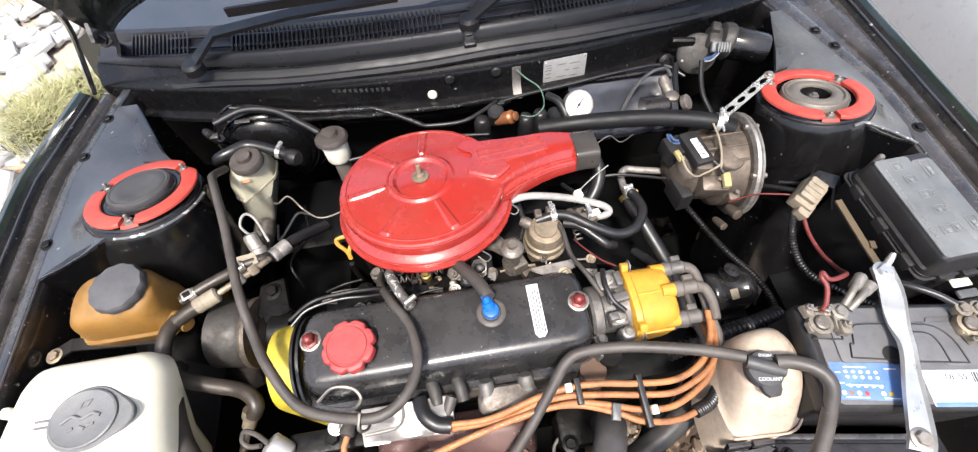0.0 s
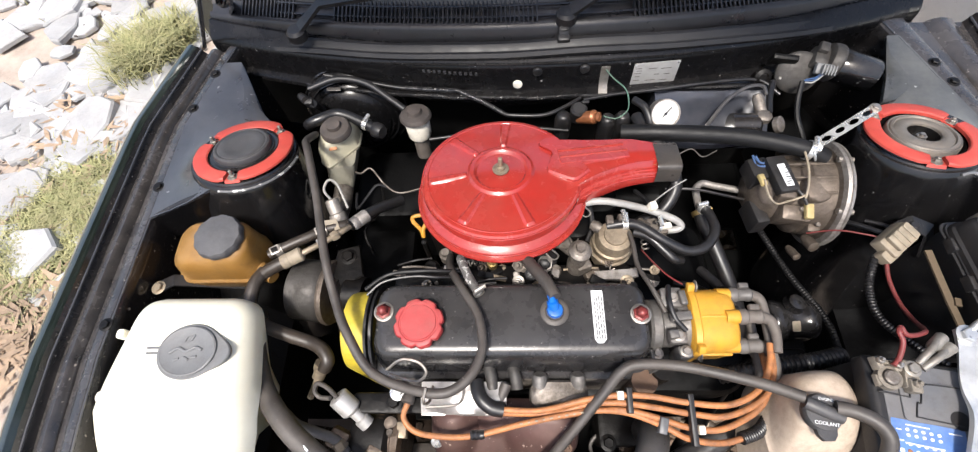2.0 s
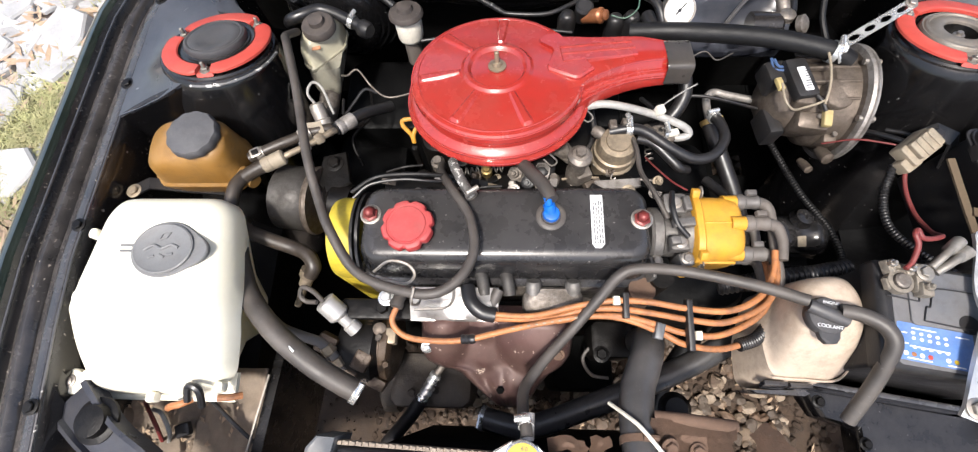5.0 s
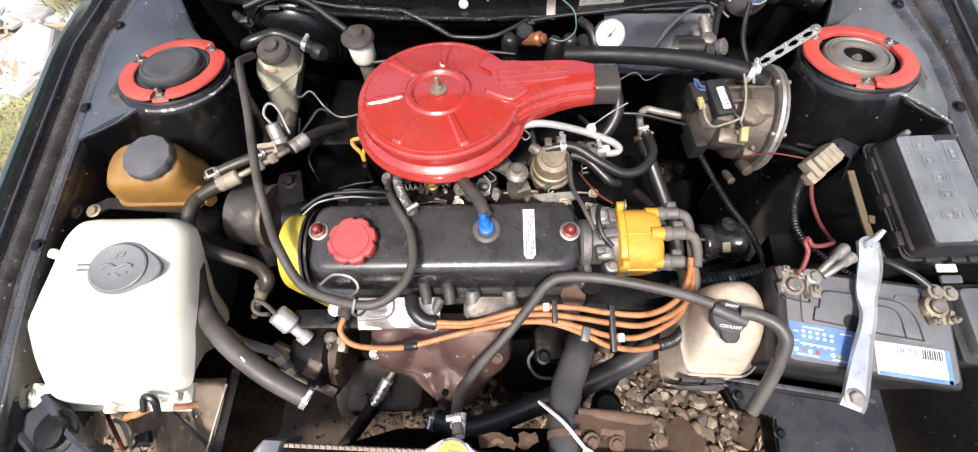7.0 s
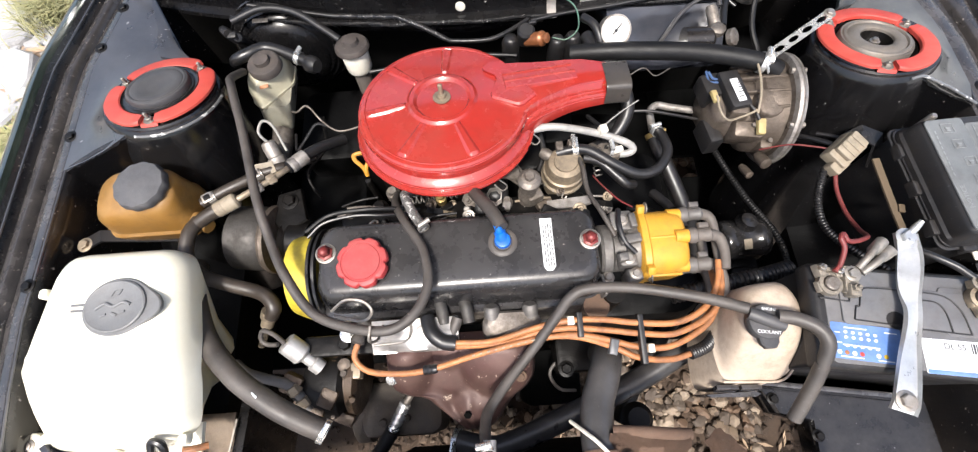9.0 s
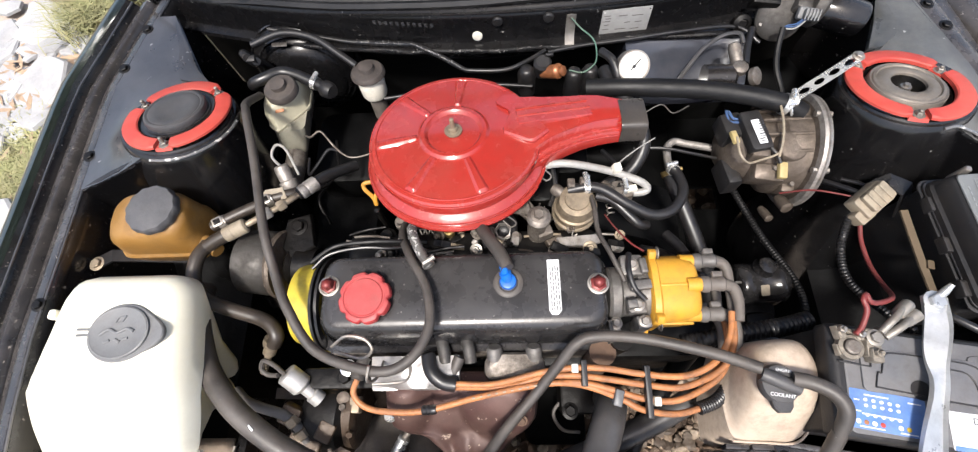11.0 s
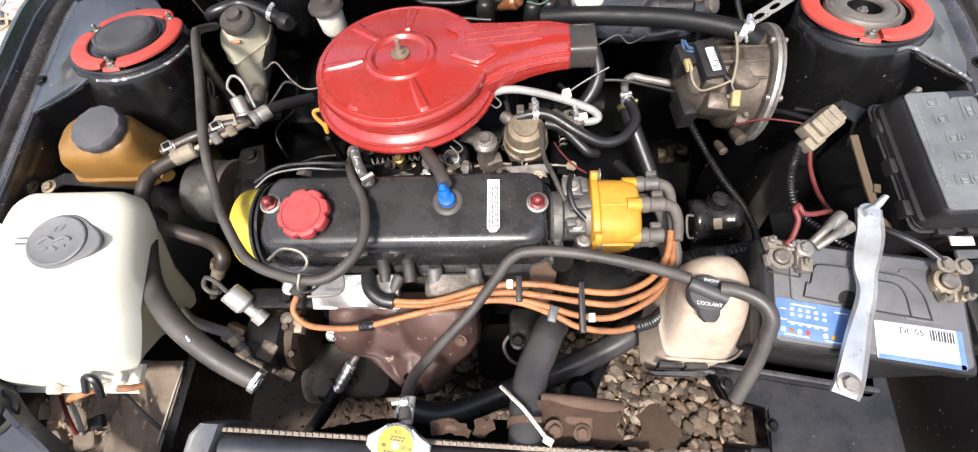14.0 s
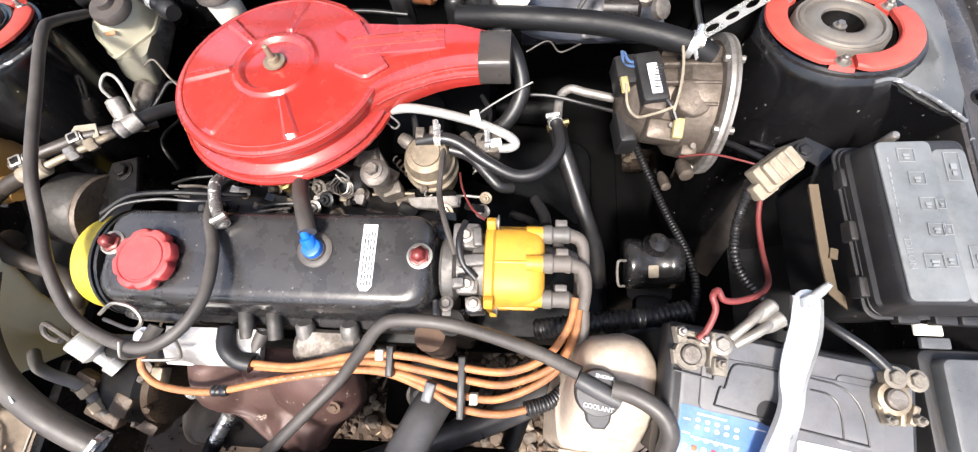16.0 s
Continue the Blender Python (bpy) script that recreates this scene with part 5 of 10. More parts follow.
# brake master cylinder and booster
booster = thing("brake_booster", "black round brake servo on the bulkhead", "brake servo", (-0.43, 0.2, 0.58))
bm = mesh()
lathe(bm, (-0.435, 0.255, 0.600), [(0.105, 0), (0.112, 0.006), (0.112, 0.014), (0.116, 0.016), (0.116, 0.021), (0.111, 0.023), (0.108, 0.032), (0.100, 0.040), (0.096, 0.041), (0.093, 0.046), (0.086, 0.052), (0.082, 0.052), (0.078, 0.058), (0.06, 0.068), (0.035, 0.073), (0.033, 0.10)], (0, -1, 0.12), 56)
part("shell", bm, bulkhead_black, booster)
for y, z, r in ((0.236, 0.6025, 0.1150), (0.214, 0.605, 0.097)):
    bm = mesh()
    lathe(bm, (-0.435, y, z), [(r, 0), (r + 0.002, 0.0015), (r, 0.004), (r - 0.004, 0.004)], (0, -1, 0.12), 56, caps=False)
    part("rim", bm, tower_black, booster)
bm = mesh()
block(bm, (-0.452, 0.206, 0.7010), (0.030, 0.008, 0.0012), (22, 0, 0), 0.0003)
part("paper_label", bm, tape_grey, booster, "small grey type label")

brake = thing("brake_fluid_reservoir", "cloudy brake fluid reservoir with a black cap", "reservoir", (-0.43, 0.07, 0.62))
bm = mesh()
rings(bm, [rounded(-0.438, 0.052, 0.598, 0.042, 0.052, 0.010), rounded(-0.436, 0.062, 0.622, 0.056, 0.066, 0.010), rounded(-0.434, 0.082, 0.650, 0.062, 0.072, 0.012)])
part("reservoir_body", bm, brake_plastic, brake)
bm = mesh()


def chamber_ring(z, grow, lean=0.0):
    out = []
    corners = [(-0.398, 0.094), (-0.398, 0.132), (-0.469, 0.132), (-0.469, 0.056), (-0.450, 0.042)]
    for i, (x, y) in enumerate(corners):
        p, a, b = Vector((x, y)), Vector(corners[i - 1]), Vector(corners[(i + 1) % 5])
        for w in (0.0, 0.5, 1.0):
            q = p + (a - p).normalized() * 0.006 * (1 - w) ** 2 + (b - p).normalized() * 0.006 * w * w
            q = q + (q - Vector((-0.432, 0.096))) * grow
            out.append(Vector((q.x, q.y + lean * max(0.0, 0.096 - y) / 0.05, z)))
    return out


rings(bm, [chamber_ring(*q) for q in ((0.648, -0.05), (0.649, 0.05), (0.655, 0.06), (0.657, 0.0), (0.680, -0.02, 0.006), (0.692, -0.10, 0.014), (0.697, -0.22, 0.018))])
part("upper_chamber", bm, fluid_plastic, brake, "cloudy cream upper chamber")
bm = mesh()
lathe(bm, (-0.429, 0.097, 0.698), [(0.028, -0.002), (0.0305, 0.001), (0.0305, 0.010), (0.0275, 0.014), (0.0145, 0.016), (0.0135, 0.024), (0.005, 0.0245)], n=40)
part("reservoir_cap", bm, dusty_cap, brake, "black ribbed cap")
bm = mesh()
block(bm, (-0.436, 0.064, 0.6865), (0.016, 0.006, 0.0016), (38, 0, 12))
part("caution_mark", bm, orange_wire, brake)
bm = mesh()
lathe(bm, (-0.44, 0.16, 0.600), [(0.02, 0), (0.02, 0.16), (0.017, 0.20), (0.014, 0.21)], (0, -1, -0.05), 20)
part("master_cylinder", bm, dirty_alu, brake)
sensor = thing("pressure_valve", "bright alloy brake pressure valve with a looped lead", "valve", (-0.42, -0.06, 0.64))
bm = mesh()
lathe(bm, (-0.437, -0.030, 0.652), [(0.009, 0), (0.013, 0.003), (0.014, 0.012), (0.013, 0.030), (0.016, 0.032), (0.017, 0.046), (0.013, 0.052)], (0.30, -0.75, -0.55), 20)
part("valve_body", bm, aluminium, sensor)
bm = mesh()
tube(bm, [(-0.432, -0.036, 0.650), (-0.447, -0.02, 0.666), (-0.440, 0.0, 0.672), (-0.424, -0.006, 0.664), (-0.405, -0.045, 0.640)], 0.0025, 8)
part("lead", bm, white_hose, sensor)
clutch = thing("clutch_fluid_reservoir", "small white clutch fluid reservoir with a dusty black cap", "reservoir", (-0.278, 0.14, 0.62))
bm = mesh()
lathe(bm, (-0.276, 0.128, 0.620), [(0.016, 0.012), (0.022, 0.016), (0.0245, 0.022), (0.0255, 0.052), (0.024, 0.062)], (0, 0.15, 1), 28)
part("reservoir_body", bm, white_plastic, clutch)
bm = mesh()
lathe(bm, (-0.276, 0.128, 0.620), [(0.016, -0.04), (0.016, 0.012), (0.012, 0.014)], (0, 0.15, 1), 20)
part("neck", bm, boot_brown, clutch, "brown rubber neck")
bm = mesh()
lathe(bm, (-0.277, 0.138, 0.680), [(0.029, 0.003), (0.0325, 0.005), (0.0325, 0.009), (0.029, 0.014), (0.016, 0.016), (0.0135, 0.024), (0.006, 0.025)], (0, 0.15, 1), 36)
part("reservoir_cap", bm, dusty_cap, clutch)


def hose(name, pts, r, mat, label, category="hose", rib=0.0, pitch=0.006, ends=(), clamp_mat=None, n=12):
    """A hose as a thing; ends: which point numbers carry a clamp."""
    if not ends:
        bm = mesh()
        tube(bm, pts, r, n, 7, rib, pitch)
        return single(name, bm, mat, label, category)
    t = thing(name, label, category, pts[0])
    bm = mesh()
    tube(bm, pts, r, n, 7, rib, pitch)
    part("rubber_tube", bm, mat, t)
    for i in ends:
        d = Vector(pts[min(i + 1, len(pts) - 1)]) - Vector(pts[max(i - 1, 0)])
        bm = mesh()
        clamp(bm, pts[i], d, r + 0.0008)
        part("hose_clamp", bm, clamp_mat or zinc, t)
    return t


brown_hose = material("brown_dusty_hose", (0.020, 0.016, 0.013), 0.36, tint=0.25, dust=(0.12, 0.092, 0.07), dust_amount=0.4, dust_scale=26, flat_dust=0.4, grain=0.5, grain_scale=140)
hose("steering_return_hose", [(-0.506, -0.197, 0.700), (-0.516, -0.225, 0.705), (-0.516, -0.262, 0.698), (-0.492, -0.288, 0.690), (-0.452, -0.303, 0.682), (-0.415, -0.314, 0.675), (-0.392, -0.326, 0.678), (-0.382, -0.342, 0.675), (-0.390, -0.354, 0.664)], 0.0112, brown_hose, "dusty black return hose from the steering reservoir")
bm = mesh()
lathe(bm, (-0.392, -0.345, 0.664), [(0.0135, 0), (0.0135, 0.012), (0.010, 0.014), (0.010, 0.030), (0.0055, 0.034), (0.0055, 0.075)], (-0.45, -0.62, -0.65), 16)
single("hose_union", bm, tan_metal, "dusty tan metal union at the end of the hose", "pipe union")
hose("steering_pressure_hose", [(-0.525, -0.262, 0.655), (-0.503, -0.305, 0.690), (-0.478, -0.355, 0.705), (-0.450, -0.400, 0.712), (-0.404, -0.447, 0.716), (-0.356, -0.484, 0.706), (-0.320, -0.506, 0.694), (-0.290, -0.522, 0.682)], 0.0155, dusty_rubber, "thick dusty black radiator hose beside the washer tank", ends=(7,))
bm = mesh()
block(bm, (-0.372, -0.470, 0.726), (0.010, 0.003, 0.0012), (15, 0, -40), 0.0003)
single("hose_mark", bm, white_paper, "small pale mark on the thick hose", "mark")
hose("grey_pipe", [(-0.445, -0.420, 0.650), (-0.418, -0.436, 0.664), (-0.388, -0.446, 0.668), (-0.358, -0.456, 0.660), (-0.342, -0.472, 0.648), (-0.330, -0.492, 0.635)], 0.0075, grey_rubber, "thin grey steering pipe")
for at, d, r in (((-0.350, -0.463, 0.654), (0.5, -0.7, -0.4), 0.011), ((-0.338, -0.480, 0.642), (0.5, -0.7, -0.4), 0.013)):
    bm = mesh()
    lathe(bm, at, [(r * 0.8, -0.006), (r, -0.005), (r, 0.007), (r * 0.8, 0.009)], d, 6)
    single("pipe_nut", bm, tan_metal, "dirty hexagonal pipe nut", "nut", "pipe nuts")

# the two steering lines that run back past the strut
lines = thing("steering_lines", "dusty hose ends and clipped pipes behind the steering reservoir", "pipe", (-0.42, -0.13, 0.66))
for pts, r, m in (([(-0.505, -0.168, 0.700), (-0.470, -0.150, 0.702), (-0.440, -0.134, 0.700), (-0.415, -0.118, 0.695), (-0.380, -0.105, 0.688), (-0.345, -0.075, 0.66)], 0.0092, brown_hose),
                  ([(-0.508, -0.204, 0.701), (-0.490, -0.194, 0.706), (-0.466, -0.183, 0.710)], 0.0112, brown_hose),
                  ([(-0.445, -0.173, 0.711), (-0.425, -0.160, 0.710), (-0.400, -0.140, 0.704), (-0.372, -0.112, 0.694)], 0.0052, tan_metal),
                  ([(-0.372, -0.112, 0.694), (-0.355, -0.092, 0.686), (-0.335, -0.066, 0.672), (-0.300, -0.03, 0.64)], 0.010, rubber)):
    bm = mesh()
    tube(bm, pts, r, 12)
    part("line", bm, m, lines)
for at, d, prof in (((-0.474, -0.187, 0.709), (0.86, 0.45, 0.03), [(0.0115, 0), (0.0125, 0.002), (0.0125, 0.012), (0.0118, 0.014), (0.0125, 0.016), (0.0125, 0.034), (0.009, 0.037)]),
                    ((-0.368, -0.108, 0.693), (0.6, 0.7, -0.25), [(0.008, -0.004), (0.0122, 0), (0.0125, 0.008), (0.0115, 0.010), (0.0125, 0.012), (0.0125, 0.030), (0.010, 0.032)])):
    bm = mesh()
    lathe(bm, at, prof, d, 18)
    part("crimp_sleeve", bm, cream_plastic if at[0] < -0.4 else aluminium, lines, "dusty crimped sleeve")
for at, r in (((-0.413, -0.150, 0.707), 0.0105), ((-0.394, -0.134, 0.702), 0.0092)):
    bm = mesh()
    lathe(bm, at, [(r * 0.85, -0.007), (r, -0.005), (r, 0.005), (r * 0.85, 0.007)], (0.78, 0.6, -0.15), 6)
    part("pipe_nut", bm, steel if r > 0.01 else tan_metal, lines)
for at, d, r in (((-0.488, -0.160, 0.701), (0.8, 0.4, 0), 0.0100), ((-0.418, -0.121, 0.696), (0.8, 0.4, 0), 0.0098)):
    bm = mesh()
    lathe(bm, at, [(r, -0.006), (r + 0.001, -0.006), (r + 0.001, 0.006), (r, 0.006)], d, 20)
    block(bm, (at[0] - 0.003, at[1] - 0.004, at[2] + 0.0108), (0.017, 0.015, 0.003), (12, 0, 28), 0.001)
    clip = part("line_clamp", bm, steel, lines, "square bright hose clip")
    bm = mesh()
    block(bm, (at[0] - 0.003, at[1] - 0.004, at[2] + 0.0122), (0.011, 0.009, 0.0018), (12, 0, 28), 0.0008)
    part("clip_window", bm, grimy_black, clip)
bm = mesh()
strip(bm, [(-0.432, -0.128, 0.700), (-0.420, -0.112, 0.706), (-0.398, -0.106, 0.702), (-0.392, -0.122, 0.700)], 0.010, 0.0012, (0, -0.3, 1))
part("clip_strap", bm, cream_plastic, lines, "bent pale clip strap")

loop = thing("long_cable_loop", "long dusty black hose looped over the rocker cover", "hose", (-0.19, -0.40, 0.75))
bm = mesh()
tube(bm, [(-0.470, 0.090, 0.70), (-0.462, 0.042, 0.742), (-0.440, 0.0, 0.770), (-0.401, -0.098, 0.784), (-0.367, -0.206, 0.788), (-0.345, -0.270, 0.778), (-0.318, -0.325, 0.775), (-0.275, -0.378, 0.768), (-0.193, -0.404, 0.778), (-0.150, -0.391, 0.780), (-0.127, -0.350, 0.776), (-0.134, -0.296, 0.765), (-0.163, -0.245, 0.745), (-0.188, -0.195, 0.70), (-0.195, -0.16, 0.66)], 0.0068, 12, 7)
part("rubber_tube", bm, dusty_rubber, loop)
bm = mesh()
tube(bm, [(-0.205, -0.385, 0.700), (-0.200, -0.410, 0.745), (-0.203, -0.415, 0.775), (-0.198, -0.398, 0.790)], 0.002, 6)
part("wire_clip", bm, steel, loop)
bm = mesh()
tube(bm, [(-0.205, -0.418, 0.745), (-0.165, -0.415, 0.745), (-0.152, -0.405, 0.760), (-0.150, -0.385, 0.785)], 0.002, 6)
part("wire_clip", bm, steel, loop)
bm = mesh()
tube(bm, [(-0.262, -0.370, 0.755), (-0.24, -0.358, 0.765), (-0.215, -0.362, 0.765), (-0.205, -0.375, 0.76), (-0.22, -0.385, 0.752), (-0.26, -0.375, 0.750)], 0.0022, 6)
part("wire_clip", bm, steel, loop)

# alternator and pumps at the engine's left end
alt = thing("alternator", "dusty alternator with a black pulley behind the timing cover", "alternator", (-0.42, -0.21, 0.60))
bm = mesh()
lathe(bm, (-0.480, -0.205, 0.630), [(0.045, 0), (0.055, 0.006), (0.056, 0.05), (0.05, 0.06)], (1, -0.12, 0), 32)
part("housing", bm, motor_grime, alt)
bm = mesh()
lathe(bm, (-0.418, -0.212, 0.628), [(0.058, 0), (0.060, 0.005), (0.058, 0.010)], (1, -0.12, 0), 32)
part("flange", bm, brown_alloy, alt)
bm = mesh()
lathe(bm, (-0.400, -0.214, 0.626), [(0.030, 0), (0.034, 0.004), (0.028, 0.010), (0.034, 0.016), (0.034, 0.05)], (1, -0.12, 0), 32)
part("pulley", bm, grimy_black, alt)
bm = mesh()
plate(bm, [(-0.405, -0.14), (-0.365, -0.13), (-0.350, -0.19), (-0.385, -0.215), (-0.41, -0.19)], 0.645, 0.655)
bolt(bm, (-0.382, -0.155, 0.655), 0.010, 0.009)
part("mount_plate", bm, grimy_black, alt)
brown_grime = material("brown_oily_grime", (0.040, 0.025, 0.015), 0.32, metal=0.3, dust=(0.12, 0.08, 0.05), dust_amount=0.4, dust_scale=50, bump=0.8, bump_scale=120)
pump = thing("steering_pump", "grimy steering pump with brown dusty lugs", "pump", (-0.30, -0.45, 0.55))
bm = mesh()
lathe(bm, (-0.345, -0.448, 0.600), [(0.030, 0), (0.050, 0.006), (0.056, 0.02), (0.056, 0.060), (0.045, 0.070)], (1, -0.1, 0), 32)
rbox(bm, -0.325, -0.44, 0.45, 0.60, 0.06, 0.08, 0.01, 0.004)
for x, y, z in ((-0.33, -0.500, 0.615), (-0.30, -0.488, 0.610), (-0.290, -0.500, 0.590), (-0.345, -0.470, 0.640)):
    bolt(bm, (x, y, z), 0.009, 0.012, direction=(0.2, -0.5, 0.8))
part("housing", bm, grimy_black, pump)
bm = mesh()
lathe(bm, (-0.302, -0.448, 0.602), [(0.040, -0.030), (0.046, -0.024), (0.046, 0.0), (0.052, 0.003), (0.052, 0.010), (0.047, 0.013), (0.047, 0.026), (0.053, 0.029), (0.054, 0.040), (0.044, 0.045), (0.020, 0.042)], (1, -0.1, 0), 40)
part("pulley", bm, brown_grime, pump, "brown oily pump pulley and plate")
bm = mesh()
rbox(bm, -0.276, -0.432, 0.632, 0.652, 0.020, 0.020, 0.008, 0.005, 15)
lathe(bm, (-0.276, -0.432, 0.650), [(0.008, 0), (0.010, 0.004), (0.006, 0.006)], (0.1, -0.2, 1), 16)
part("boss", bm, brown_alloy, pump, "square brown casting boss")
for k in range(9):
    bm = mesh()
    a = radians(40 * k)
    q = Vector((-0.30 + 0.012 * (k % 4), -0.455 + 0.050 * math.cos(a), 0.600 + 0.052 * math.sin(a)))
    bolt(bm, q, 0.0055, 0.008, washer=False, direction=(0.2, math.cos(a), math.sin(a)))
    part("case_bolt", bm, (brown_grime, brown_alloy, dirty_alu)[k % 3], pump)
for x, y, z, sx, sy, sz in ((-0.335, -0.492, 0.628, 0.05, 0.022, 0.022), (-0.30, -0.478, 0.645, 0.026, 0.03, 0.016), (-0.355, -0.455, 0.648, 0.03, 0.03, 0.02), (-0.285, -0.505, 0.60, 0.03, 0.018, 0.04)):
    bm = mesh()
    block(bm, (x, y, z), (sx, sy, sz), (12, 10, -25), 0.004)
    part("lug", bm, brown_grime, pump)
bm = mesh()
block(bm, (-0.258, -0.442, 0.645), (0.016, 0.024, 0.020))
part("adjuster", bm, tan_metal, pump)
sens = thing("pressure_switch", "bright alloy pressure switch with a black loop of lead", "switch", (-0.35, -0.41, 0.66))
bm = mesh()
lathe(bm, (-0.352, -0.398, 0.690), [(0.013, 0), (0.016, 0.002), (0.0165, 0.030), (0.014, 0.033), (0.009, 0.036), (0.009, 0.050), (0.012, 0.052), (0.012, 0.066)], (0.62, -0.55, -0.55), 24)
part("body", bm, material("satin_alloy", (0.50, 0.49, 0.47), 0.42, metal=0.5, grime=0.25, dust=DUST, dust_amount=0.25), sens)
bm = mesh()
tube(bm, [(-0.350, -0.400, 0.696), (-0.362, -0.388, 0.708), (-0.378, -0.382, 0.708), (-0.384, -0.392, 0.700), (-0.376, -0.400, 0.695), (-0.358, -0.402, 0.700)], 0.0035, 8)
part("lead", bm, dusty_rubber, sens)
bm = mesh()
rbox(bm, -0.275, -0.405, 0.655, 0.672, 0.115, 0.03, 0.006, 0.003)
bolt(bm, (-0.268, -0.405, 0.672), 0.009, 0.010)
for x in (-0.292, -0.268):
    lathe(bm, (x, -0.408, 0.60), [(0.006, 0), (0.006, 0.06)], n=10)
single("pump_bracket", bm, grimy_black, "black bracket between the head and the pump", "bracket")
low = thing("compressor", "black grimy compressor low beside the sump", "compressor", (-0.23, -0.50, 0.45))
bm = mesh()
rbox(bm, -0.215, -0.500, 0.42, 0.53, 0.14, 0.09, 0.02, 0.008)
lathe(bm, (-0.305, -0.500, 0.475), [(0.045, 0), (0.055, 0.006), (0.055, 0.03), (0.04, 0.04)], (1, 0, 0), 28)
for x, y, z in ((-0.245, -0.520, 0.530), (-0.205, -0.515, 0.530), (-0.235, -0.545, 0.500), (-0.27, -0.535, 0.52)):
    bolt(bm, (x, y, z), 0.007, 0.008, washer=False, direction=(0, -0.3, 0.9))
part("housing", bm, material("dusty_black_casting", (0.012, 0.011, 0.010), 0.5, grime=0.4, dust=(0.11, 0.085, 0.065), dust_amount=0.6, dust_scale=30, bump=0.6, bump_scale=90), low)
crimp = thing("crimped_hose", "black hose with a bright crimped ferrule", "hose", (-0.19, -0.53, 0.5))
bm = mesh()
tube(bm, [(-0.158, -0.440, 0.585), (-0.178, -0.466, 0.580), (-0.200, -0.494, 0.570)], 0.0055, 12)
part("pipe", bm, dirty_alu, crimp, "dull metal pipe end")
bm = mesh()
prof = [(0.0068, 0)]
for k in range(5):
    prof += [(0.0098, 0.002 + 0.0105 * k), (0.0102, 0.007 + 0.0105 * k), (0.0082, 0.0085 + 0.0105 * k), (0.0084, 0.0105 + 0.0105 * k)]
lathe(bm, (-0.198, -0.491, 0.571), prof, (-0.029, -0.046, -0.020), 20)
part("ferrule", bm, zinc, crimp, "bright ribbed ferrule")
bm = mesh()
tube(bm, [(-0.224, -0.532, 0.552), (-0.242, -0.555, 0.535), (-0.264, -0.578, 0.512), (-0.286, -0.600, 0.495), (-0.310, -0.630, 0.470), (-0.335, -0.655, 0.44)], 0.0118, 14)
part("rubber_tube", bm, rubber, crimp)


# ---- carburettor and hoses behind the engine ----
carb = thing("carburettor", "dirty carburettor and intake under the air cleaner", "carburettor", (-0.1, -0.1, 0.45))
bm = mesh()
rbox(bm, -0.085, -0.090, 0.50, 0.63, 0.16, 0.12, 0.02, 0.008)
rbox(bm, -0.085, -0.195, 0.56, 0.645, 0.42, 0.05, 0.012, 0.006)
rbox(bm, -0.09, -0.02, 0.42, 0.56, 0.34, 0.12, 0.03, 0.01)
part("intake", bm, grimy_black, carb)
for x, y, z, r, h, m in ((-0.120, -0.175, 0.655, 0.009, 0.02, brass), (-0.205, -0.150, 0.63, 0.012, 0.03, dirty_alu), (-0.235, -0.165, 0.60, 0.016, 0.03, grimy_black), (-0.19, -0.185, 0.62, 0.010, 0.03, rusty_steel), (-0.01, -0.185, 0.635, 0.010, 0.03, dirty_alu)):
    bm = mesh()
    lathe(bm, (x, y, z), [(r, 0), (r, h * 0.7), (r * 0.7, h * 0.8), (r * 0.6, h)], n=12)
    part("fitting", bm, m, carb)
bm = mesh()
lathe(bm, (-0.029, -0.165, 0.640), [(0.020, 0), (0.023, 0.004), (0.019, 0.008), (0.023, 0.013), (0.019, 0.018), (0.022, 0.023), (0.016, 0.028), (0.008, 0.030)], n=28)
part("bellows", bm, rubber, carb, "small black rubber bellows")
bm = mesh()
lathe(bm, (0.026, -0.177, 0.640), [(0.016, 0), (0.017, 0.030), (0.013, 0.036), (0.013, 0.066), (0.0185, 0.070), (0.0185, 0.079), (0.013, 0.084), (0.010, 0.085)], n=24)
bolt(bm, (0.026, -0.177, 0.725), 0.0085, 0.009)
block(bm, (0.036, -0.182, 0.660), (0.026, 0.020, 0.030), (0, 0, 20))
part("solenoid", bm, dirty_alu, carb, "dirty alloy solenoid with a hexagon bolt")
bm = mesh()
plate(bm, [(-0.015, -0.130), (0.012, -0.128), (0.018, -0.150), (0.010, -0.158), (-0.02, -0.150)], 0.676, 0.682)
part("lever_plate", bm, dirty_alu, carb)
bm = mesh()
plate(bm, [(-0.012, -0.128), (0.010, -0.120), (0.030, -0.150), (0.044, -0.158), (0.040, -0.172), (0.016, -0.168), (-0.004, -0.150)], 0.668, 0.674)
part("stay", bm, dirty_alu, carb, "dirty alloy stay plate")
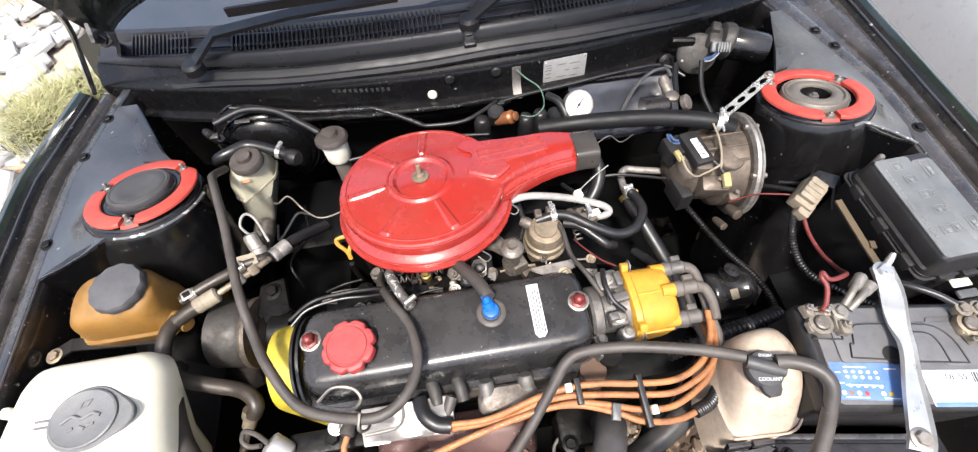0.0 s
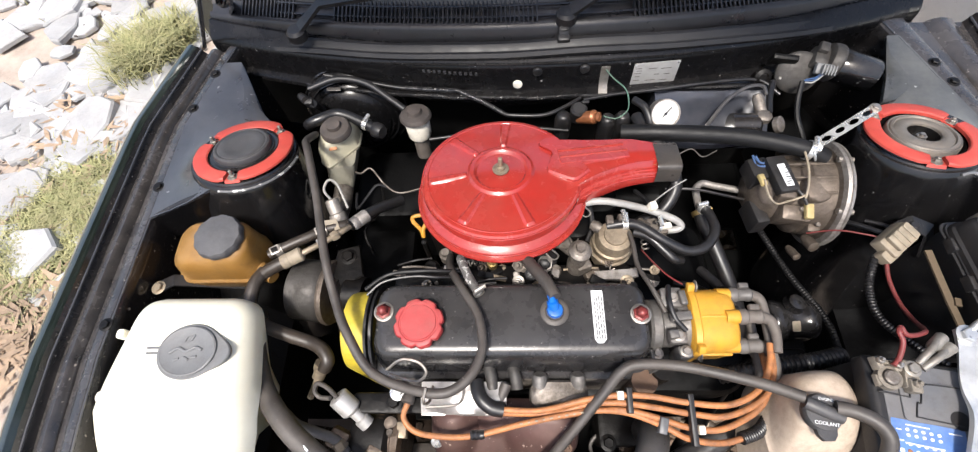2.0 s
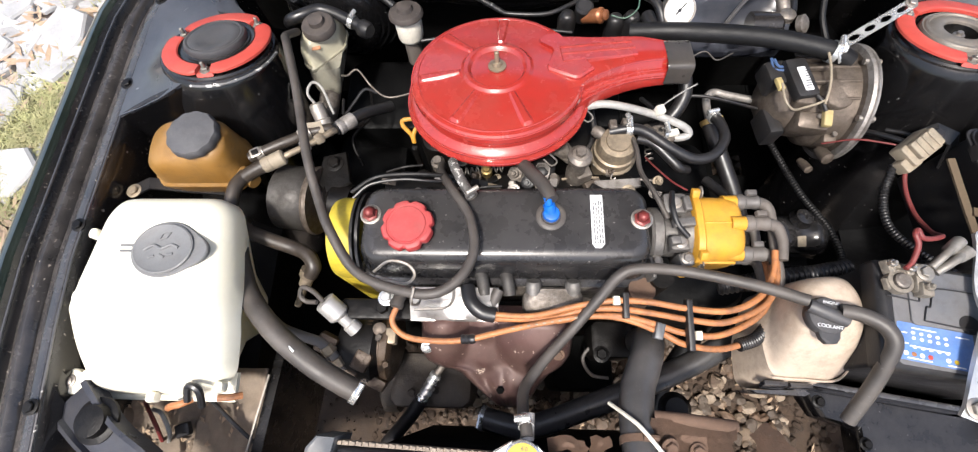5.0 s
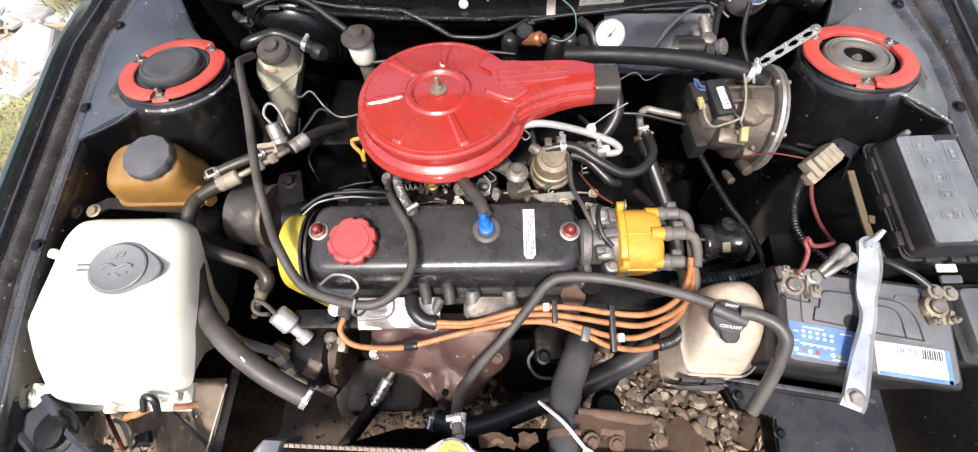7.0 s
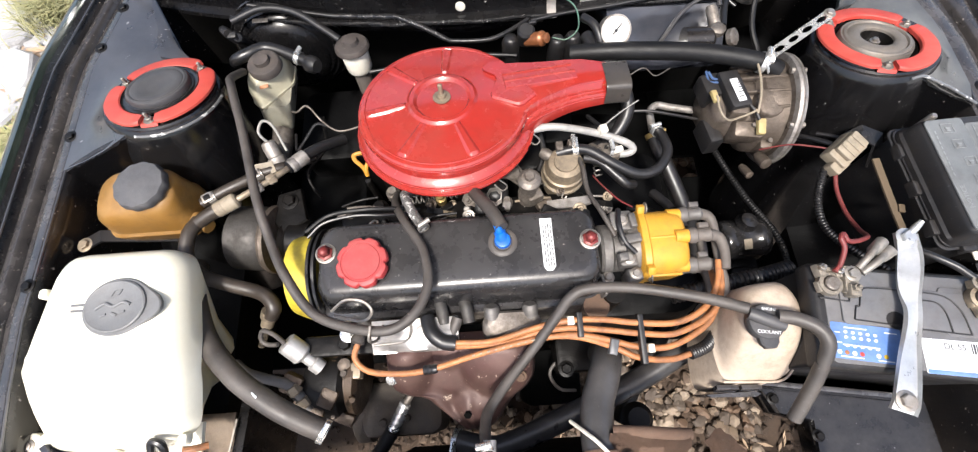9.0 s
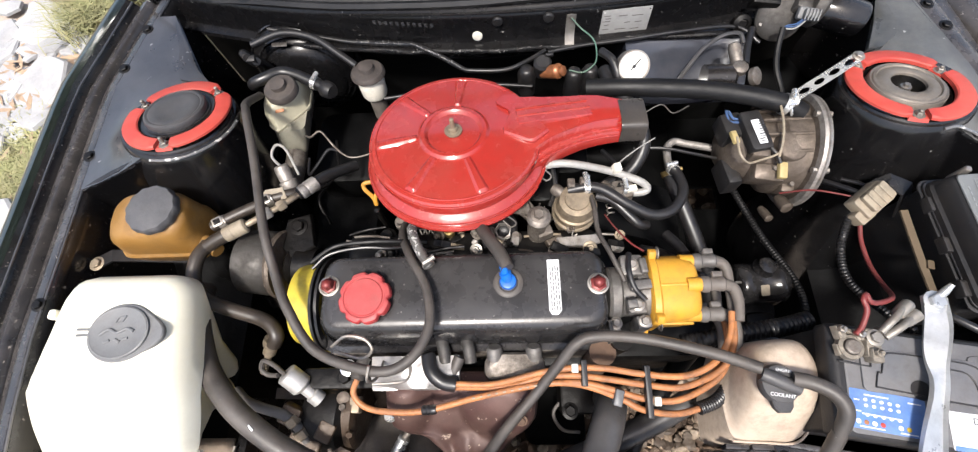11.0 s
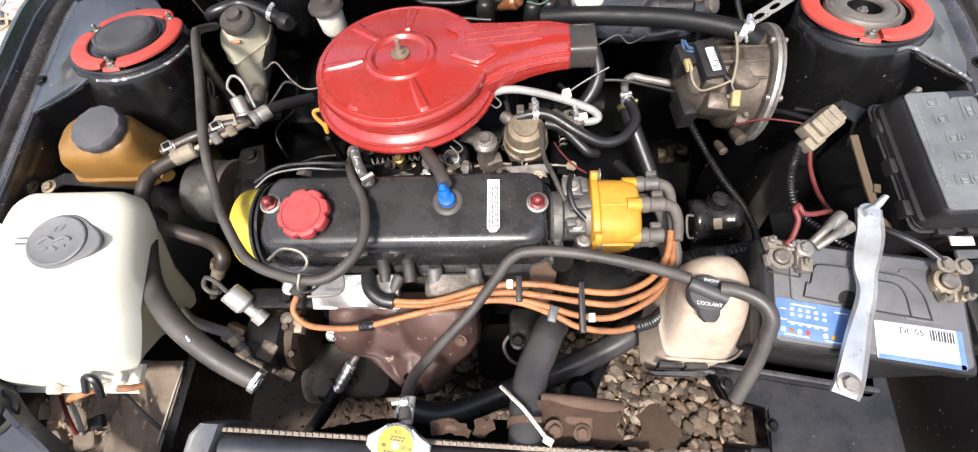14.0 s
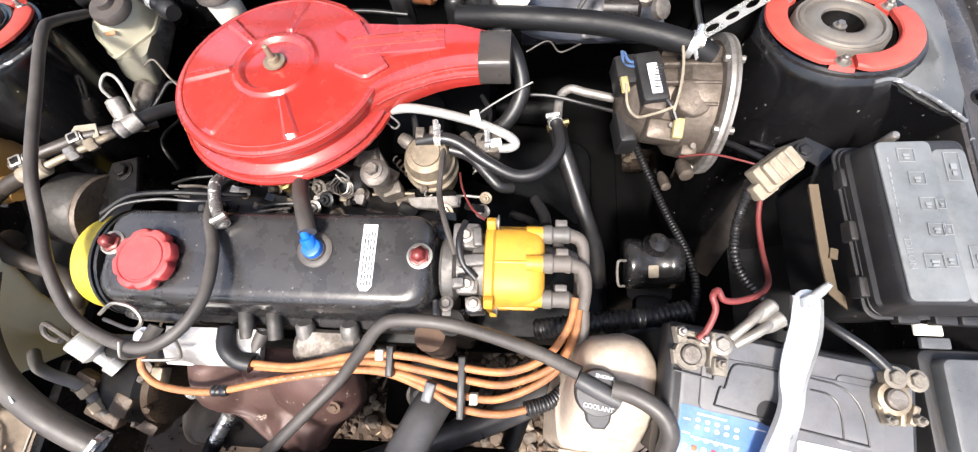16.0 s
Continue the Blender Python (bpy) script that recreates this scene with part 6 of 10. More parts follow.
for x, y, z, r_, n_, d in ((-0.030, -0.176, 0.640, 0.012, 6, (0, -0.2, 1)), (-0.175, -0.165, 0.640, 0.006, 9, (1, 0.1, 0)), (0.030, -0.130, 0.655, 0.005, 9, (0.7, -0.7, 0.1)), (0.150, -0.150, 0.650, 0.006, 7, (0, 1, 0))):
    bm = mesh()
    u, v, w = axes_for(d)
    tube(bm, [Vector((x, y, z)) + u * r_ * math.cos(q * 0.9) + v * r_ * math.sin(q * 0.9) + w * q * 0.0042 / 7 * 2.2 for q in range(7 * n_)], 0.0013, 6, 1)
    part("coil_spring", bm, steel, carb)
# random small parts, made up to fill this space with clutter and glints
spots_ = random.Random(17)
for q in range(46):
    x, y = spots_.uniform(-0.29, 0.17), spots_.uniform(-0.220, -0.172)
    z = 0.655 + spots_.uniform(-0.02, 0.018)
    m = (dirty_alu, steel, grimy_black, tan_metal, rubber, aluminium, brown_alloy)[q % 7]
    bm = mesh()
    kind = q % 5
    if kind == 0:
        bolt(bm, (x, y, z), spots_.uniform(0.005, 0.008), 0.007, direction=(spots_.uniform(-0.4, 0.4), -0.5, 1), stud=0.005)
        part("linkage_bolt", bm, m, carb)
    elif kind == 1:
        a = spots_.uniform(-0.5, 0.5)
        tube(bm, [(x - 0.03, y + 0.012 * a, z), (x, y, z + 0.006), (x + 0.03, y - 0.012 * a, z + 0.002)], 0.0024, 8)
        part("link_rod", bm, m, carb)
    elif kind == 2:
        block(bm, (x, y, z), (spots_.uniform(0.012, 0.03), spots_.uniform(0.008, 0.018), spots_.uniform(0.006, 0.02)), (10, 8, spots_.uniform(-30, 30)), 0.002)
        part("lug", bm, m, carb)
    elif kind == 3:
        lathe(bm, (x, y, z - 0.01), [(0.008, 0), (0.009, 0.006), (0.006, 0.008), (0.006, 0.018), (0.004, 0.020)], (spots_.uniform(-0.5, 0.5), -0.4, 1), 12)
        part("union", bm, m, carb)
    else:
        strip(bm, [(x - 0.014, y, z), (x, y - 0.004, z + 0.003), (x + 0.012, y - 0.003, z - 0.006)], 0.010, 0.0018)
        part("lever", bm, m, carb)
dia = thing("vacuum_diaphragm", "tan metal vacuum diaphragm canister with a domed top", "canister", (0.09, -0.15, 0.64))
bm = mesh()
lathe(bm, (0.088, -0.145, 0.642), [(r * 0.88, h) for r, h in ((0.034, -0.02), (0.036, 0.012), (0.0415, 0.015), (0.042, 0.021), (0.038, 0.024), (0.0375, 0.036), (0.0395, 0.038), (0.0395, 0.042), (0.036, 0.044), (0.035, 0.056), (0.031, 0.063), (0.022, 0.065), (0.021, 0.068), (0.008, 0.0685))], n=40)
part("canister", bm, tan_metal, dia)
bm = mesh()
block(bm, (0.080, -0.120, 0.712), (0.012, 0.016, 0.014))
block(bm, (0.097, -0.118, 0.714), (0.008, 0.012, 0.018))
lathe(bm, (0.066, -0.130, 0.700), [(0.009, 0), (0.010, 0.010), (0.008, 0.018)], (-0.7, 0.5, 0), 16)
part("nipple", bm, dirty_alu, dia)
bm = mesh()
plate(bm, [(0.055, -0.190), (0.13, -0.185), (0.13, -0.20), (0.10, -0.208), (0.06, -0.205)], 0.655, 0.660)
part("bracket", bm, aluminium, dia)

hose("breather_hose", [(-0.023, -0.272, 0.770), (-0.035, -0.245, 0.764), (-0.055, -0.210, 0.742), (-0.070, -0.175, 0.712), (-0.075, -0.15, 0.685)], 0.0098, dusty_rubber, "dusty black breather hose leading to the air cleaner")
braid = thing("braided_hose", "short grey braided hose with clamps beside the rocker cover", "hose", (-0.16, -0.22, 0.74))
bm = mesh()
tube(bm, [(-0.156, -0.178, 0.708), (-0.166, -0.190, 0.728), (-0.162, -0.208, 0.748), (-0.148, -0.238, 0.758), (-0.133, -0.262, 0.760)], 0.0068, 12, 7, 0.0004, 0.003)
part("rubber_tube", bm, material("worn_braid", (0.05, 0.05, 0.05), 0.45, dust=DUST, dust_amount=0.2, spots=(0.45, 0.44, 0.42), spot_amount=0.5, spot_scale=120, bump=0.5, bump_scale=300), braid)
for at, d in (((-0.155, -0.180, 0.712), (-0.5, -0.5, 0.7)), ((-0.134, -0.260, 0.760), (0.5, -0.8, 0.1))):
    bm = mesh()
    clamp(bm, at, d, 0.0076, 0.005)
    part("hose_clamp", bm, steel, braid)
hose("pale_vacuum_hose", [(0.020, -0.090, 0.712), (0.060, -0.090, 0.726), (0.100, -0.093, 0.722), (0.151, -0.100, 0.708), (0.190, -0.113, 0.700), (0.204, -0.121, 0.690), (0.195, -0.126, 0.685), (0.172, -0.125, 0.683)], 0.0062, white_hose, "thin pale grey vacuum hose")
hose("vacuum_hose", [(0.075, -0.128, 0.706), (0.105, -0.126, 0.712), (0.130, -0.131, 0.710), (0.169, -0.154, 0.700), (0.206, -0.168, 0.690), (0.238, -0.160, 0.688), (0.262, -0.128, 0.682), (0.262, -0.095, 0.676), (0.258, -0.078, 0.668)], 0.0085, rubber, "black vacuum hose sweeping behind the distributor", ends=(1, 8))
hose("vacuum_hose", [(0.118, -0.136, 0.700), (0.145, -0.144, 0.696), (0.170, -0.168, 0.690), (0.185, -0.181, 0.684), (0.200, -0.178, 0.672)], 0.0075, rubber, "short black vacuum hose with a cut end")
bm = mesh()
tube(bm, [(0.262, -0.070, 0.640), (0.264, -0.035, 0.635), (0.268, -0.014, 0.632), (0.282, -0.003, 0.632), (0.305, -0.008, 0.630), (0.360, -0.018, 0.625)], 0.0066, 14, 7)
single("heater_pipe", bm, aluminium, "dull grey bent metal water pipe", "pipe")
hose("heater_hose_down", [(0.262, -0.070, 0.640), (0.270, -0.100, 0.632), (0.284, -0.135, 0.618), (0.305, -0.190, 0.595), (0.325, -0.235, 0.56), (0.335, -0.28, 0.52)], 0.013, rubber, "black water hose running down behind the distributor", ends=(0,), clamp_mat=brass)
hose("snout_hose", [(0.155, 0.105, 0.705), (0.163, 0.065, 0.710), (0.185, 0.030, 0.712), (0.204, -0.005, 0.700), (0.210, -0.040, 0.682), (0.190, -0.072, 0.66), (0.158, -0.085, 0.64), (0.135, -0.09, 0.62)], 0.0115, rubber, "black hose curving down under the snout")
hose("heater_hose", [(0.120, 0.060, 0.715), (0.180, 0.048, 0.728), (0.240, 0.040, 0.732), (0.310, 0.030, 0.734), (0.375, 0.014, 0.735), (0.425, -0.003, 0.733), (0.452, -0.014, 0.724)], 0.0150, matt_hose, "thick black hose running across the bulkhead", ends=(5,), n=18)
dip = thing("dipstick", "yellow looped dipstick handle", "dipstick", (-0.245, -0.12, 0.68))
bm = mesh()
tube(bm, [(-0.242, -0.128, 0.680), (-0.245, -0.120, 0.690), (-0.258, -0.108, 0.698), (-0.258, -0.099, 0.700), (-0.238, -0.097, 0.700), (-0.234, -0.106, 0.698), (-0.241, -0.120, 0.690), (-0.241, -0.130, 0.680)], 0.0036, 8)
part("loop", bm, material("orange_yellow_plastic", (0.55, 0.25, 0.01), 0.4, dust=DUST, dust_amount=0.3), dip)
bm = mesh()
tube(bm, [(-0.240, -0.138, 0.680), (-0.240, -0.140, 0.665), (-0.240, -0.140, 0.55)], 0.0055, 8)
part("tube", bm, grimy_black, dip)
for at in ((0.10, -0.120, 0.713), (0.165, -0.123, 0.693)):
    bm = mesh()
    clamp(bm, at, (1, 0.1, -0.2), 0.0085, 0.006)
    single("spring_clip", bm, zinc, "bright spring clip on a vacuum hose", "clip", "spring clips")
for a in (18, 28, -22):
    bm = mesh()
    q = radians(a - 35)
    c = Vector((-0.103 + 0.143 * math.cos(q), -0.053 + 0.143 * math.sin(q), 0.718))
    tube(bm, [c + Vector((-0.004, 0, 0.012)), c + Vector((0.006, -0.004, 0.004)), c + Vector((0.016, -0.010, -0.006)), c + Vector((0.008, -0.014, -0.012)), c + Vector((-0.004, -0.004, -0.010))], 0.0014, 6)
    single("lid_clip", bm, steel, "thin wire clip on the air cleaner's rim", "clip", "air cleaner clips")
# loose wires round the carburettor
for name, pts, r, m, label in (
        ("earth_wire", [(0.132, -0.165, 0.690), (0.140, -0.195, 0.712), (0.155, -0.225, 0.728), (0.172, -0.242, 0.735)], 0.0014, red_wire, "thin red wire to the distributor"),
        ("flat_lead", [(0.110, -0.133, 0.700), (0.112, -0.165, 0.716), (0.113, -0.205, 0.722), (0.125, -0.245, 0.735), (0.140, -0.285, 0.735)], 0.0038, dusty_rubber, "dusty black lead hanging over the diaphragm"),
        ("coil_lead", [(-0.315, -0.245, 0.735), (-0.28, -0.222, 0.738), (-0.23, -0.215, 0.735), (-0.19, -0.212, 0.725), (-0.15, -0.205, 0.70)], 0.0035, matt_hose, "black lead along the back of the rocker cover"),
        ("coil_lead", [(-0.31, -0.255, 0.738), (-0.285, -0.235, 0.742), (-0.24, -0.225, 0.738), (-0.20, -0.224, 0.73), (-0.165, -0.215, 0.71)], 0.0024, rubber, "dusty thin lead along the back of the rocker cover"),
        ("vacuum_line", [(0.215, 0.02, 0.69), (0.245, 0.03, 0.70), (0.262, 0.012, 0.70), (0.290, 0.025, 0.70)], 0.0012, dusty_rubber, "thin pale wire near the heater hose"),
        ("thin_pipe", [(0.20, -0.03, 0.66), (0.25, -0.035, 0.665), (0.30, -0.045, 0.66), (0.34, -0.05, 0.65)], 0.0028, rubber, "thin black vacuum pipe"),
        ("black_lead", [(0.160, -0.118, 0.69), (0.165, -0.06, 0.66), (0.150, -0.02, 0.64)], 0.004, rubber, "black lead beside the snout"),
        ("black_lead", [(0.055, -0.06, 0.67), (0.060, -0.10, 0.66), (0.05, -0.13, 0.65)], 0.005, rubber, "black lead under the snout"),
        ("brake_pipe", [(-0.395, 0.028, 0.655), (-0.375, 0.012, 0.675), (-0.355, 0.018, 0.682), (-0.33, -0.008, 0.668), (-0.30, -0.025, 0.66), (-0.25, -0.01, 0.655)], 0.0018, dirty_alu, "thin dull brake pipe"),
        ("brake_pipe", [(-0.40, 0.0, 0.62), (-0.39, -0.04, 0.63), (-0.37, -0.02, 0.64), (-0.35, 0.0, 0.65), (-0.33, 0.0, 0.64)], 0.0028, rubber, "thin dark brake pipe"),
        ("brake_pipe", [(-0.36, 0.05, 0.60), (-0.35, -0.02, 0.60), (-0.375, -0.08, 0.61), (-0.36, -0.12, 0.58)], 0.003, grimy_black, "grimy brake pipe curving down"),
        ("white_connector_lead", [(0.150, -0.095, 0.712), (0.168, -0.075, 0.705), (0.20, -0.05, 0.70), (0.225, -0.035, 0.70)], 0.0012, white_hose, "thin pale lead with a white plug")):
    bm = mesh()
    tube(bm, pts, r, 8)
    single(name, bm, m, label, "wire" if "pipe" not in name else "pipe")
bm = mesh()
block(bm, (0.152, -0.098, 0.716), (0.012, 0.014, 0.026), (10, 0, 15))
block(bm, (0.178, -0.123, 0.694), (0.016, 0.010, 0.012), (0, 0, 10))
single("white_plug", bm, white_plastic, "small white plastic plug beside the pale hose", "plug")
bm = mesh()
rbox(bm, 0.165, -0.120, 0.66, 0.690, 0.035, 0.030, 0.006, 0.003)
lathe(bm, (0.135, -0.112, 0.69), [(0.008, 0), (0.008, 0.02)], (0.3, -0.5, 0.3), 12)
single("vacuum_switch", bm, dirty_alu, "dirty small vacuum switch block", "switch")

# ---- bulkhead fittings ----
gauge = thing("pressure_gauge", "small round white-faced pressure gauge", "gauge", (0.2, 0.1, 0.70))
G, gd = Vector((0.196, 0.082, 0.738)), Vector((0.06, -0.72, 0.72))
bm = mesh()
lathe(bm, G, [(0.019, -0.022), (0.0250, -0.020), (0.0262, 0.0), (0.0262, 0.005), (0.0240, 0.005), (0.0236, 0.002)], gd, 40)
part("case", bm, steel, gauge)
bm = mesh()
lathe(bm, G, [(0.0236, 0.0015), (0.0236, 0.0028)], gd, 40)
part("dial", bm, gauge_white, gauge)
gu, gv, gw = axes_for(gd)
for k in range(11):
    a = radians(-45 + 27 * k)
    bm = mesh()
    q = G + gw * 0.0030 + (gu * math.cos(a) + gv * math.sin(a)) * 0.0180
    block(bm, q, (0.004, 0.0012, 0.0004), e=0.0001)
    part("tick", bm, print_ink, gauge)
for k in range(33):
    a = radians(-45 + 8.44 * k)
    bm = mesh()
    q = G + gw * 0.0030 + (gu * math.cos(a) + gv * math.sin(a)) * 0.0215
    block(bm, (0, 0, 0), (0.0022, 0.0007, 0.0004), e=0.0001)
    moved(bm, Matrix((( *(gu * math.cos(a) + gv * math.sin(a)),), ( *(gv * math.cos(a) - gu * math.sin(a)),), (*gw,))).transposed().to_4x4())
    moved(bm, Matrix.Translation(q))
    part("tick", bm, print_ink, gauge)
bm = mesh()
strip(bm, [G + gw * 0.0036 - (gu + gv) * 0.006, G + gw * 0.0036 + (gu + gv) * 0.011], 0.0022, 0.0006, gw)
lathe(bm, G, [(0.003, 0.003), (0.003, 0.0045)], gd, 12)
part("needle", bm, rubber, gauge)
bm = mesh()
tube(bm, [(0.146, 0.120, 0.735), (0.162, 0.098, 0.738), (0.172, 0.072, 0.725), (0.180, 0.050, 0.690), (0.184, 0.04, 0.65)], 0.0072, 10)
single("gauge_hose", bm, rubber, "short black hose beside the gauge", "hose")
plate_thing = thing("maker_plate", "worn silver data plate riveted to the bulkhead", "plate", (0.203, 0.215, 0.70))
bm = mesh()
rbox(bm, 0, 0, 0, 0.0015, 0.088, 0.073, 0.002, 0.0005)
plate_at = pose(0.200, 0.2015, 0.709, 88, 0, 4)
moved(bm, plate_at)
part("sheet", bm, plate_alu, plate_thing)
for u, v in ((-0.040, 0.032), (0.040, 0.032), (-0.040, -0.032), (0.040, -0.032)):
    bm = mesh()
    lathe(bm, (0, 0, 0.0012), [(0.0022, 0), (0.0018, 0.0012), (0.0008, 0.0016)], (0, 0, 1), 10)
    moved(bm, plate_at @ pose(u, v, 0))
    part("rivet", bm, zinc, plate_thing)
PRINT = [(-0.034, 0.024, 0.012), (-0.032, 0.018, 0.010), (-0.034, 0.012, 0.014), (-0.033, 0.004, 0.009), (-0.034, -0.006, 0.012), (-0.006, 0.022, 0.016), (0.020, 0.020, 0.020), (0.004, 0.006, 0.010), (0.024, 0.005, 0.012), (-0.006, -0.008, 0.020), (0.020, -0.010, 0.016), (-0.010, -0.027, 0.026), (0.018, -0.027, 0.024)]
for u, v, w in PRINT:
    bm = mesh()
    block(bm, (0, 0, 0), (w, 0.0016, 0.0005), e=0.0001)
    moved(bm, plate_at @ pose(u, v, 0.0017))
    part("print_bar", bm, grey_rubber, plate_thing)
bm = mesh()
strip(bm, [(0.101, 0.1945, 0.746), (0.101, 0.1930, 0.715), (0.101, 0.1900, 0.700), (0.101, 0.172, 0.684)], 0.017, 0.002, (0, -1, 0.2))
lathe(bm, (0.101, 0.1945, 0.742), [(0.006, 0), (0.006, 0.004)], (0, -1, 0), 12)
single("earth_strap_bracket", bm, steel, "small bright bracket screwed to the bulkhead", "bracket")
bm = mesh()
tube(bm, [(0.101, 0.190, 0.742), (0.118, 0.182, 0.726), (0.140, 0.170, 0.712), (0.146, 0.150, 0.705), (0.142, 0.125, 0.70), (0.12, 0.110, 0.695), (0.095, 0.112, 0.70)], 0.0014, 8)
single("green_wire", bm, material("green_wire", (0.05, 0.16, 0.12), 0.5, dust=DUST, dust_amount=0.5), "thin faded green wire", "wire")
sw = thing("oil_pressure_sender", "brown and black sender with a lead behind the air cleaner", "sensor", (0.06, 0.11, 0.68))
bm = mesh()
lathe(bm, (0.070, 0.106, 0.706), [(0.011, -0.03), (0.013, 0.0), (0.012, 0.004), (0.014, 0.006), (0.012, 0.010), (0.009, 0.012), (0.009, 0.018), (0.005, 0.020)], (0.6, -0.4, 0.5), 10)
part("sender_body", bm, copper, sw)
bm = mesh()
lathe(bm, (0.048, 0.130, 0.680), [(0.016, 0), (0.016, 0.03), (0.012, 0.034)], (0, -0.2, 1), 20)
block(bm, (0.060, 0.135, 0.715), (0.014, 0.006, 0.016), (30, 0, 0))
part("sender_base", bm, black_plastic, sw)
for x, y in ((0.105, 0.115), (0.135, 0.120), (0.020, 0.125)):
    bm = mesh()
    lathe(bm, (x, y, 0.63), [(0.016, 0), (0.017, 0.05), (0.012, 0.062), (0.008, 0.065)], n=20)
    single("rubber_boot", bm, rubber, "black rubber boot at the bulkhead", "boot", "bulkhead boots")
loom = thing("bulkhead_loom", "black wiring loom with pale tape along the bulkhead", "wiring", (-0.1, 0.17, 0.69))
for pts, r, m in (([(-0.47, 0.232, 0.715), (-0.40, 0.222, 0.706), (-0.315, 0.206, 0.6985), (-0.25, 0.198, 0.698), (-0.193, 0.193, 0.697), (-0.145, 0.168, 0.693), (-0.100, 0.138, 0.689), (-0.080, 0.131, 0.689), (-0.020, 0.129, 0.689), (0.02, 0.145, 0.690), (0.056, 0.168, 0.690)], 0.0042, rubber),
                  ([(-0.50, 0.20, 0.71), (-0.44, 0.215, 0.72), (-0.38, 0.205, 0.715), (-0.33, 0.175, 0.70), (-0.30, 0.155, 0.69)], 0.007, rubber),
                  ([(-0.25, 0.10, 0.66), (-0.15, 0.108, 0.665), (-0.05, 0.112, 0.67), (0.03, 0.108, 0.665)], 0.0035, rubber),
                  ([(0.06, 0.155, 0.70), (0.12, 0.166, 0.70), (0.2, 0.172, 0.702), (0.3, 0.182, 0.705), (0.40, 0.19, 0.70), (0.44, 0.16, 0.69)], 0.0038, rubber),
                  ([(0.415, 0.165, 0.72), (0.40, 0.130, 0.72), (0.385, 0.085, 0.725)], 0.006, rubber)):
    bm = mesh()
    tube(bm, pts, r, 10)
    part("loom_branch", bm, m, loom)
specked_tape = material("pale_specked_wrap", (0.014, 0.014, 0.015), 0.3, spots=(0.50, 0.49, 0.47), spot_amount=0.30, spot_scale=260, bump=0.5)
for pts in ([(-0.300, 0.204, 0.6985), (-0.25, 0.198, 0.698), (-0.193, 0.193, 0.697)], [(-0.185, 0.189, 0.6965), (-0.145, 0.168, 0.693), (-0.100, 0.138, 0.689)]):
    bm = mesh()
    tube(bm, pts, 0.0047, 10, 6, 0.0004, 0.004)
    part("tape", bm, specked_tape, loom, "tape with pale specks")
hose("servo_hose", [(-0.50, 0.13, 0.68), (-0.485, 0.118, 0.70), (-0.462, 0.125, 0.705), (-0.43, 0.14, 0.70), (-0.375, 0.12, 0.69), (-0.350, 0.105, 0.685)], 0.011, rubber, "black vacuum hose to the brake servo", ends=(4,))
bm = mesh()
lathe(bm, (-0.352, 0.108, 0.684), [(0.012, -0.012), (0.016, -0.006), (0.016, 0.006), (0.012, 0.014)], (0.8, -0.5, 0.1), 16)
single("check_valve", bm, black_plastic, "black plastic check valve on the servo hose", "valve")
bm = mesh()
for a, b in (((-0.508, 0.20, 0.66), (-0.496, 0.16, 0.72)), ((-0.492, 0.20, 0.64), (-0.484, 0.16, 0.71))):
    tube(bm, [a, ((a[0] + b[0]) / 2 - 0.01, (a[1] + b[1]) / 2, (a[2] + b[2]) / 2 + 0.02), b], 0.008, 8)
block(bm, (-0.492, 0.165, 0.705), (0.018, 0.012, 0.03), (20, 0, 0))
single("loom_plug", bm, black_plastic, "black loom plugs beside the strut tower", "plug")
tan = thing("fuel_filter", "tan metal fuel valve with brass nuts behind the thick hose", "valve", (0.37, 0.06, 0.70))
bm = mesh()
lathe(bm, (0.318, 0.072, 0.712), [(0.022, 0), (0.022, 0.045), (0.018, 0.05)], (1, -0.05, 0), 24)
part("drum", bm, satin_black, tan)
for at, d, r, h in (((0.375, 0.092, 0.720), (-0.25, 0.6, 0.5), 0.010, 0.035), ((0.388, 0.058, 0.726), (0.5, -0.3, 0.6), 0.015, 0.012), ((0.372, 0.075, 0.722), (0, 0, 1), 0.013, 0.014)):
    bm = mesh()
    lathe(bm, at, [(r * 0.8, 0), (r, 0.002), (r, h * 0.8), (r * 0.7, h)], d, 10)
    part("fitting", bm, dirty_alu, tan)
bm = mesh()
tube(bm, [(0.383, 0.118, 0.738), (0.378, 0.136, 0.742), (0.355, 0.142, 0.732), (0.325, 0.128, 0.718), (0.296, 0.098, 0.700), (0.275, 0.075, 0.680)], 0.0034, 8)
part("pipe", bm, hose_grey, tan)
bm = mesh()
loops = []
for i in range(13):
    x = 0.205 + 0.018 * i
    dip = math.sin(math.pi * min(1.0, i / 12)) ** 0.6
    loops.append([Vector((x, 0.200, 0.690)), Vector((x, 0.188, 0.6885)), Vector((x, 0.178, 0.686 - 0.004 * dip)), Vector((x, 0.166, 0.682 - 0.020 * dip)), Vector((x, 0.148, 0.676 - 0.036 * dip)), Vector((x, 0.122, 0.664 - 0.040 * dip)), Vector((x, 0.100, 0.644 - 0.030 * dip)), Vector((x, 0.096, 0.636 - 0.030 * dip)), Vector((x, 0.100, 0.60)), Vector((x, 0.26, 0.60))])
rings(bm, loops)
heater = thing("heater_box", "smooth pressed housing on the bulkhead, sky sheen painted blue-grey", "housing", (0.3, 0.15, 0.50))
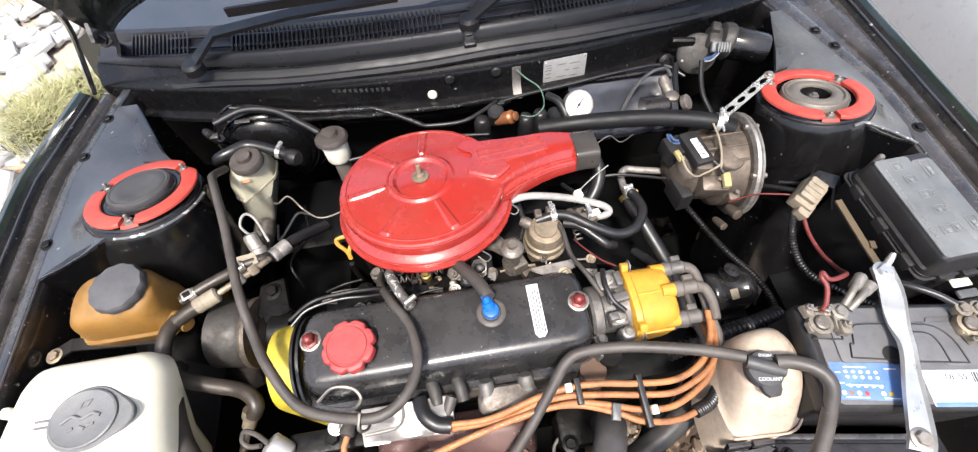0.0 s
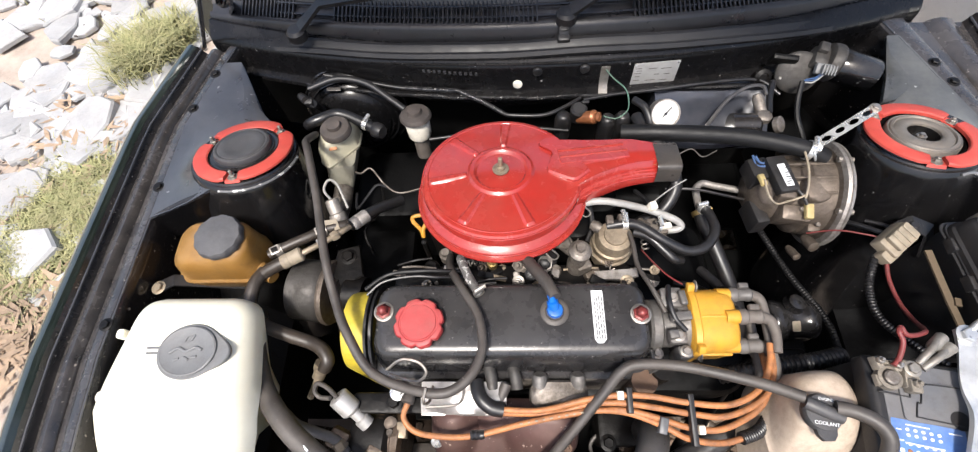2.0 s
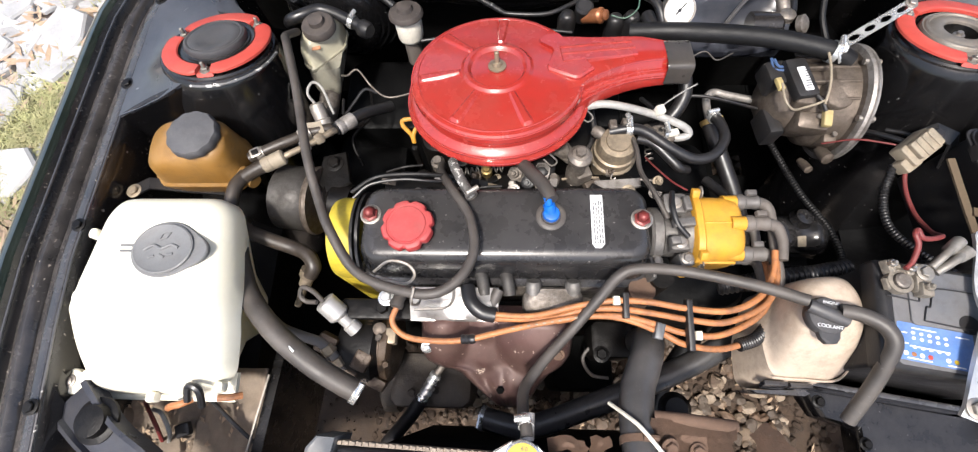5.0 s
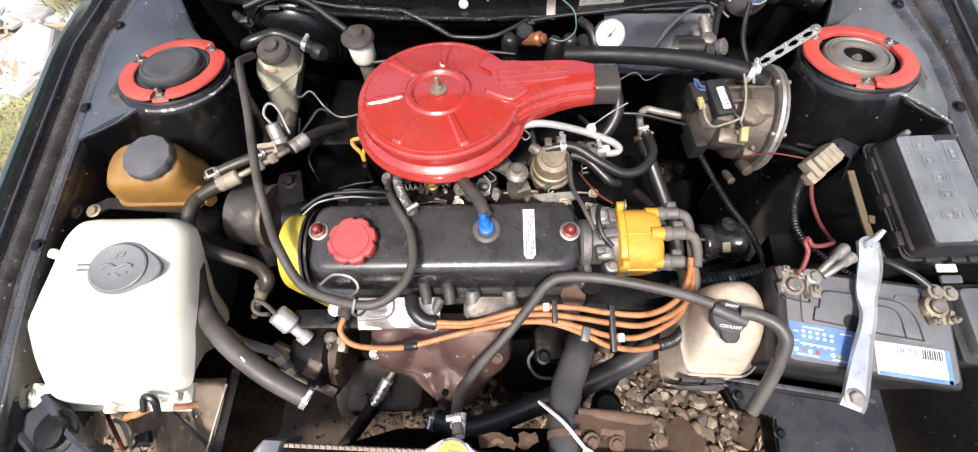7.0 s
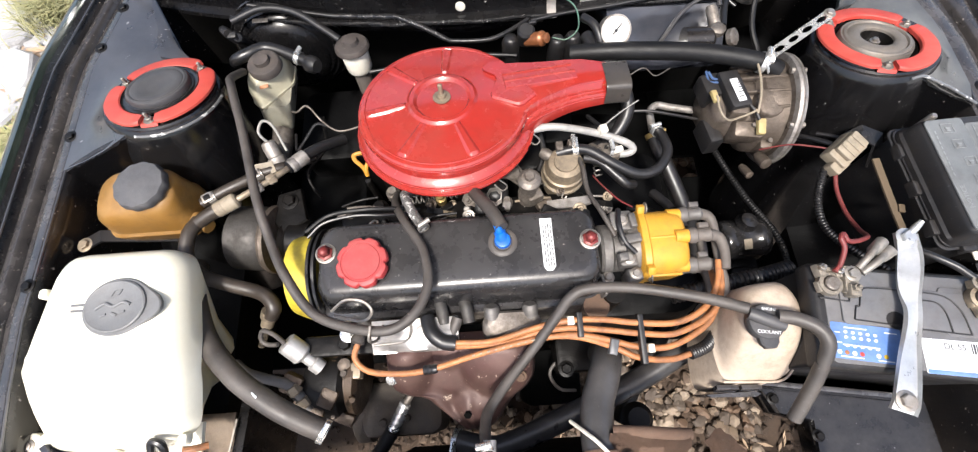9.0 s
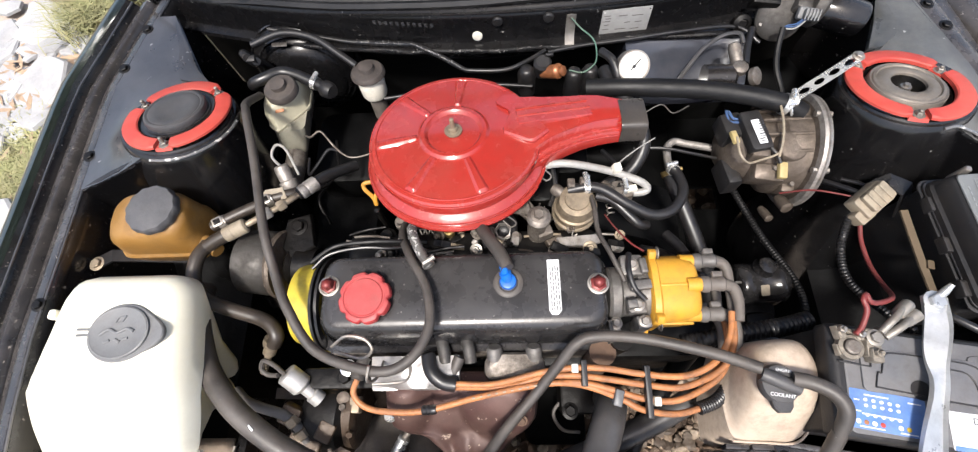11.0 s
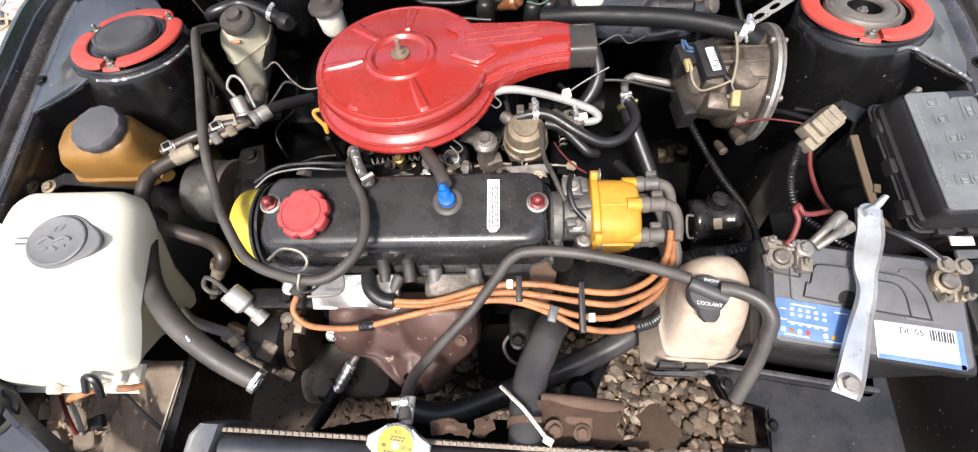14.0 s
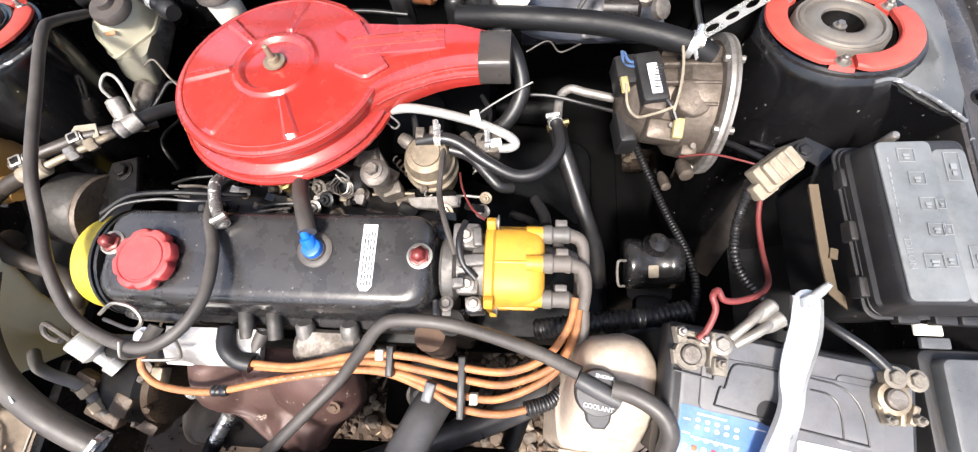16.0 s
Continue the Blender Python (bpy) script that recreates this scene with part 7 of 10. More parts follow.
# blue-grey base: sky mirrored in glossy black, put into the colour
box_paint = material("sky_sheen_blue_grey", (0.030, 0.033, 0.043), 0.15, grime=0.05, coat=0.4, tint=0.1, dust=GREY_DUST, dust_amount=0.14, flat_dust=0.4)
part("shell", bm, box_paint, heater)
bm = mesh()
tube(bm, [(0.205, 0.190, 0.690), (0.26, 0.184, 0.6915), (0.31, 0.180, 0.695), (0.36, 0.178, 0.698), (0.40, 0.178, 0.696), (0.44, 0.182, 0.688), (0.462, 0.190, 0.675)], 0.0055, 10)
part("pressed_ridge", bm, bulkhead_black, heater, "black folded lip over the housing")
bm = mesh()
tube(bm, [(0.255, 0.180, 0.6955), (0.31, 0.175, 0.6985), (0.36, 0.173, 0.7015), (0.40, 0.173, 0.700)], 0.0016, 8)
part("scuffed_crease", bm, lip_paint, heater)

# wiper motor
wip = thing("wiper_motor", "black wiper motor with a grimy gear case and a grey plug", "motor", (0.5, 0.19, 0.70))
axis = (0.90, -0.30, -0.16)
bm = mesh()
lathe(bm, (0.530, 0.194, 0.730), [(0.029, 0), (0.031, 0.003), (0.031, 0.066), (0.029, 0.071), (0.026, 0.0725), (0.025, 0.071), (0.010, 0.071)], axis, 36)
part("drum", bm, tower_black, wip, "glossy black motor drum")
bm = mesh()
lathe(bm, (0.516, 0.199, 0.733), [(0.026, -0.008), (0.033, -0.004), (0.035, 0.004), (0.035, 0.012), (0.031, 0.016)], axis, 32)
lathe(bm, (0.528, 0.196, 0.731), [(0.0325, 0), (0.0338, 0.0015), (0.0325, 0.004)], axis, 32)
block(bm, (0.500, 0.200, 0.735), (0.034, 0.042, 0.040), (15, 8, -20), 0.010)
block(bm, (0.498, 0.206, 0.760), (0.018, 0.020, 0.014), (15, 8, -20), 0.005)
part("gear_case", bm, motor_grime, wip)
bm = mesh()
lathe(bm, (0.468, 0.190, 0.716), [(0.024, -0.016), (0.036, -0.012), (0.039, -0.004), (0.039, 0.003), (0.035, 0.007), (0.022, 0.009), (0.012, 0.012), (0.006, 0.012)], (-0.22, -0.72, 0.60), 36)
part("cover_disc", bm, motor_grime, wip, "grimy round gear cover")
for k in range(4):
    bm = mesh()
    u, v, w = axes_for((-0.22, -0.72, 0.60))
    q = Vector((0.468, 0.190, 0.716)) + (u * math.cos(k * 1.57 + 0.5) + v * math.sin(k * 1.57 + 0.5)) * 0.031 + w * 0.006
    lathe(bm, q, [(0.0032, -0.002), (0.0032, 0.003), (0.0018, 0.004)], w, 6)
    part("cover_screw", bm, steel, wip)
bm = mesh()
block(bm, (0.436, 0.205, 0.736), (0.046, 0.012, 0.034), (28, 0, -12), 0.005)
block(bm, (0.410, 0.200, 0.700), (0.030, 0.010, 0.026), (20, 0, -8), 0.005)
lathe(bm, (0.410, 0.196, 0.702), [(0.016, 0), (0.016, 0.006), (0.009, 0.010), (0.007, 0.006)], (0, -0.8, 0.5), 20)
part("bracket", bm, grimy_black, wip)
bm = mesh()
block(bm, (0.496, 0.170, 0.742), (0.030, 0.020, 0.014), (40, 0, -16), 0.003)
block(bm, (0.497, 0.162, 0.750), (0.022, 0.012, 0.008), (40, 0, -16), 0.002)
for i in range(5):
    block(bm, (0.487 + 0.005 * i, 0.161 - 0.0012 * i, 0.751), (0.0022, 0.018, 0.010), (40, 0, -16), 0.0006)
part("plug", bm, light_grey_plastic, wip, "pale grey ribbed plug")
dark_blue = material("dark_blue_wire", (0.010, 0.07, 0.20), 0.4, dust=DUST, dust_amount=0.3)
for k in range(3):
    bm = mesh()
    tube(bm, [(0.487 + 0.004 * k, 0.158, 0.744), (0.474, 0.150 - 0.002 * k, 0.742 - 0.003 * k), (0.460, 0.150, 0.738 - 0.003 * k), (0.456, 0.146, 0.730)], 0.0013, 6)
    part("blue_lead", bm, dark_blue if k < 2 else white_hose, wip)
bm = mesh()
tube(bm, [(0.456, 0.150, 0.736), (0.452, 0.125, 0.715), (0.450, 0.095, 0.700), (0.458, 0.065, 0.685), (0.470, 0.045, 0.665)], 0.0048, 8)
part("lead", bm, matt_hose, wip)

# ---- the round alloy unit beside the right strut ----
unit = thing("servo_unit", "dirty cast alloy drum unit with a clamped rim and plugs", "actuator", (0.43, -0.04, 0.58))
bm = mesh()
uc, ud = Vector((0.470, -0.043, 0.652)), (0.97, -0.10, -0.02)
lathe(bm, uc, [(0.030, -0.125), (0.050, -0.110), (0.060, -0.085), (0.062, -0.055), (0.074, -0.045), (0.078, -0.010), (0.086, -0.008)], ud, 40)
part("drum", bm, brown_alloy, unit)
bm = mesh()
lathe(bm, uc, [(0.086, -0.008), (0.095, -0.006), (0.096, -0.001), (0.093, 0.0), (0.096, 0.002), (0.095, 0.006), (0.086, 0.008), (0.05, 0.012), (0.02, 0.016)], ud, 56)
part("rim", bm, aluminium, unit, "dull alloy clamped rim")
for a in range(0, 360, 60):
    bm = mesh()
    u, v, w = axes_for(ud)
    q = uc + (u * math.cos(radians(a + 20)) + v * math.sin(radians(a + 20))) * 0.088
    lathe(bm, q, [(0.005, -0.012), (0.005, 0.012)], ud, 8)
    part("rim_bolt", bm, steel, unit)
bm = mesh()
lathe(bm, (0.430, -0.064, 0.700), [(0.028, 0), (0.0255, 0.012), (0.0235, 0.020), (0.021, 0.022), (0.010, 0.0222)], (0.0, -0.30, 0.95), 32)
lathe(bm, (0.452, -0.012, 0.700), [(0.019, 0), (0.020, 0.02), (0.017, 0.026), (0.010, 0.028)], (0.2, -0.1, 1), 24)
block(bm, (0.400, -0.095, 0.672), (0.05, 0.03, 0.05), (20, 0, -10), 0.010)
block(bm, (0.437, -0.112, 0.650), (0.022, 0.018, 0.040), (20, 0, -10), 0.006)
block(bm, (0.385, -0.060, 0.700), (0.03, 0.05, 0.03), (0, 0, -10), 0.006)
part("casting", bm, brown_alloy, unit)
bm = mesh()
block(bm, (0.378, -0.040, 0.712), (0.034, 0.072, 0.022), (0, 0, 8), 0.004)
block(bm, (0.356, -0.080, 0.640), (0.026, 0.05, 0.05), (0, 0, 8), 0.008)
block(bm, (0.352, -0.020, 0.69), (0.035, 0.045, 0.04), (0, 0, 8), 0.006)
part("module", bm, black_plastic, unit, "black plastic module")
bm = mesh()
block(bm, (0.380, -0.045, 0.7240), (0.013, 0.044, 0.0012), (0, 0, 8), 0.0003)
lab = part("barcode_label", bm, white_paper, unit, "white barcode label")
for k in range(9):
    bm = mesh()
    block(bm, (0.3815 + 0.0006 * k, -0.063 + 0.0045 * k, 0.7249), (0.009, 0.0012 + 0.0008 * (k % 2), 0.0005), (0, 0, 8), 0.0001)
    part("code_bar", bm, print_ink, lab)
for pts in ([(0.345, -0.052, 0.722), (0.346, -0.080, 0.718), (0.358, -0.094, 0.712), (0.378, -0.090, 0.712), (0.392, -0.088, 0.718), (0.404, -0.084, 0.722)], [(0.412, 0.000, 0.742), (0.412, -0.035, 0.738), (0.408, -0.065, 0.732), (0.402, -0.090, 0.720)]):
    bm = mesh()
    tube(bm, pts, 0.0019, 8)
    part("lead", bm, cream_plastic, unit)
bm = mesh()
tube(bm, [(0.394, -0.070, 0.718), (0.402, -0.084, 0.716), (0.408, -0.096, 0.710)], 0.003, 8)
part("lead", bm, rubber, unit)
bm = mesh()
block(bm, (0.411, -0.106, 0.704), (0.013, 0.026, 0.012), (15, 0, -8))
yellow_plug = material("pale_yellow_plug", (0.42, 0.33, 0.13), 0.45, dust=DUST, dust_amount=0.4)
part("yellow_plug", bm, yellow_plug, unit)
bm = mesh()
block(bm, (0.344, -0.050, 0.716), (0.010, 0.022, 0.010), (0, 0, 8))
part("yellow_plug", bm, yellow_plug, unit)
bm = mesh()
tube(bm, [(0.345, 0.000, 0.715), (0.352, -0.012, 0.712), (0.365, -0.015, 0.715)], 0.0022, 6)
tube(bm, [(0.343, 0.004, 0.712), (0.346, -0.014, 0.708), (0.36, -0.02, 0.712)], 0.0022, 6)
part("blue_lead", bm, dark_blue, unit)
for at, r in (((0.436, -0.140, 0.645), 0.010), ((0.412, -0.152, 0.63), 0.007)):
    bm = mesh()
    lathe(bm, at, [(r * 0.7, -0.02), (r, -0.01), (r, 0.008), (r * 0.5, 0.010)], (0.1, -0.8, 0.4), 14)
    part("stub", bm, brown_alloy, unit)
bm = mesh()
lathe(bm, (0.565 - 0.06, -0.040, 0.700), [(0.005, 0), (0.005, 0.014), (0.003, 0.018)], (1, 0, 0), 10)
part("stud", bm, steel, unit)

for k in range(7):
    a = radians(35 + 22 * k)
    bm = mesh()
    u, v, w = axes_for(ud)
    q = uc + (u * math.cos(a) + v * math.sin(a)) * 0.070
    block(bm, q - w * 0.045, (0.07, 0.005, 0.010), (0, -8, -6), 0.002)
    part("cast_rib", bm, brown_alloy, unit)
for x, y, z in ((0.404, -0.098, 0.697), (0.438, -0.115, 0.672), (0.460, -0.030, 0.722)):
    bm = mesh()
    bolt(bm, (x, y, z), 0.0045, 0.005, washer=False, direction=(0.1, -0.3, 1))
    part("case_screw", bm, dirty_alu, unit)

# perforated strap from the strut to the unit
t = thing("perforated_strap", "bright perforated steel strap bolted to the strut ring", "strap", (0.515, 0.04, 0.77))
bm = mesh()
a, b = Vector((0.522, 0.047, 0.774)), Vector((0.432, -0.002, 0.752))
d = (b - a)
side = d.cross(Vector((0, 0, 1))).normalized() * 0.0085
verts = []
for i in range(4):
    p0, p1 = a + d * (i / 4), a + d * ((i + 1) / 4)
    pm = (p0 + p1) / 2
    hole = [pm + d.normalized() * 0.009 * math.cos(q) + side.normalized() * 0.0042 * math.sin(q) for q in [2 * math.pi * k / 16 for k in range(16)]]
    hw = d.length / 8
    rim = []
    for k in range(16):
        q = 2 * math.pi * k / 16
        cx_, sy_ = math.cos(q), math.sin(q)
        m_ = max(abs(cx_), abs(sy_))
        rim.append(pm + d.normalized() * hw * cx_ / m_ + side * sy_ / m_)
    up = Vector((0, 0, 0.0016))
    rings(bm, [rim, [p + up for p in rim], [p + up for p in hole], hole, rim], False, False)
part("strap", bm, zinc, t)
bm = mesh()
strip(bm, [b, b + Vector((-0.004, -0.012, -0.006)), b + Vector((0.002, -0.018, -0.02))], 0.014, 0.0018)
part("bent_end", bm, zinc, t)
bm = mesh()
bolt(bm, a + Vector((0.002, 0.002, 0.001)), 0.006, 0.006)
part("strap_bolt", bm, steel, t)

# relay connector on its bracket, red lead
rel = thing("cable_connector", "cream plastic cable connector on a black bracket", "connector", (0.513, -0.165, 0.70))
bm = mesh()
rbox(bm, 0, 0, -0.012, 0.014, 0.050, 0.034, 0.003, 0.003)
rbox(bm, 0.004, 0.002, 0.012, 0.022, 0.040, 0.028, 0.003, 0.002)
rbox(bm, -0.022, -0.010, -0.014, 0.008, 0.026, 0.020, 0.003, 0.002)
for i in range(3):
    block(bm, (0.004 + 0.010 * (i - 1), 0.002, 0.0225), (0.004, 0.026, 0.003), e=0.0008)
moved(bm, pose(0.513, -0.168, 0.718, 12, -12, 38))
part("housing", bm, cream_plastic, rel)
bm = mesh()
strip(bm, [(0.535, -0.148, 0.712), (0.552, -0.142, 0.722), (0.575, -0.150, 0.715), (0.585, -0.175, 0.68)], 0.03, 0.003)
bolt(bm, (0.548, -0.145, 0.722), 0.007, 0.006)
part("bracket", bm, black_plastic, rel)
hose("red_battery_lead", [(0.503, -0.190, 0.705), (0.498, -0.225, 0.700), (0.496, -0.265, 0.705), (0.487, -0.300, 0.730), (0.465, -0.318, 0.765), (0.440, -0.330, 0.795), (0.420, -0.336, 0.804), (0.406, -0.336, 0.808), (0.400, -0.328, 0.812), (0.394, -0.334, 0.814), (0.397, -0.346, 0.810), (0.390, -0.364, 0.804), (0.382, -0.372, 0.802)], 0.0031, red_wire, "red battery lead curling to the positive terminal", "cable")
hose("ribbed_loom_branch", [(0.492, -0.185, 0.70), (0.480, -0.23, 0.68), (0.478, -0.28, 0.68), (0.50, -0.33, 0.70), (0.515, -0.36, 0.72)], 0.0055, rubber, "black ribbed loom behind the battery", "wiring", rib=0.0008, pitch=0.005)
hose("red_thin_lead", [(0.425, -0.125, 0.66), (0.455, -0.135, 0.69), (0.485, -0.150, 0.705), (0.500, -0.158, 0.710)], 0.0014, red_wire, "thin red lead to the connector", "cable")
hose("thin_stay", [(0.470, -0.095, 0.66), (0.490, -0.125, 0.69), (0.508, -0.150, 0.71)], 0.004, rubber, "thin black lead to the connector", "cable")
hose("stay_rod", [(0.505, -0.118, 0.69), (0.52, -0.130, 0.70), (0.530, -0.145, 0.712)], 0.003, rubber, "thin black rod beside the connector", "rod")
bm = mesh()
strip(bm, [(0.551, -0.188, 0.725), (0.553, -0.225, 0.722), (0.556, -0.270, 0.718), (0.564, -0.310, 0.710), (0.590, -0.332, 0.705)], 0.0105, 0.003)
strip(bm, [(0.560, -0.268, 0.721), (0.568, -0.270, 0.721)], 0.012, 0.003)
single("tan_strip", bm, material("weathered_tan_strip", (0.085, 0.060, 0.036), 0.6, dust=(0.14, 0.10, 0.06), dust_amount=0.5), "weathered tan strip beside the fuse box", "strip")


# ---- writing, with the built-in font ----
def writing(name, text, size, m, mat, parent, depth=0.0002):
    cu = bpy.data.curves.new(name, "FONT")
    cu.body, cu.size, cu.align_x, cu.align_y, cu.extrude = text, size, "CENTER", "CENTER", depth
    cu.materials.append(mat)
    tmp = bpy.data.objects.new(name, cu)
    me = bpy.data.meshes.new_from_object(tmp)
    bpy.data.objects.remove(tmp)
    bpy.data.curves.remove(cu)
    for v in me.vertices:
        v.co = m @ v.co
    ob = new(name, me)
    ob.parent = parent
    if parent.type == "EMPTY":
        ob.matrix_parent_inverse = Matrix.Translation(-Vector(parent.location))
    return ob


emboss = material("embossed_plastic", (0.21, 0.217, 0.22), 0.4)

# ---- fuse box ----
fuse = thing("fuse_box", "black fuse box with a grey embossed lid", "fuse box", (0.61, -0.245, 0.62))
bm = mesh()
rbox(bm, 0.612, -0.245, 0.60, 0.742, 0.100, 0.178, 0.010, 0.004, 2)
part("base", bm, black_plastic, fuse)
bm = mesh()
rbox(bm, 0.612, -0.245, 0.7422, 0.7455, 0.118, 0.192, 0.014, 0.0015, 2)
part("flange", bm, black_plastic, fuse)
bm = mesh()
rbox(bm, 0.612, -0.245, 0.7456, 0.750, 0.112, 0.186, 0.014, 0.002, 2)
part("gasket", bm, rubber, fuse)
bm = mesh()
rings(bm, [rounded(0.612, -0.246, 0.748, 0.110, 0.184, 0.016, 2), rounded(0.612, -0.246, 0.757, 0.108, 0.182, 0.016, 2), rounded(0.612, -0.246, 0.760, 0.101, 0.177, 0.013, 2), rounded(0.611, -0.246, 0.781, 0.092, 0.172, 0.010, 2), rounded(0.611, -0.246, 0.787, 0.084, 0.166, 0.009, 2), rounded(0.611, -0.246, 0.788, 0.080, 0.162, 0.008, 2)])
part("lid", bm, black_plastic, fuse, "black plastic lid")
bm = mesh()
rbox(bm, 0.6365, -0.250, 0.786, 0.7893, 0.032, 0.156, 0.006, 0.0015, 2)
rbox(bm, 0.5945, -0.246, 0.786, 0.7895, 0.053, 0.164, 0.006, 0.0015, 2)
part("lid_panel", bm, material("grey_lid_top_plastic", (0.105, 0.112, 0.114), 0.30, dust=(0.24, 0.245, 0.24), dust_amount=0.42, grain=0.3, grain_scale=500), fuse, "grey top panel, paler than the lid sides")
for i, (x, y, w, d) in enumerate(((0.592, -0.180, 0.016, 0.014), (0.598, -0.205, 0.015, 0.013), (0.603, -0.232, 0.014, 0.013), (0.606, -0.258, 0.015, 0.012), (0.598, -0.290, 0.018, 0.014), (0.612, -0.288, 0.012, 0.013), (0.634, -0.192, 0.014, 0.030), (0.638, -0.285, 0.014, 0.022), (0.615, -0.232, 0.008, 0.010), (0.616, -0.258, 0.008, 0.010))):
    bm = mesh()
    for ww, z in ((1.0, 0.7908),):
        pts = [(x - w / 2, y - d / 2), (x + w / 2, y - d / 2), (x + w / 2, y + d / 2), (x - w / 2, y + d / 2), (x - w / 2, y - d / 2)]
        tube(bm, [(p[0], p[1], z) for p in pts[:2]], 0.00042, 4, 1)
        tube(bm, [(p[0], p[1], z) for p in pts[1:3]], 0.00042, 4, 1)
        tube(bm, [(p[0], p[1], z) for p in pts[2:4]], 0.00042, 4, 1)
        tube(bm, [(p[0], p[1], z) for p in pts[3:5]], 0.00042, 4, 1)
        block(bm, (x, y, z), (w * 0.4, d * 0.2, 0.0008), e=0.0001)
        block(bm, (x, y - d * 0.25, z), (w * 0.3, d * 0.15, 0.0008), e=0.0001)
    part("embossing", bm, emboss, fuse)
writing("notice_word", "NOTICE", 0.009, pose(0.578, -0.282, 0.7899, 0, 0, 92), emboss, fuse)
for i in range(9):
    bm = mesh()
    block(bm, (0.574 + 0.0, -0.185 - 0.008 * i, 0.7898), (0.0015, 0.005, 0.0006), e=0.0001)
    part("embossed_bar", bm, emboss, fuse)
for y in (-0.19, -0.25, -0.31):
    bm = mesh()
    block(bm, (0.556, y, 0.745), (0.010, 0.022, 0.018))
    part("latch", bm, black_plastic, fuse)
for x in (0.595, 0.63, 0.655):
    bm = mesh()
    block(bm, (x, -0.341, 0.744), (0.022, 0.010, 0.014))
    part("latch", bm, black_plastic, fuse)
bm = mesh()
lathe(bm, (0.598, -0.150, 0.745), [(0.005, 0), (0.005, 0.030), (0.0035, 0.032)], n=12)
part("stud", bm, steel, fuse)
bm = mesh()
block(bm, (0.622, -0.350, 0.735), (0.028, 0.012, 0.003))
part("clip", bm, white_plastic, fuse)
fuse.location.x += 0.013
box2 = thing("relay_box", "black relay box with a grey lid behind the headlamp", "relay box", (0.68, -0.43, 0.6))
bm = mesh()
rbox(bm, 0.690, -0.425, 0.56, 0.712, 0.105, 0.115, 0.010, 0.005)
part("base", bm, black_plastic, box2)
bm = mesh()
rbox(bm, 0.692, -0.425, 0.708, 0.728, 0.086, 0.096, 0.008, 0.004)
part("lid", bm, grey_plastic, box2)
bm = mesh()
block(bm, (0.655, -0.362, 0.715), (0.030, 0.012, 0.006))
part("latch", bm, grey_plastic, box2)

# ---- battery ----
bat = thing("battery", "black battery with a blue and white label in its tray", "battery", (0.461, -0.440, 0.57))
B = pose(0.4665, -0.436, 0, 0, 0, -9.0)


def on_battery(bm):
    return moved(bm, B)


bm = mesh()
rbox(bm, -0.004, 0, 0.575, 0.775, 0.216, 0.124, 0.005, 0.003)
rings(bm, [rounded(-0.004, 0, 0.758, 0.222, 0.130, 0.006), rounded(-0.004, 0, 0.778, 0.222, 0.130, 0.006), rounded(-0.004, 0, 0.783, 0.216, 0.124, 0.006), rounded(-0.004, 0, 0.785, 0.208, 0.116, 0.006)])
part("case", on_battery(bm), black_plastic, bat)
bm = mesh()
rbox(bm, 0.0, 0.0, 0.783, 0.7858, 0.200, 0.116, 0.006, 0.001)
rbox(bm, -0.008, 0.014, 0.785, 0.7885, 0.150, 0.050, 0.006, 0.0015)
rbox(bm, -0.070, 0.048, 0.784, 0.787, 0.055, 0.024, 0.003, 0.001)
rbox(bm, 0.055, 0.015, 0.784, 0.7875, 0.040, 0.06, 0.006, 0.001)
part("top_moulding", on_battery(bm), battery_grey, bat)
bm = mesh()
lathe(bm, (-0.022, -0.002, 0.788), [(0.011, 0), (0.011, 0.001)], n=24)
for pts in ([(-0.070, -0.005), (-0.066, 0.012), (-0.062, 0.012), (-0.057, 0.031), (-0.046, 0.036), (-0.004, 0.036)], [(0.012, 0.036), (0.040, 0.033), (0.056, 0.016), (0.062, -0.012)], [(0.012, 0.026), (0.030, 0.024), (0.038, 0.012), (0.041, -0.012)], [(-0.070, -0.005), (-0.02, -0.008)], [(0.004, -0.010), (0.062, -0.012)], [(-0.108, 0.019), (-0.073, 0.017)], [(-0.073, 0.017), (-0.071, 0.042)]):
    tube(bm, [(x, y, 0.7890) for x, y in pts], 0.0010, 5, 1 if len(pts) == 2 else 3)
part("moulded_line", on_battery(bm), rubber, bat)
bm = mesh()
rbox(bm, -0.0590, -0.0320, 0.7852, 0.7862, 0.080, 0.043, 0.002, 0.0003, -2)
blue = part("blue_label", on_battery(bm), blue_label, bat, "blue instruction label")
for i in range(5):
    for j in range(3):
        bm = mesh()
        rbox(bm, -0.082 + 0.0085 * i, -0.0205 - 0.0004 * i - (0.0062 * j if j < 2 else 0.0162), 0.7861, 0.7866, 0.0042, 0.0036, 0.0017, 0.0001, k=3)
        part("label_square", on_battery(bm), white_paper, blue)
for i in range(6):
    bm = mesh()
    rbox(bm, -0.092 + (0.0085 * i if i < 4 else 0.0085 * i + 0.010), -0.0445 - 0.0004 * i, 0.7861, 0.7866, 0.0052, 0.0052, 0.0024, 0.0001, k=3)
    part("label_sign", on_battery(bm), (white_paper, orange_wire, white_paper, ring_red, white_paper, yellow_label)[i], blue)
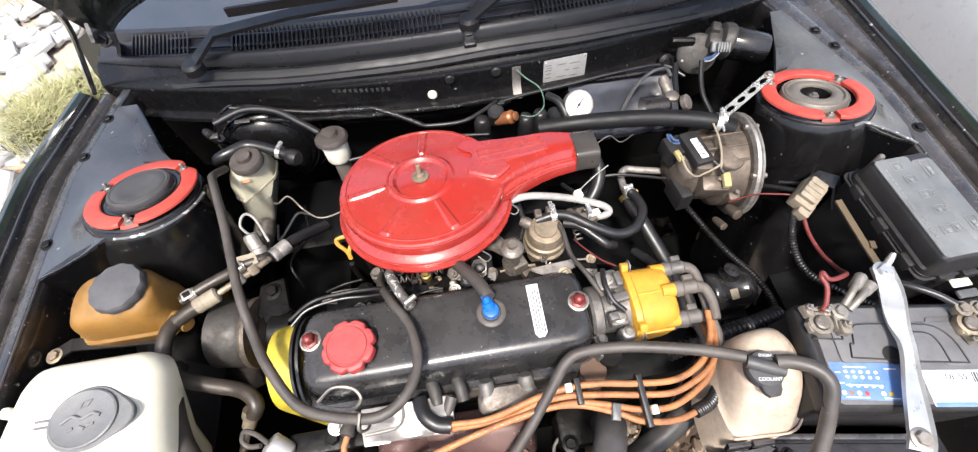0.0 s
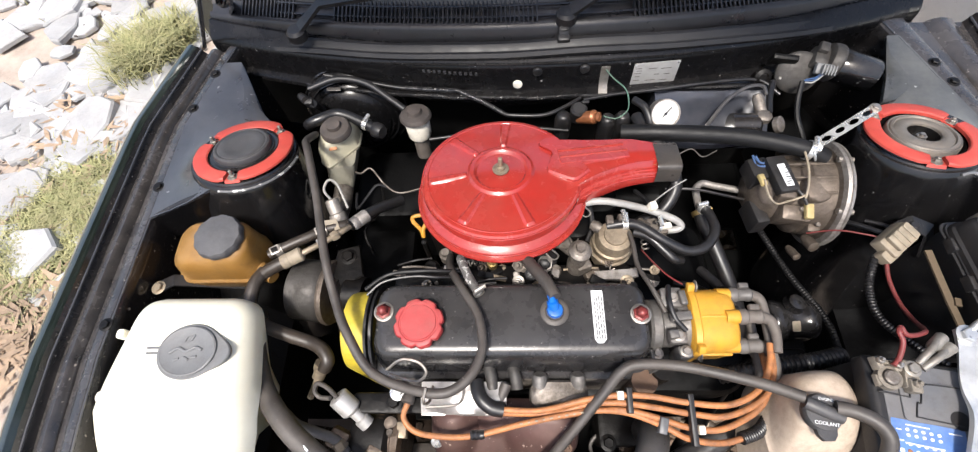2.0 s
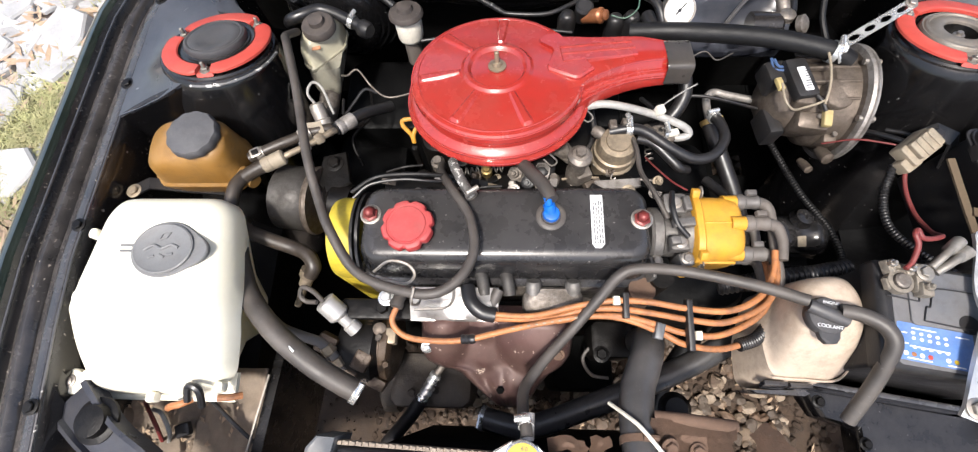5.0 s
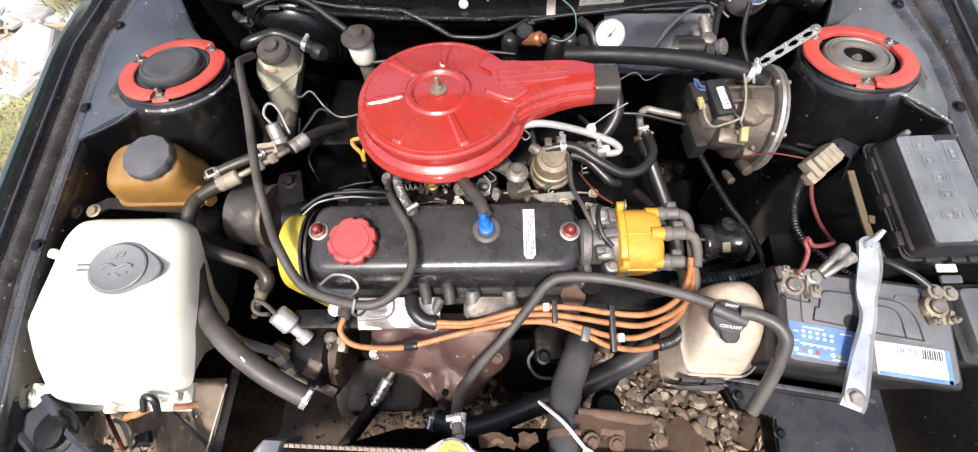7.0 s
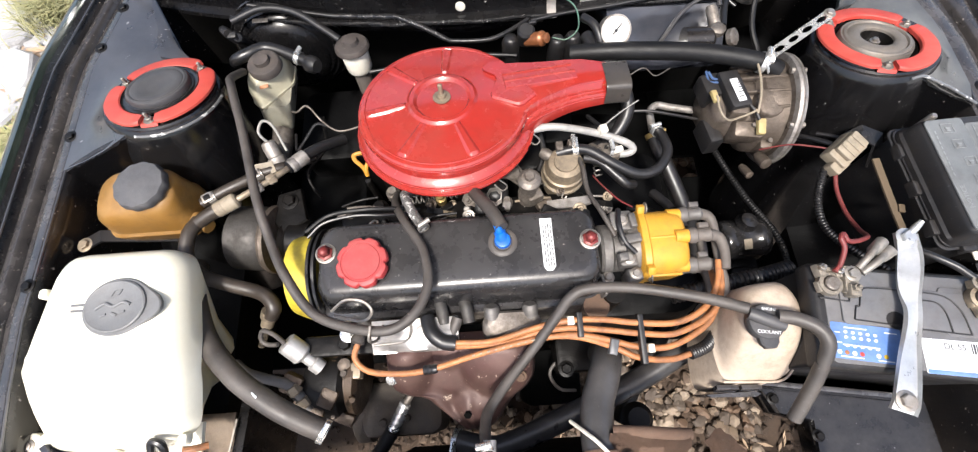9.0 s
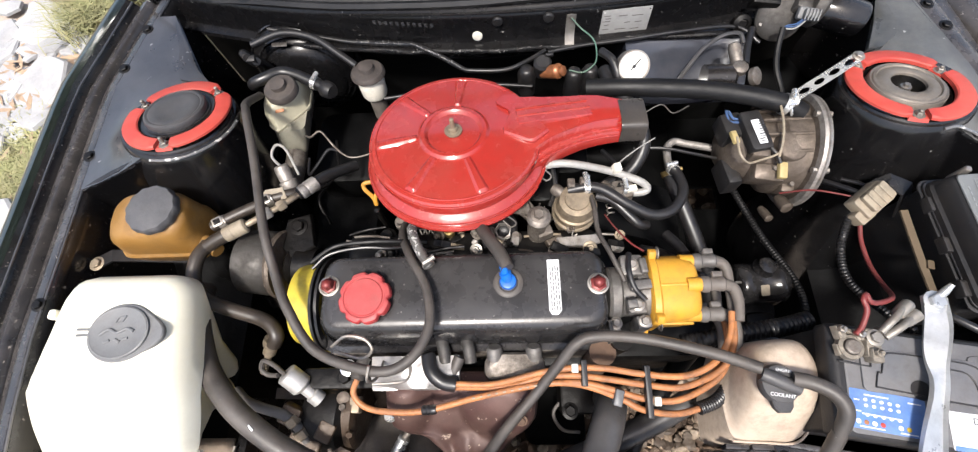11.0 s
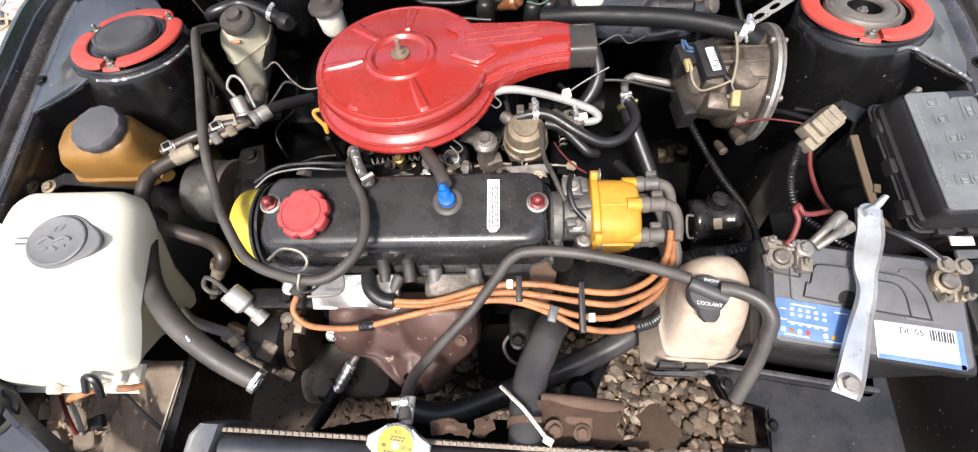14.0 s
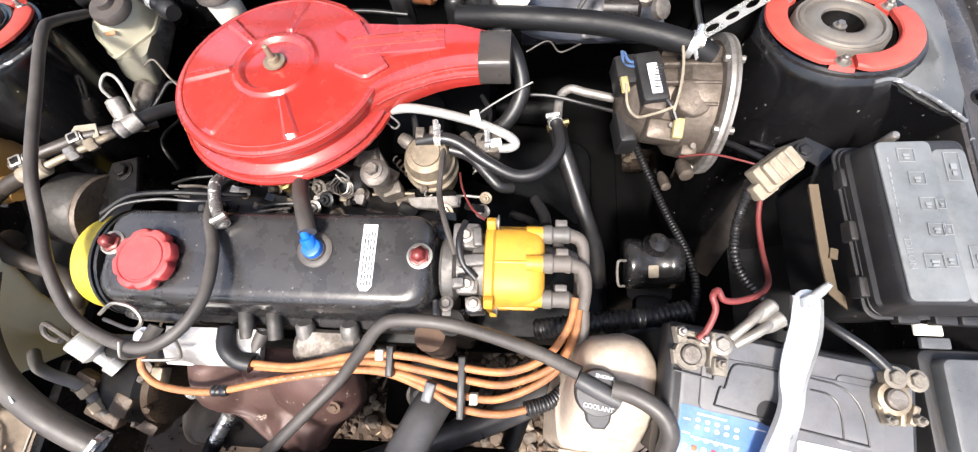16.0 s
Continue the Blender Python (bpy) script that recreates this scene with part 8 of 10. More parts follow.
for x, y, w in ((-0.070, -0.0155, 0.026), (-0.030, -0.0180, 0.014), (-0.0915, -0.0215, 0.006), (-0.0915, -0.0335, 0.007), (-0.078, -0.0500, 0.026), (-0.040, -0.0515, 0.018), (-0.066, -0.0365, 0.042)):
    bm = mesh()
    block(bm, (x, y, 0.7863), (w, 0.0014, 0.0005), (0, 0, -2), 0.0001)
    part("label_line", on_battery(bm), white_paper, blue)
bm = mesh()
rbox(bm, 0.048, -0.0400, 0.7852, 0.7862, 0.088, 0.041, 0.002, 0.0003)
wl = part("white_label", on_battery(bm), white_paper, bat, "white type label")
bm = mesh()
rbox(bm, 0.0890, -0.0400, 0.7860, 0.7865, 0.006, 0.041, 0.001, 0.0001)
part("label_edge", on_battery(bm), blue_label, wl)
bm = mesh()
rbox(bm, 0.048, -0.0580, 0.7860, 0.7865, 0.086, 0.005, 0.001, 0.0001)
part("label_edge", on_battery(bm), blue_label, wl)
writing("type_text", "DL 55", 0.0100, B @ pose(0.041, -0.0275, 0.7864), print_ink, wl)
for i in range(9):
    bm = mesh()
    block(bm, (0.060 + 0.0028 * i, -0.028, 0.7864), (0.0012 + 0.0008 * (i % 2), 0.012, 0.0006), e=0.0001)
    part("code_bar", on_battery(bm), print_ink, wl)
for y in (-0.023, -0.032):
    for x in (0.010, 0.021):
        bm = mesh()
        block(bm, (x, y, 0.7864), (0.008, 0.0055, 0.0005), (0, 0, 0), 0.0001)
        part("mark_bar", on_battery(bm), pale_print, wl)


corroded = material("corroded_brass", (0.24, 0.21, 0.17), 0.55, metal=0.5, tint=0.3, dust=(0.16, 0.145, 0.125), dust_amount=0.6, dust_scale=70, bump=0.8, bump_scale=200)


def terminal(base, blocks, bolts, metal, label):
    """A battery clamp round its post; blocks: dx, dy, width, depth, height, turn; bolts: dx, dy, z, radius, kind."""
    c = Vector(base)
    t = thing("terminal", label, "battery terminal", c, "battery terminals")
    bm = mesh()
    lathe(bm, c, [(0.0095, 0), (0.0088, 0.017), (0.0070, 0.0185), (0.003, 0.0185)], n=20)
    part("post", bm, dirty_alu, t)
    bm = mesh()
    lathe(bm, c, [(0.0098, 0.003), (0.0140, 0.003), (0.0145, 0.006), (0.0140, 0.013), (0.0098, 0.014)], n=24, caps=False)
    part("clamp", bm, metal, t)
    for dx, dy, w, d, h, a in blocks:
        bm = mesh()
        block(bm, c + Vector((dx, dy, 0.002 + h / 2)), (w, d, h), (3, 4, a), 0.0028)
        part("jaw", bm, metal, t)
    for dx, dy, z, r, m in bolts:
        bm = mesh()
        bolt(bm, c + Vector((dx, dy, z)), r, 0.006, washer=r > 0.006, stud=0.003 if r < 0.006 else 0.0)
        part("clamp_bolt", bm, m, t)
    return t


terminal((0.376, -0.386, 0.785), ((-0.008, 0.018, 0.010, 0.016, 0.014, 8), (0.003, 0.019, 0.024, 0.006, 0.010, -6), (0.012, 0.014, 0.010, 0.014, 0.013, 4), (0.026, 0.004, 0.018, 0.034, 0.012, -8), (0.024, -0.010, 0.014, 0.016, 0.016, -8), (0.036, 0.014, 0.018, 0.012, 0.010, 35), (-0.012, -0.002, 0.008, 0.014, 0.010, 5)), ((0.028, 0.010, 0.014, 0.0066, dirty_nut), (0.024, -0.008, 0.017, 0.0050, corroded), (-0.008, 0.020, 0.015, 0.0048, steel), (0.012, 0.014, 0.014, 0.0048, steel)), corroded, "corroded clamp with red lead on the positive post")
terminal((0.547, -0.416, 0.785), ((0.0, 0.017, 0.012, 0.012, 0.016, 0), (0.017, 0.015, 0.012, 0.012, 0.015, 0), (0.009, 0.014, 0.026, 0.006, 0.009, -4), (-0.007, -0.014, 0.007, 0.016, 0.011, 12), (0.006, -0.014, 0.006, 0.018, 0.010, -10), (0.015, -0.013, 0.007, 0.018, 0.011, -22), (-0.010, -0.004, 0.008, 0.012, 0.010, 0)), ((0.0, 0.018, 0.017, 0.0064, corroded), (0.018, 0.016, 0.016, 0.0064, corroded), (-0.008, -0.018, 0.012, 0.0045, corroded), (0.016, -0.017, 0.012, 0.0048, corroded)), tan_metal, "tan corroded clamp on the negative post")
bm = mesh()
for a, b in (((0.412, -0.370, 0.800), (0.446, -0.339, 0.804)), ((0.416, -0.376, 0.799), (0.456, -0.350, 0.801))):
    tube(bm, [a, ((a[0] + b[0]) / 2, (a[1] + b[1]) / 2, 0.806), b], 0.0046, 10)
lathe(bm, (0.446, -0.342, 0.803), [(0.006, -0.016), (0.0072, -0.012), (0.0072, 0.006), (0.0055, 0.008)], (0.8, 0.65, 0.1), 14)
lathe(bm, (0.454, -0.352, 0.801), [(0.006, -0.016), (0.0078, -0.010), (0.0085, 0.004), (0.006, 0.006)], (0.85, 0.5, 0.05), 14)
single("cable_lug", bm, dirty_nut, "dull crimped cable lugs at the positive terminal", "cable lug")
hose("earth_cable", [(0.498, -0.345, 0.785), (0.512, -0.360, 0.795), (0.530, -0.376, 0.800), (0.545, -0.392, 0.800)], 0.0045, rubber, "black earth cable to the negative terminal", "cable")
strap_zinc = material("dull_spangled_zinc", (0.60, 0.605, 0.60), 0.30, metal=0.65, grime=0.2, tint=0.16, dust=(0.36, 0.35, 0.33), dust_amount=0.15, dust_scale=40, grain=0.3, grain_scale=60)
strap = thing("battery_hold_down", "twisted bright galvanised hold-down strap across the battery", "strap", (0.44, -0.43, 0.79))
bm = mesh()
line = catmull([(0.483, -0.330, 0.800), (0.478, -0.362, 0.799), (0.463, -0.402, 0.799), (0.456, -0.430, 0.799), (0.438, -0.470, 0.799), (0.418, -0.520, 0.797), (0.412, -0.535, 0.792)], 5)
n = len(line)
loops = []
for i, q in enumerate(line):
    t_ = i / (n - 1)
    w = (line[min(i + 1, n - 1)] - line[max(i - 1, 0)]).normalized()
    width = 0.027 - 0.007 * math.exp(-((t_ - 0.42) / 0.14) ** 2)
    sd = w.cross(Vector((0, 0, 1))).normalized()
    sd = Matrix.Rotation(radians(30 * math.sin(t_ * 7.5) * math.exp(-((t_ - 0.45) / 0.3) ** 2)), 3, w) @ sd
    nr = sd.cross(w)
    loops.append([q + sd * width / 2 - nr * 0.0005, q + sd * width / 2 + nr * 0.0045, q + sd * width * 0.42 + nr * 0.0006, q - sd * width * 0.42 + nr * 0.0006, q - sd * width / 2 + nr * 0.0045, q - sd * width / 2 - nr * 0.0005, q - nr * 0.0012])
rings(bm, loops)
part("strip", bm, strap_zinc, strap)
bm = mesh()
lathe(bm, (0.482, -0.338, 0.795), [(0.005, 0), (0.0045, 0.022), (0.003, 0.032)], (0.4, 0.5, 0.55), 12)
bolt(bm, (0.484, -0.336, 0.800), 0.009, 0.008)
part("hook_bolt", bm, strap_zinc, strap)
bm = mesh()
bolt(bm, (0.417, -0.524, 0.797), 0.008, 0.007)
part("end_bolt", bm, steel, strap)
bm = mesh()
rbox(bm, 0, -0.006, 0.548, 0.60, 0.250, 0.165, 0.01, 0.004)
rbox(bm, -0.02, -0.080, 0.60, 0.66, 0.22, 0.008, 0.003, 0.002)
part("tray", on_battery(bm), bay_black, bat, "black battery tray")
bm = mesh()
plate(bm, [(0.345, -0.470), (0.352, -0.500), (0.374, -0.541), (0.420, -0.556), (0.416, -0.640), (0.60, -0.640), (0.60, -0.470)], 0.560, 0.600, 0.006)
tray = thing("tray_bracket", "black bracket carrying the battery tray", "bracket", (0.45, -0.55, 0.56))
part("shelf", bm, tower_black, tray)
for x, y in ((0.425, -0.575), (0.372, -0.520)):
    bm = mesh()
    bolt(bm, (x, y, 0.600), 0.006, 0.007)
    part("bolt", bm, grimy_black, tray)

# ---- coolant bottle ----
cool = thing("coolant_bottle", "yellowed coolant expansion bottle with a black cap", "bottle", (0.29, -0.45, 0.60))
bm = mesh()
BOTTLE = (
    (0.612, 0.012, ((0.256, -0.494), (0.328, -0.498), (0.364, -0.474), (0.368, -0.402), (0.342, -0.368), (0.286, -0.378), (0.258, -0.438))),
    (0.620, 0.018, ((0.247, -0.503), (0.331, -0.508), (0.373, -0.480), (0.376, -0.400), (0.346, -0.360), (0.280, -0.370), (0.250, -0.440))),
    (0.696, 0.018, ((0.262, -0.492), (0.343, -0.494), (0.371, -0.468), (0.373, -0.400), (0.346, -0.362), (0.283, -0.370), (0.257, -0.444))),
    (0.699, 0.018, ((0.266, -0.490), (0.344, -0.491), (0.370, -0.465), (0.372, -0.400), (0.346, -0.362), (0.283, -0.370), (0.260, -0.444))),
    (0.708, 0.020, ((0.268, -0.484), (0.343, -0.485), (0.368, -0.461), (0.370, -0.400), (0.346, -0.363), (0.284, -0.371), (0.262, -0.442))),
    (0.738, 0.020, ((0.272, -0.464), (0.340, -0.464), (0.361, -0.446), (0.364, -0.398), (0.344, -0.366), (0.287, -0.372), (0.268, -0.428))),
    (0.758, 0.018, ((0.276, -0.448), (0.334, -0.448), (0.352, -0.434), (0.356, -0.396), (0.340, -0.370), (0.290, -0.374), (0.273, -0.415))),
    (0.770, 0.014, ((0.282, -0.434), (0.326, -0.434), (0.340, -0.424), (0.344, -0.396), (0.332, -0.377), (0.296, -0.380), (0.281, -0.408))),
    (0.775, 0.008, ((0.292, -0.422), (0.318, -0.422), (0.328, -0.415), (0.330, -0.396), (0.322, -0.386), (0.302, -0.388), (0.292, -0.404))))


def bottle_loop(z, round_, pts):
    """The bottle's plan at a height: seven corners, rounded off."""
    out = []
    for q, p in enumerate(pts):
        p, a, b = Vector((*p, z)), Vector((*pts[q - 1], z)), Vector((*pts[(q + 1) % len(pts)], z))
        f, g = p + (a - p) * min(0.46, round_ / (a - p).length), p + (b - p) * min(0.46, round_ / (b - p).length)
        for t in (0.0, 0.2, 0.4, 0.6, 0.8, 1.0):
            out.append(f.lerp(p, t).lerp(p.lerp(g, t), t))
    return out


rings(bm, [bottle_loop(*row) for row in BOTTLE])
part("bottle_body", bm, coolant_plastic, cool)
for pts in ([(0.262, -0.4915, 0.698), (0.30, -0.4935, 0.6985), (0.343, -0.4935, 0.698), (0.371, -0.468, 0.698)],):
    bm = mesh()
    tube(bm, pts, 0.0016, 8, 5)
    part("mould_seam", bm, coolant_plastic, cool)
bm = mesh()
CC = Vector((0.2935, -0.425, 0.772))
lathe(bm, CC, [(0.0215, 0), (0.0225, 0.003), (0.0225, 0.010), (0.0205, 0.0135), (0.0120, 0.0145)], n=40)
plate(bm, [(CC.x + a, CC.y + b) for a, b in ((-0.0135, -0.014), (-0.0115, -0.026), (-0.006, -0.032), (0.005, -0.032), (0.010, -0.026), (0.0125, -0.014), (0.006, -0.002), (-0.007, -0.002))], CC.z + 0.003, CC.z + 0.0125, 0.002)
lathe(bm, CC + Vector((-0.020, 0.012, 0.014)), [(0.0075, 0), (0.0085, 0.004), (0.0085, 0.030), (0.0070, 0.044)], (0.86, -0.42, 0.02), 16)
bottle_cap = part("bottle_cap", bm, dull_plastic, cool, "black moulded cap with a tab")
writing("cap_word", "ENGINE", 0.0050, pose(CC.x + 0.006, CC.y + 0.0145, CC.z + 0.0142, 0, 0, -10), white_paper, bottle_cap)
writing("cap_word", "COOLANT", 0.0058, pose(CC.x - 0.001, CC.y - 0.0130, CC.z + 0.0150, 0, 0, -9), white_paper, bottle_cap)
bm = mesh()
plate(bm, [(0.246, -0.507), (0.252, -0.511), (0.318, -0.514), (0.326, -0.510), (0.318, -0.506)], 0.618, 0.668, 0.002)
block(bm, (0.270, -0.5005, 0.682), (0.030, 0.006, 0.018), (-14, 0, -3), 0.001)
block(bm, (0.305, -0.5015, 0.679), (0.028, 0.006, 0.012), (-14, 0, -3), 0.001)
part("bracket_leaf", bm, bay_black, cool, "black painted bracket leaf")
hose("overflow_hose", [(-0.058, -0.566, 0.770), (-0.0595, -0.552, 0.764), (-0.0625, -0.536, 0.746), (-0.061, -0.516, 0.722), (-0.052, -0.500, 0.708), (-0.028, -0.471, 0.702), (0.007, -0.434, 0.706), (0.040, -0.397, 0.730), (0.064, -0.371, 0.750), (0.090, -0.363, 0.757), (0.150, -0.367, 0.758), (0.228, -0.388, 0.772), (0.276, -0.408, 0.785)], 0.0074, dusty_rubber, "thin dusty overflow hose from the radiator to the coolant bottle", ends=(1,))
hose("overflow_tail", [(0.306, -0.420, 0.790), (0.322, -0.424, 0.794), (0.340, -0.433, 0.796), (0.351, -0.444, 0.795), (0.3555, -0.458, 0.790), (0.352, -0.478, 0.775), (0.344, -0.507, 0.750), (0.331, -0.541, 0.720)], 0.0088, dusty_rubber, "thin black hose hanging from the coolant cap")

# ---- spark plug leads ----
routes = [
    [(-0.238, -0.405, 0.706), (-0.246, -0.428, 0.696), (-0.226, -0.447, 0.690), (-0.180, -0.453, 0.694), (-0.135, -0.450, 0.698), (-0.066, -0.434, 0.704), (0.020, -0.419, 0.712), (0.072, -0.421, 0.713), (0.120, -0.438, 0.712), (0.151, -0.453, 0.710), (0.196, -0.458, 0.704), (0.240, -0.448, 0.696)],
    [(-0.100, -0.417, 0.705), (-0.047, -0.418, 0.706), (0.010, -0.406, 0.718), (0.054, -0.400, 0.727), (0.100, -0.401, 0.731), (0.151, -0.409, 0.731), (0.204, -0.412, 0.731), (0.245, -0.395, 0.732), (0.270, -0.362, 0.732), (0.278, -0.330, 0.732)],
    [(-0.102, -0.421, 0.695), (-0.029, -0.421, 0.702), (0.020, -0.410, 0.712), (0.063, -0.409, 0.721), (0.110, -0.415, 0.723), (0.161, -0.423, 0.721), (0.205, -0.425, 0.721), (0.256, -0.403, 0.722), (0.277, -0.372, 0.722), (0.284, -0.335, 0.720)],
    [(-0.015, -0.424, 0.702), (0.030, -0.418, 0.710), (0.072, -0.418, 0.714), (0.115, -0.428, 0.714), (0.152, -0.439, 0.713), (0.197, -0.441, 0.713), (0.250, -0.416, 0.713), (0.272, -0.384, 0.714), (0.281, -0.345, 0.712)],
]
for k, pts in enumerate(routes):
    t = thing("spark_plug_lead", "orange silicone spark plug lead with a dark boot", "ignition lead", pts[0], "spark plug leads")
    bm = mesh()
    tube(bm, pts, 0.0043, 10)
    part("wire", bm, orange_wire, t)
    if k == 0:
        bm = mesh()
        lathe(bm, (-0.238, -0.400, 0.706), [(0.009, -0.022), (0.009, 0.0), (0.0105, 0.002), (0.0105, 0.008), (0.007, 0.010)], (-0.3, -0.95, 0.1), 14)
        part("boot", bm, dusty_rubber, t)
        bm = mesh()
        lathe(bm, (-0.137, -0.450, 0.698), [(0.006, -0.01), (0.0072, -0.007), (0.006, -0.004), (0.0072, -0.001), (0.006, 0.002), (0.0072, 0.005), (0.006, 0.01)], (1, 0.05, 0.05), 14)
        part("tape", bm, rubber, t)
        bm = mesh()
        tube(bm, [(0.225, -0.452, 0.699), (0.255, -0.441, 0.692), (0.280, -0.415, 0.684), (0.290, -0.385, 0.684)], 0.0085, 12, 7, 0.0006, 0.004)
        part("sleeve", bm, rubber, t)
    if k == 1:
        bm = mesh()
        tube(bm, [(-0.140, -0.378, 0.704), (-0.134, -0.400, 0.708), (-0.118, -0.414, 0.706), (-0.100, -0.418, 0.704)], 0.0105, 12)
        part("boot", bm, rubber, t)
    if k == 2:
        bm = mesh()
        tube(bm, [(-0.095, -0.380, 0.70), (-0.104, -0.400, 0.694), (-0.104, -0.418, 0.694)], 0.0085, 12)
        part("boot", bm, dusty_rubber, t)
for y, z, k in ((-0.255, 0.722, 0), (-0.293, 0.738, 1), (-0.330, 0.716, 2), (-0.268, 0.672, 3), (-0.322, 0.668, 4)):
    t = thing("plug_boot", "dusty brown rubber boot on a distributor tower", "boot", (0.27, y, z), "distributor boots")
    bm = mesh()
    lathe(bm, (0.245, y, z), [(0.0105, -0.004), (0.0115, 0.0), (0.0115, 0.006), (0.0095, 0.008), (0.0095, 0.020), (0.0105, 0.022), (0.0105, 0.026), (0.007, 0.030)], (1, 0, 0), 14)
    block(bm, (0.262, y + 0.012, z + 0.006), (0.014, 0.008, 0.010), e=0.002)
    part("cup", bm, boot_brown if k % 2 else grey_rubber, t)
    bm = mesh()
    tube(bm, [(0.272, y, z), (0.285, y - 0.006, z - 0.002), (0.289, y - 0.025, z - 0.004), (0.286, min(y - 0.05, -0.335), z - 0.006)], 0.0085, 12, r1=0.0062)
    part("elbow", bm, boot_brown, t)
for k in range(9):
    bm = mesh()
    t_ = k / 8
    block(bm, (-0.075 + 0.085 * t_, -0.4358 + 0.0145 * t_, 0.7082 + 0.0082 * t_), (0.0042 - 0.001 * (k % 2), 0.0022, 0.0006), (8, 0, 10), 0.0001)
    single("lead_print", bm, cream_plastic, "illegible white printing on an orange lead", "print", "lead printing")
hose("coil_lead_orange", [(0.284, -0.320, 0.690), (0.280, -0.345, 0.700), (0.276, -0.372, 0.706), (0.262, -0.398, 0.706), (0.235, -0.420, 0.704)], 0.0045, orange_wire, "orange silicone coil lead", "ignition lead")
for (x, y, z), w in (((0.074, -0.406, 0.728), 0.034), ((0.155, -0.430, 0.726), 0.066)):
    bm = mesh()
    block(bm, (x, y, z), (0.008, w, 0.014), (8, 0, 0), 0.002)
    single("lead_separator", bm, black_plastic, "black plastic clip combing the orange leads", "clip", "lead separators")
for x, y, z in ((0.062, -0.400, 0.730), (0.168, -0.442, 0.716)):
    bm = mesh()
    block(bm, (x, y, z), (0.009, 0.012, 0.012), (8, 0, 0), 0.002)
    single("lead_tag", bm, white_plastic, "small pale tag on the orange leads", "tag", "lead tags")
bm = mesh()
block(bm, (0.118, -0.437, 0.716), (0.012, 0.022, 0.016), (8, 0, -15), 0.003)
single("lead_holder", bm, grey_plastic, "small grey holder on the lower orange lead", "clip")

# ---- radiator and front hoses ----
seam_metal = material("dull_seam_metal", (0.24, 0.20, 0.16), 0.5, metal=0.4, grime=0.5, dust=(0.26, 0.21, 0.165), dust_amount=0.6, dust_scale=40)
rad = thing("radiator", "black radiator with a crimped metal tank seam", "radiator", (-0.03, -0.61, 0.35))


def rad_y(x):
    return -0.579 - 0.042 * (x + 0.27)


bm = mesh()
rings(bm, [[Vector((x, rad_y(x) + dy, z)) for dy, z in ((-0.004, 0.735), (-0.006, 0.748), (-0.012, 0.756), (-0.019, 0.7585), (-0.028, 0.7575), (-0.035, 0.752), (-0.038, 0.742), (-0.038, 0.69), (-0.004, 0.69))] for x in [-0.282 + 0.0275 * i for i in range(19)]])
part("tank", bm, blue_black, rad)
# core is unseen; it reaches low to shade the ground behind it
bm = mesh()
rbox(bm, -0.035, -0.609, 0.12, 0.692, 0.48, 0.026, 0.004, 0.002)
part("core", bm, dark_gap, rad, "unseen dark core, carried down to shade the ground behind")
bm = mesh()
rings(bm, [[Vector((x, rad_y(x) + dy, z)) for dy, z in ((-0.048, 0.70), (-0.048, 0.724), (-0.054, 0.729), (-0.088, 0.730), (-0.096, 0.724), (-0.098, 0.66), (-0.092, 0.66))] for x in [-0.300 + 0.03 * i for i in range(19)]])
part("front_shroud", bm, blue_black, rad, "blue-black painted panel before the tank")
for dy, z, h in ((-0.001, 0.742, 0.012), (-0.043, 0.742, 0.018)):
    bm = mesh()
    strip(bm, [(-0.286, rad_y(-0.286) + dy, z), (0.22, rad_y(0.22) + dy, z)], 0.005, h)
    part("seam", bm, seam_metal, rad, "crimped tan tank seam")
crimp_mesh = mesh()
block(crimp_mesh, (0, 0, 0), (0.0052, 0.0046, 0.0024), e=0.0007)
crimp_data = bpy.data.meshes.new("crimp")
bmesh.ops.recalc_face_normals(crimp_mesh, faces=crimp_mesh.faces)
crimp_mesh.to_mesh(crimp_data)
crimp_mesh.free()
crimp_data.materials.append(seam_metal)
for dy, z in ((-0.001, 0.7492), (-0.043, 0.7525)):
    for i in range(62):
        if dy > -0.02 and 23 < i < 31:
            continue
        x = -0.282 + 0.0082 * i
        ob = new("crimp", crimp_data)
        ob.parent = rad
        ob.matrix_parent_inverse = Matrix.Translation(-Vector(rad.location))
        ob.matrix_basis = pose(x, rad_y(x) + dy, z, 0, 0, -2.4)
bm = mesh()
arm = [(-0.284, -0.572), (-0.287, -0.588), (-0.290, -0.602), (-0.289, -0.660), (-0.324, -0.660), (-0.324, -0.606), (-0.321, -0.584), (-0.309, -0.571)]
rings(bm, [[Vector((x, y, z)) for x, y in arm] for z in (0.70, 0.753)] + [[Vector((x + (-0.303 - x) * 0.10, y + (-0.612 - y) * 0.03, 0.759)) for x, y in arm], [Vector((x + (-0.303 - x) * 0.28, y + (-0.612 - y) * 0.06, 0.757)) for x, y in arm]])
part("side_bracket", bm, grey_plastic, rad, "grey-blue curved end bracket")
bm = mesh()
bolt(bm, (-0.306, -0.640, 0.757), 0.006, 0.006)
part("bracket_bolt", bm, steel, rad)
bm = mesh()
R = Vector((-0.0635, -0.5905, 0.770))
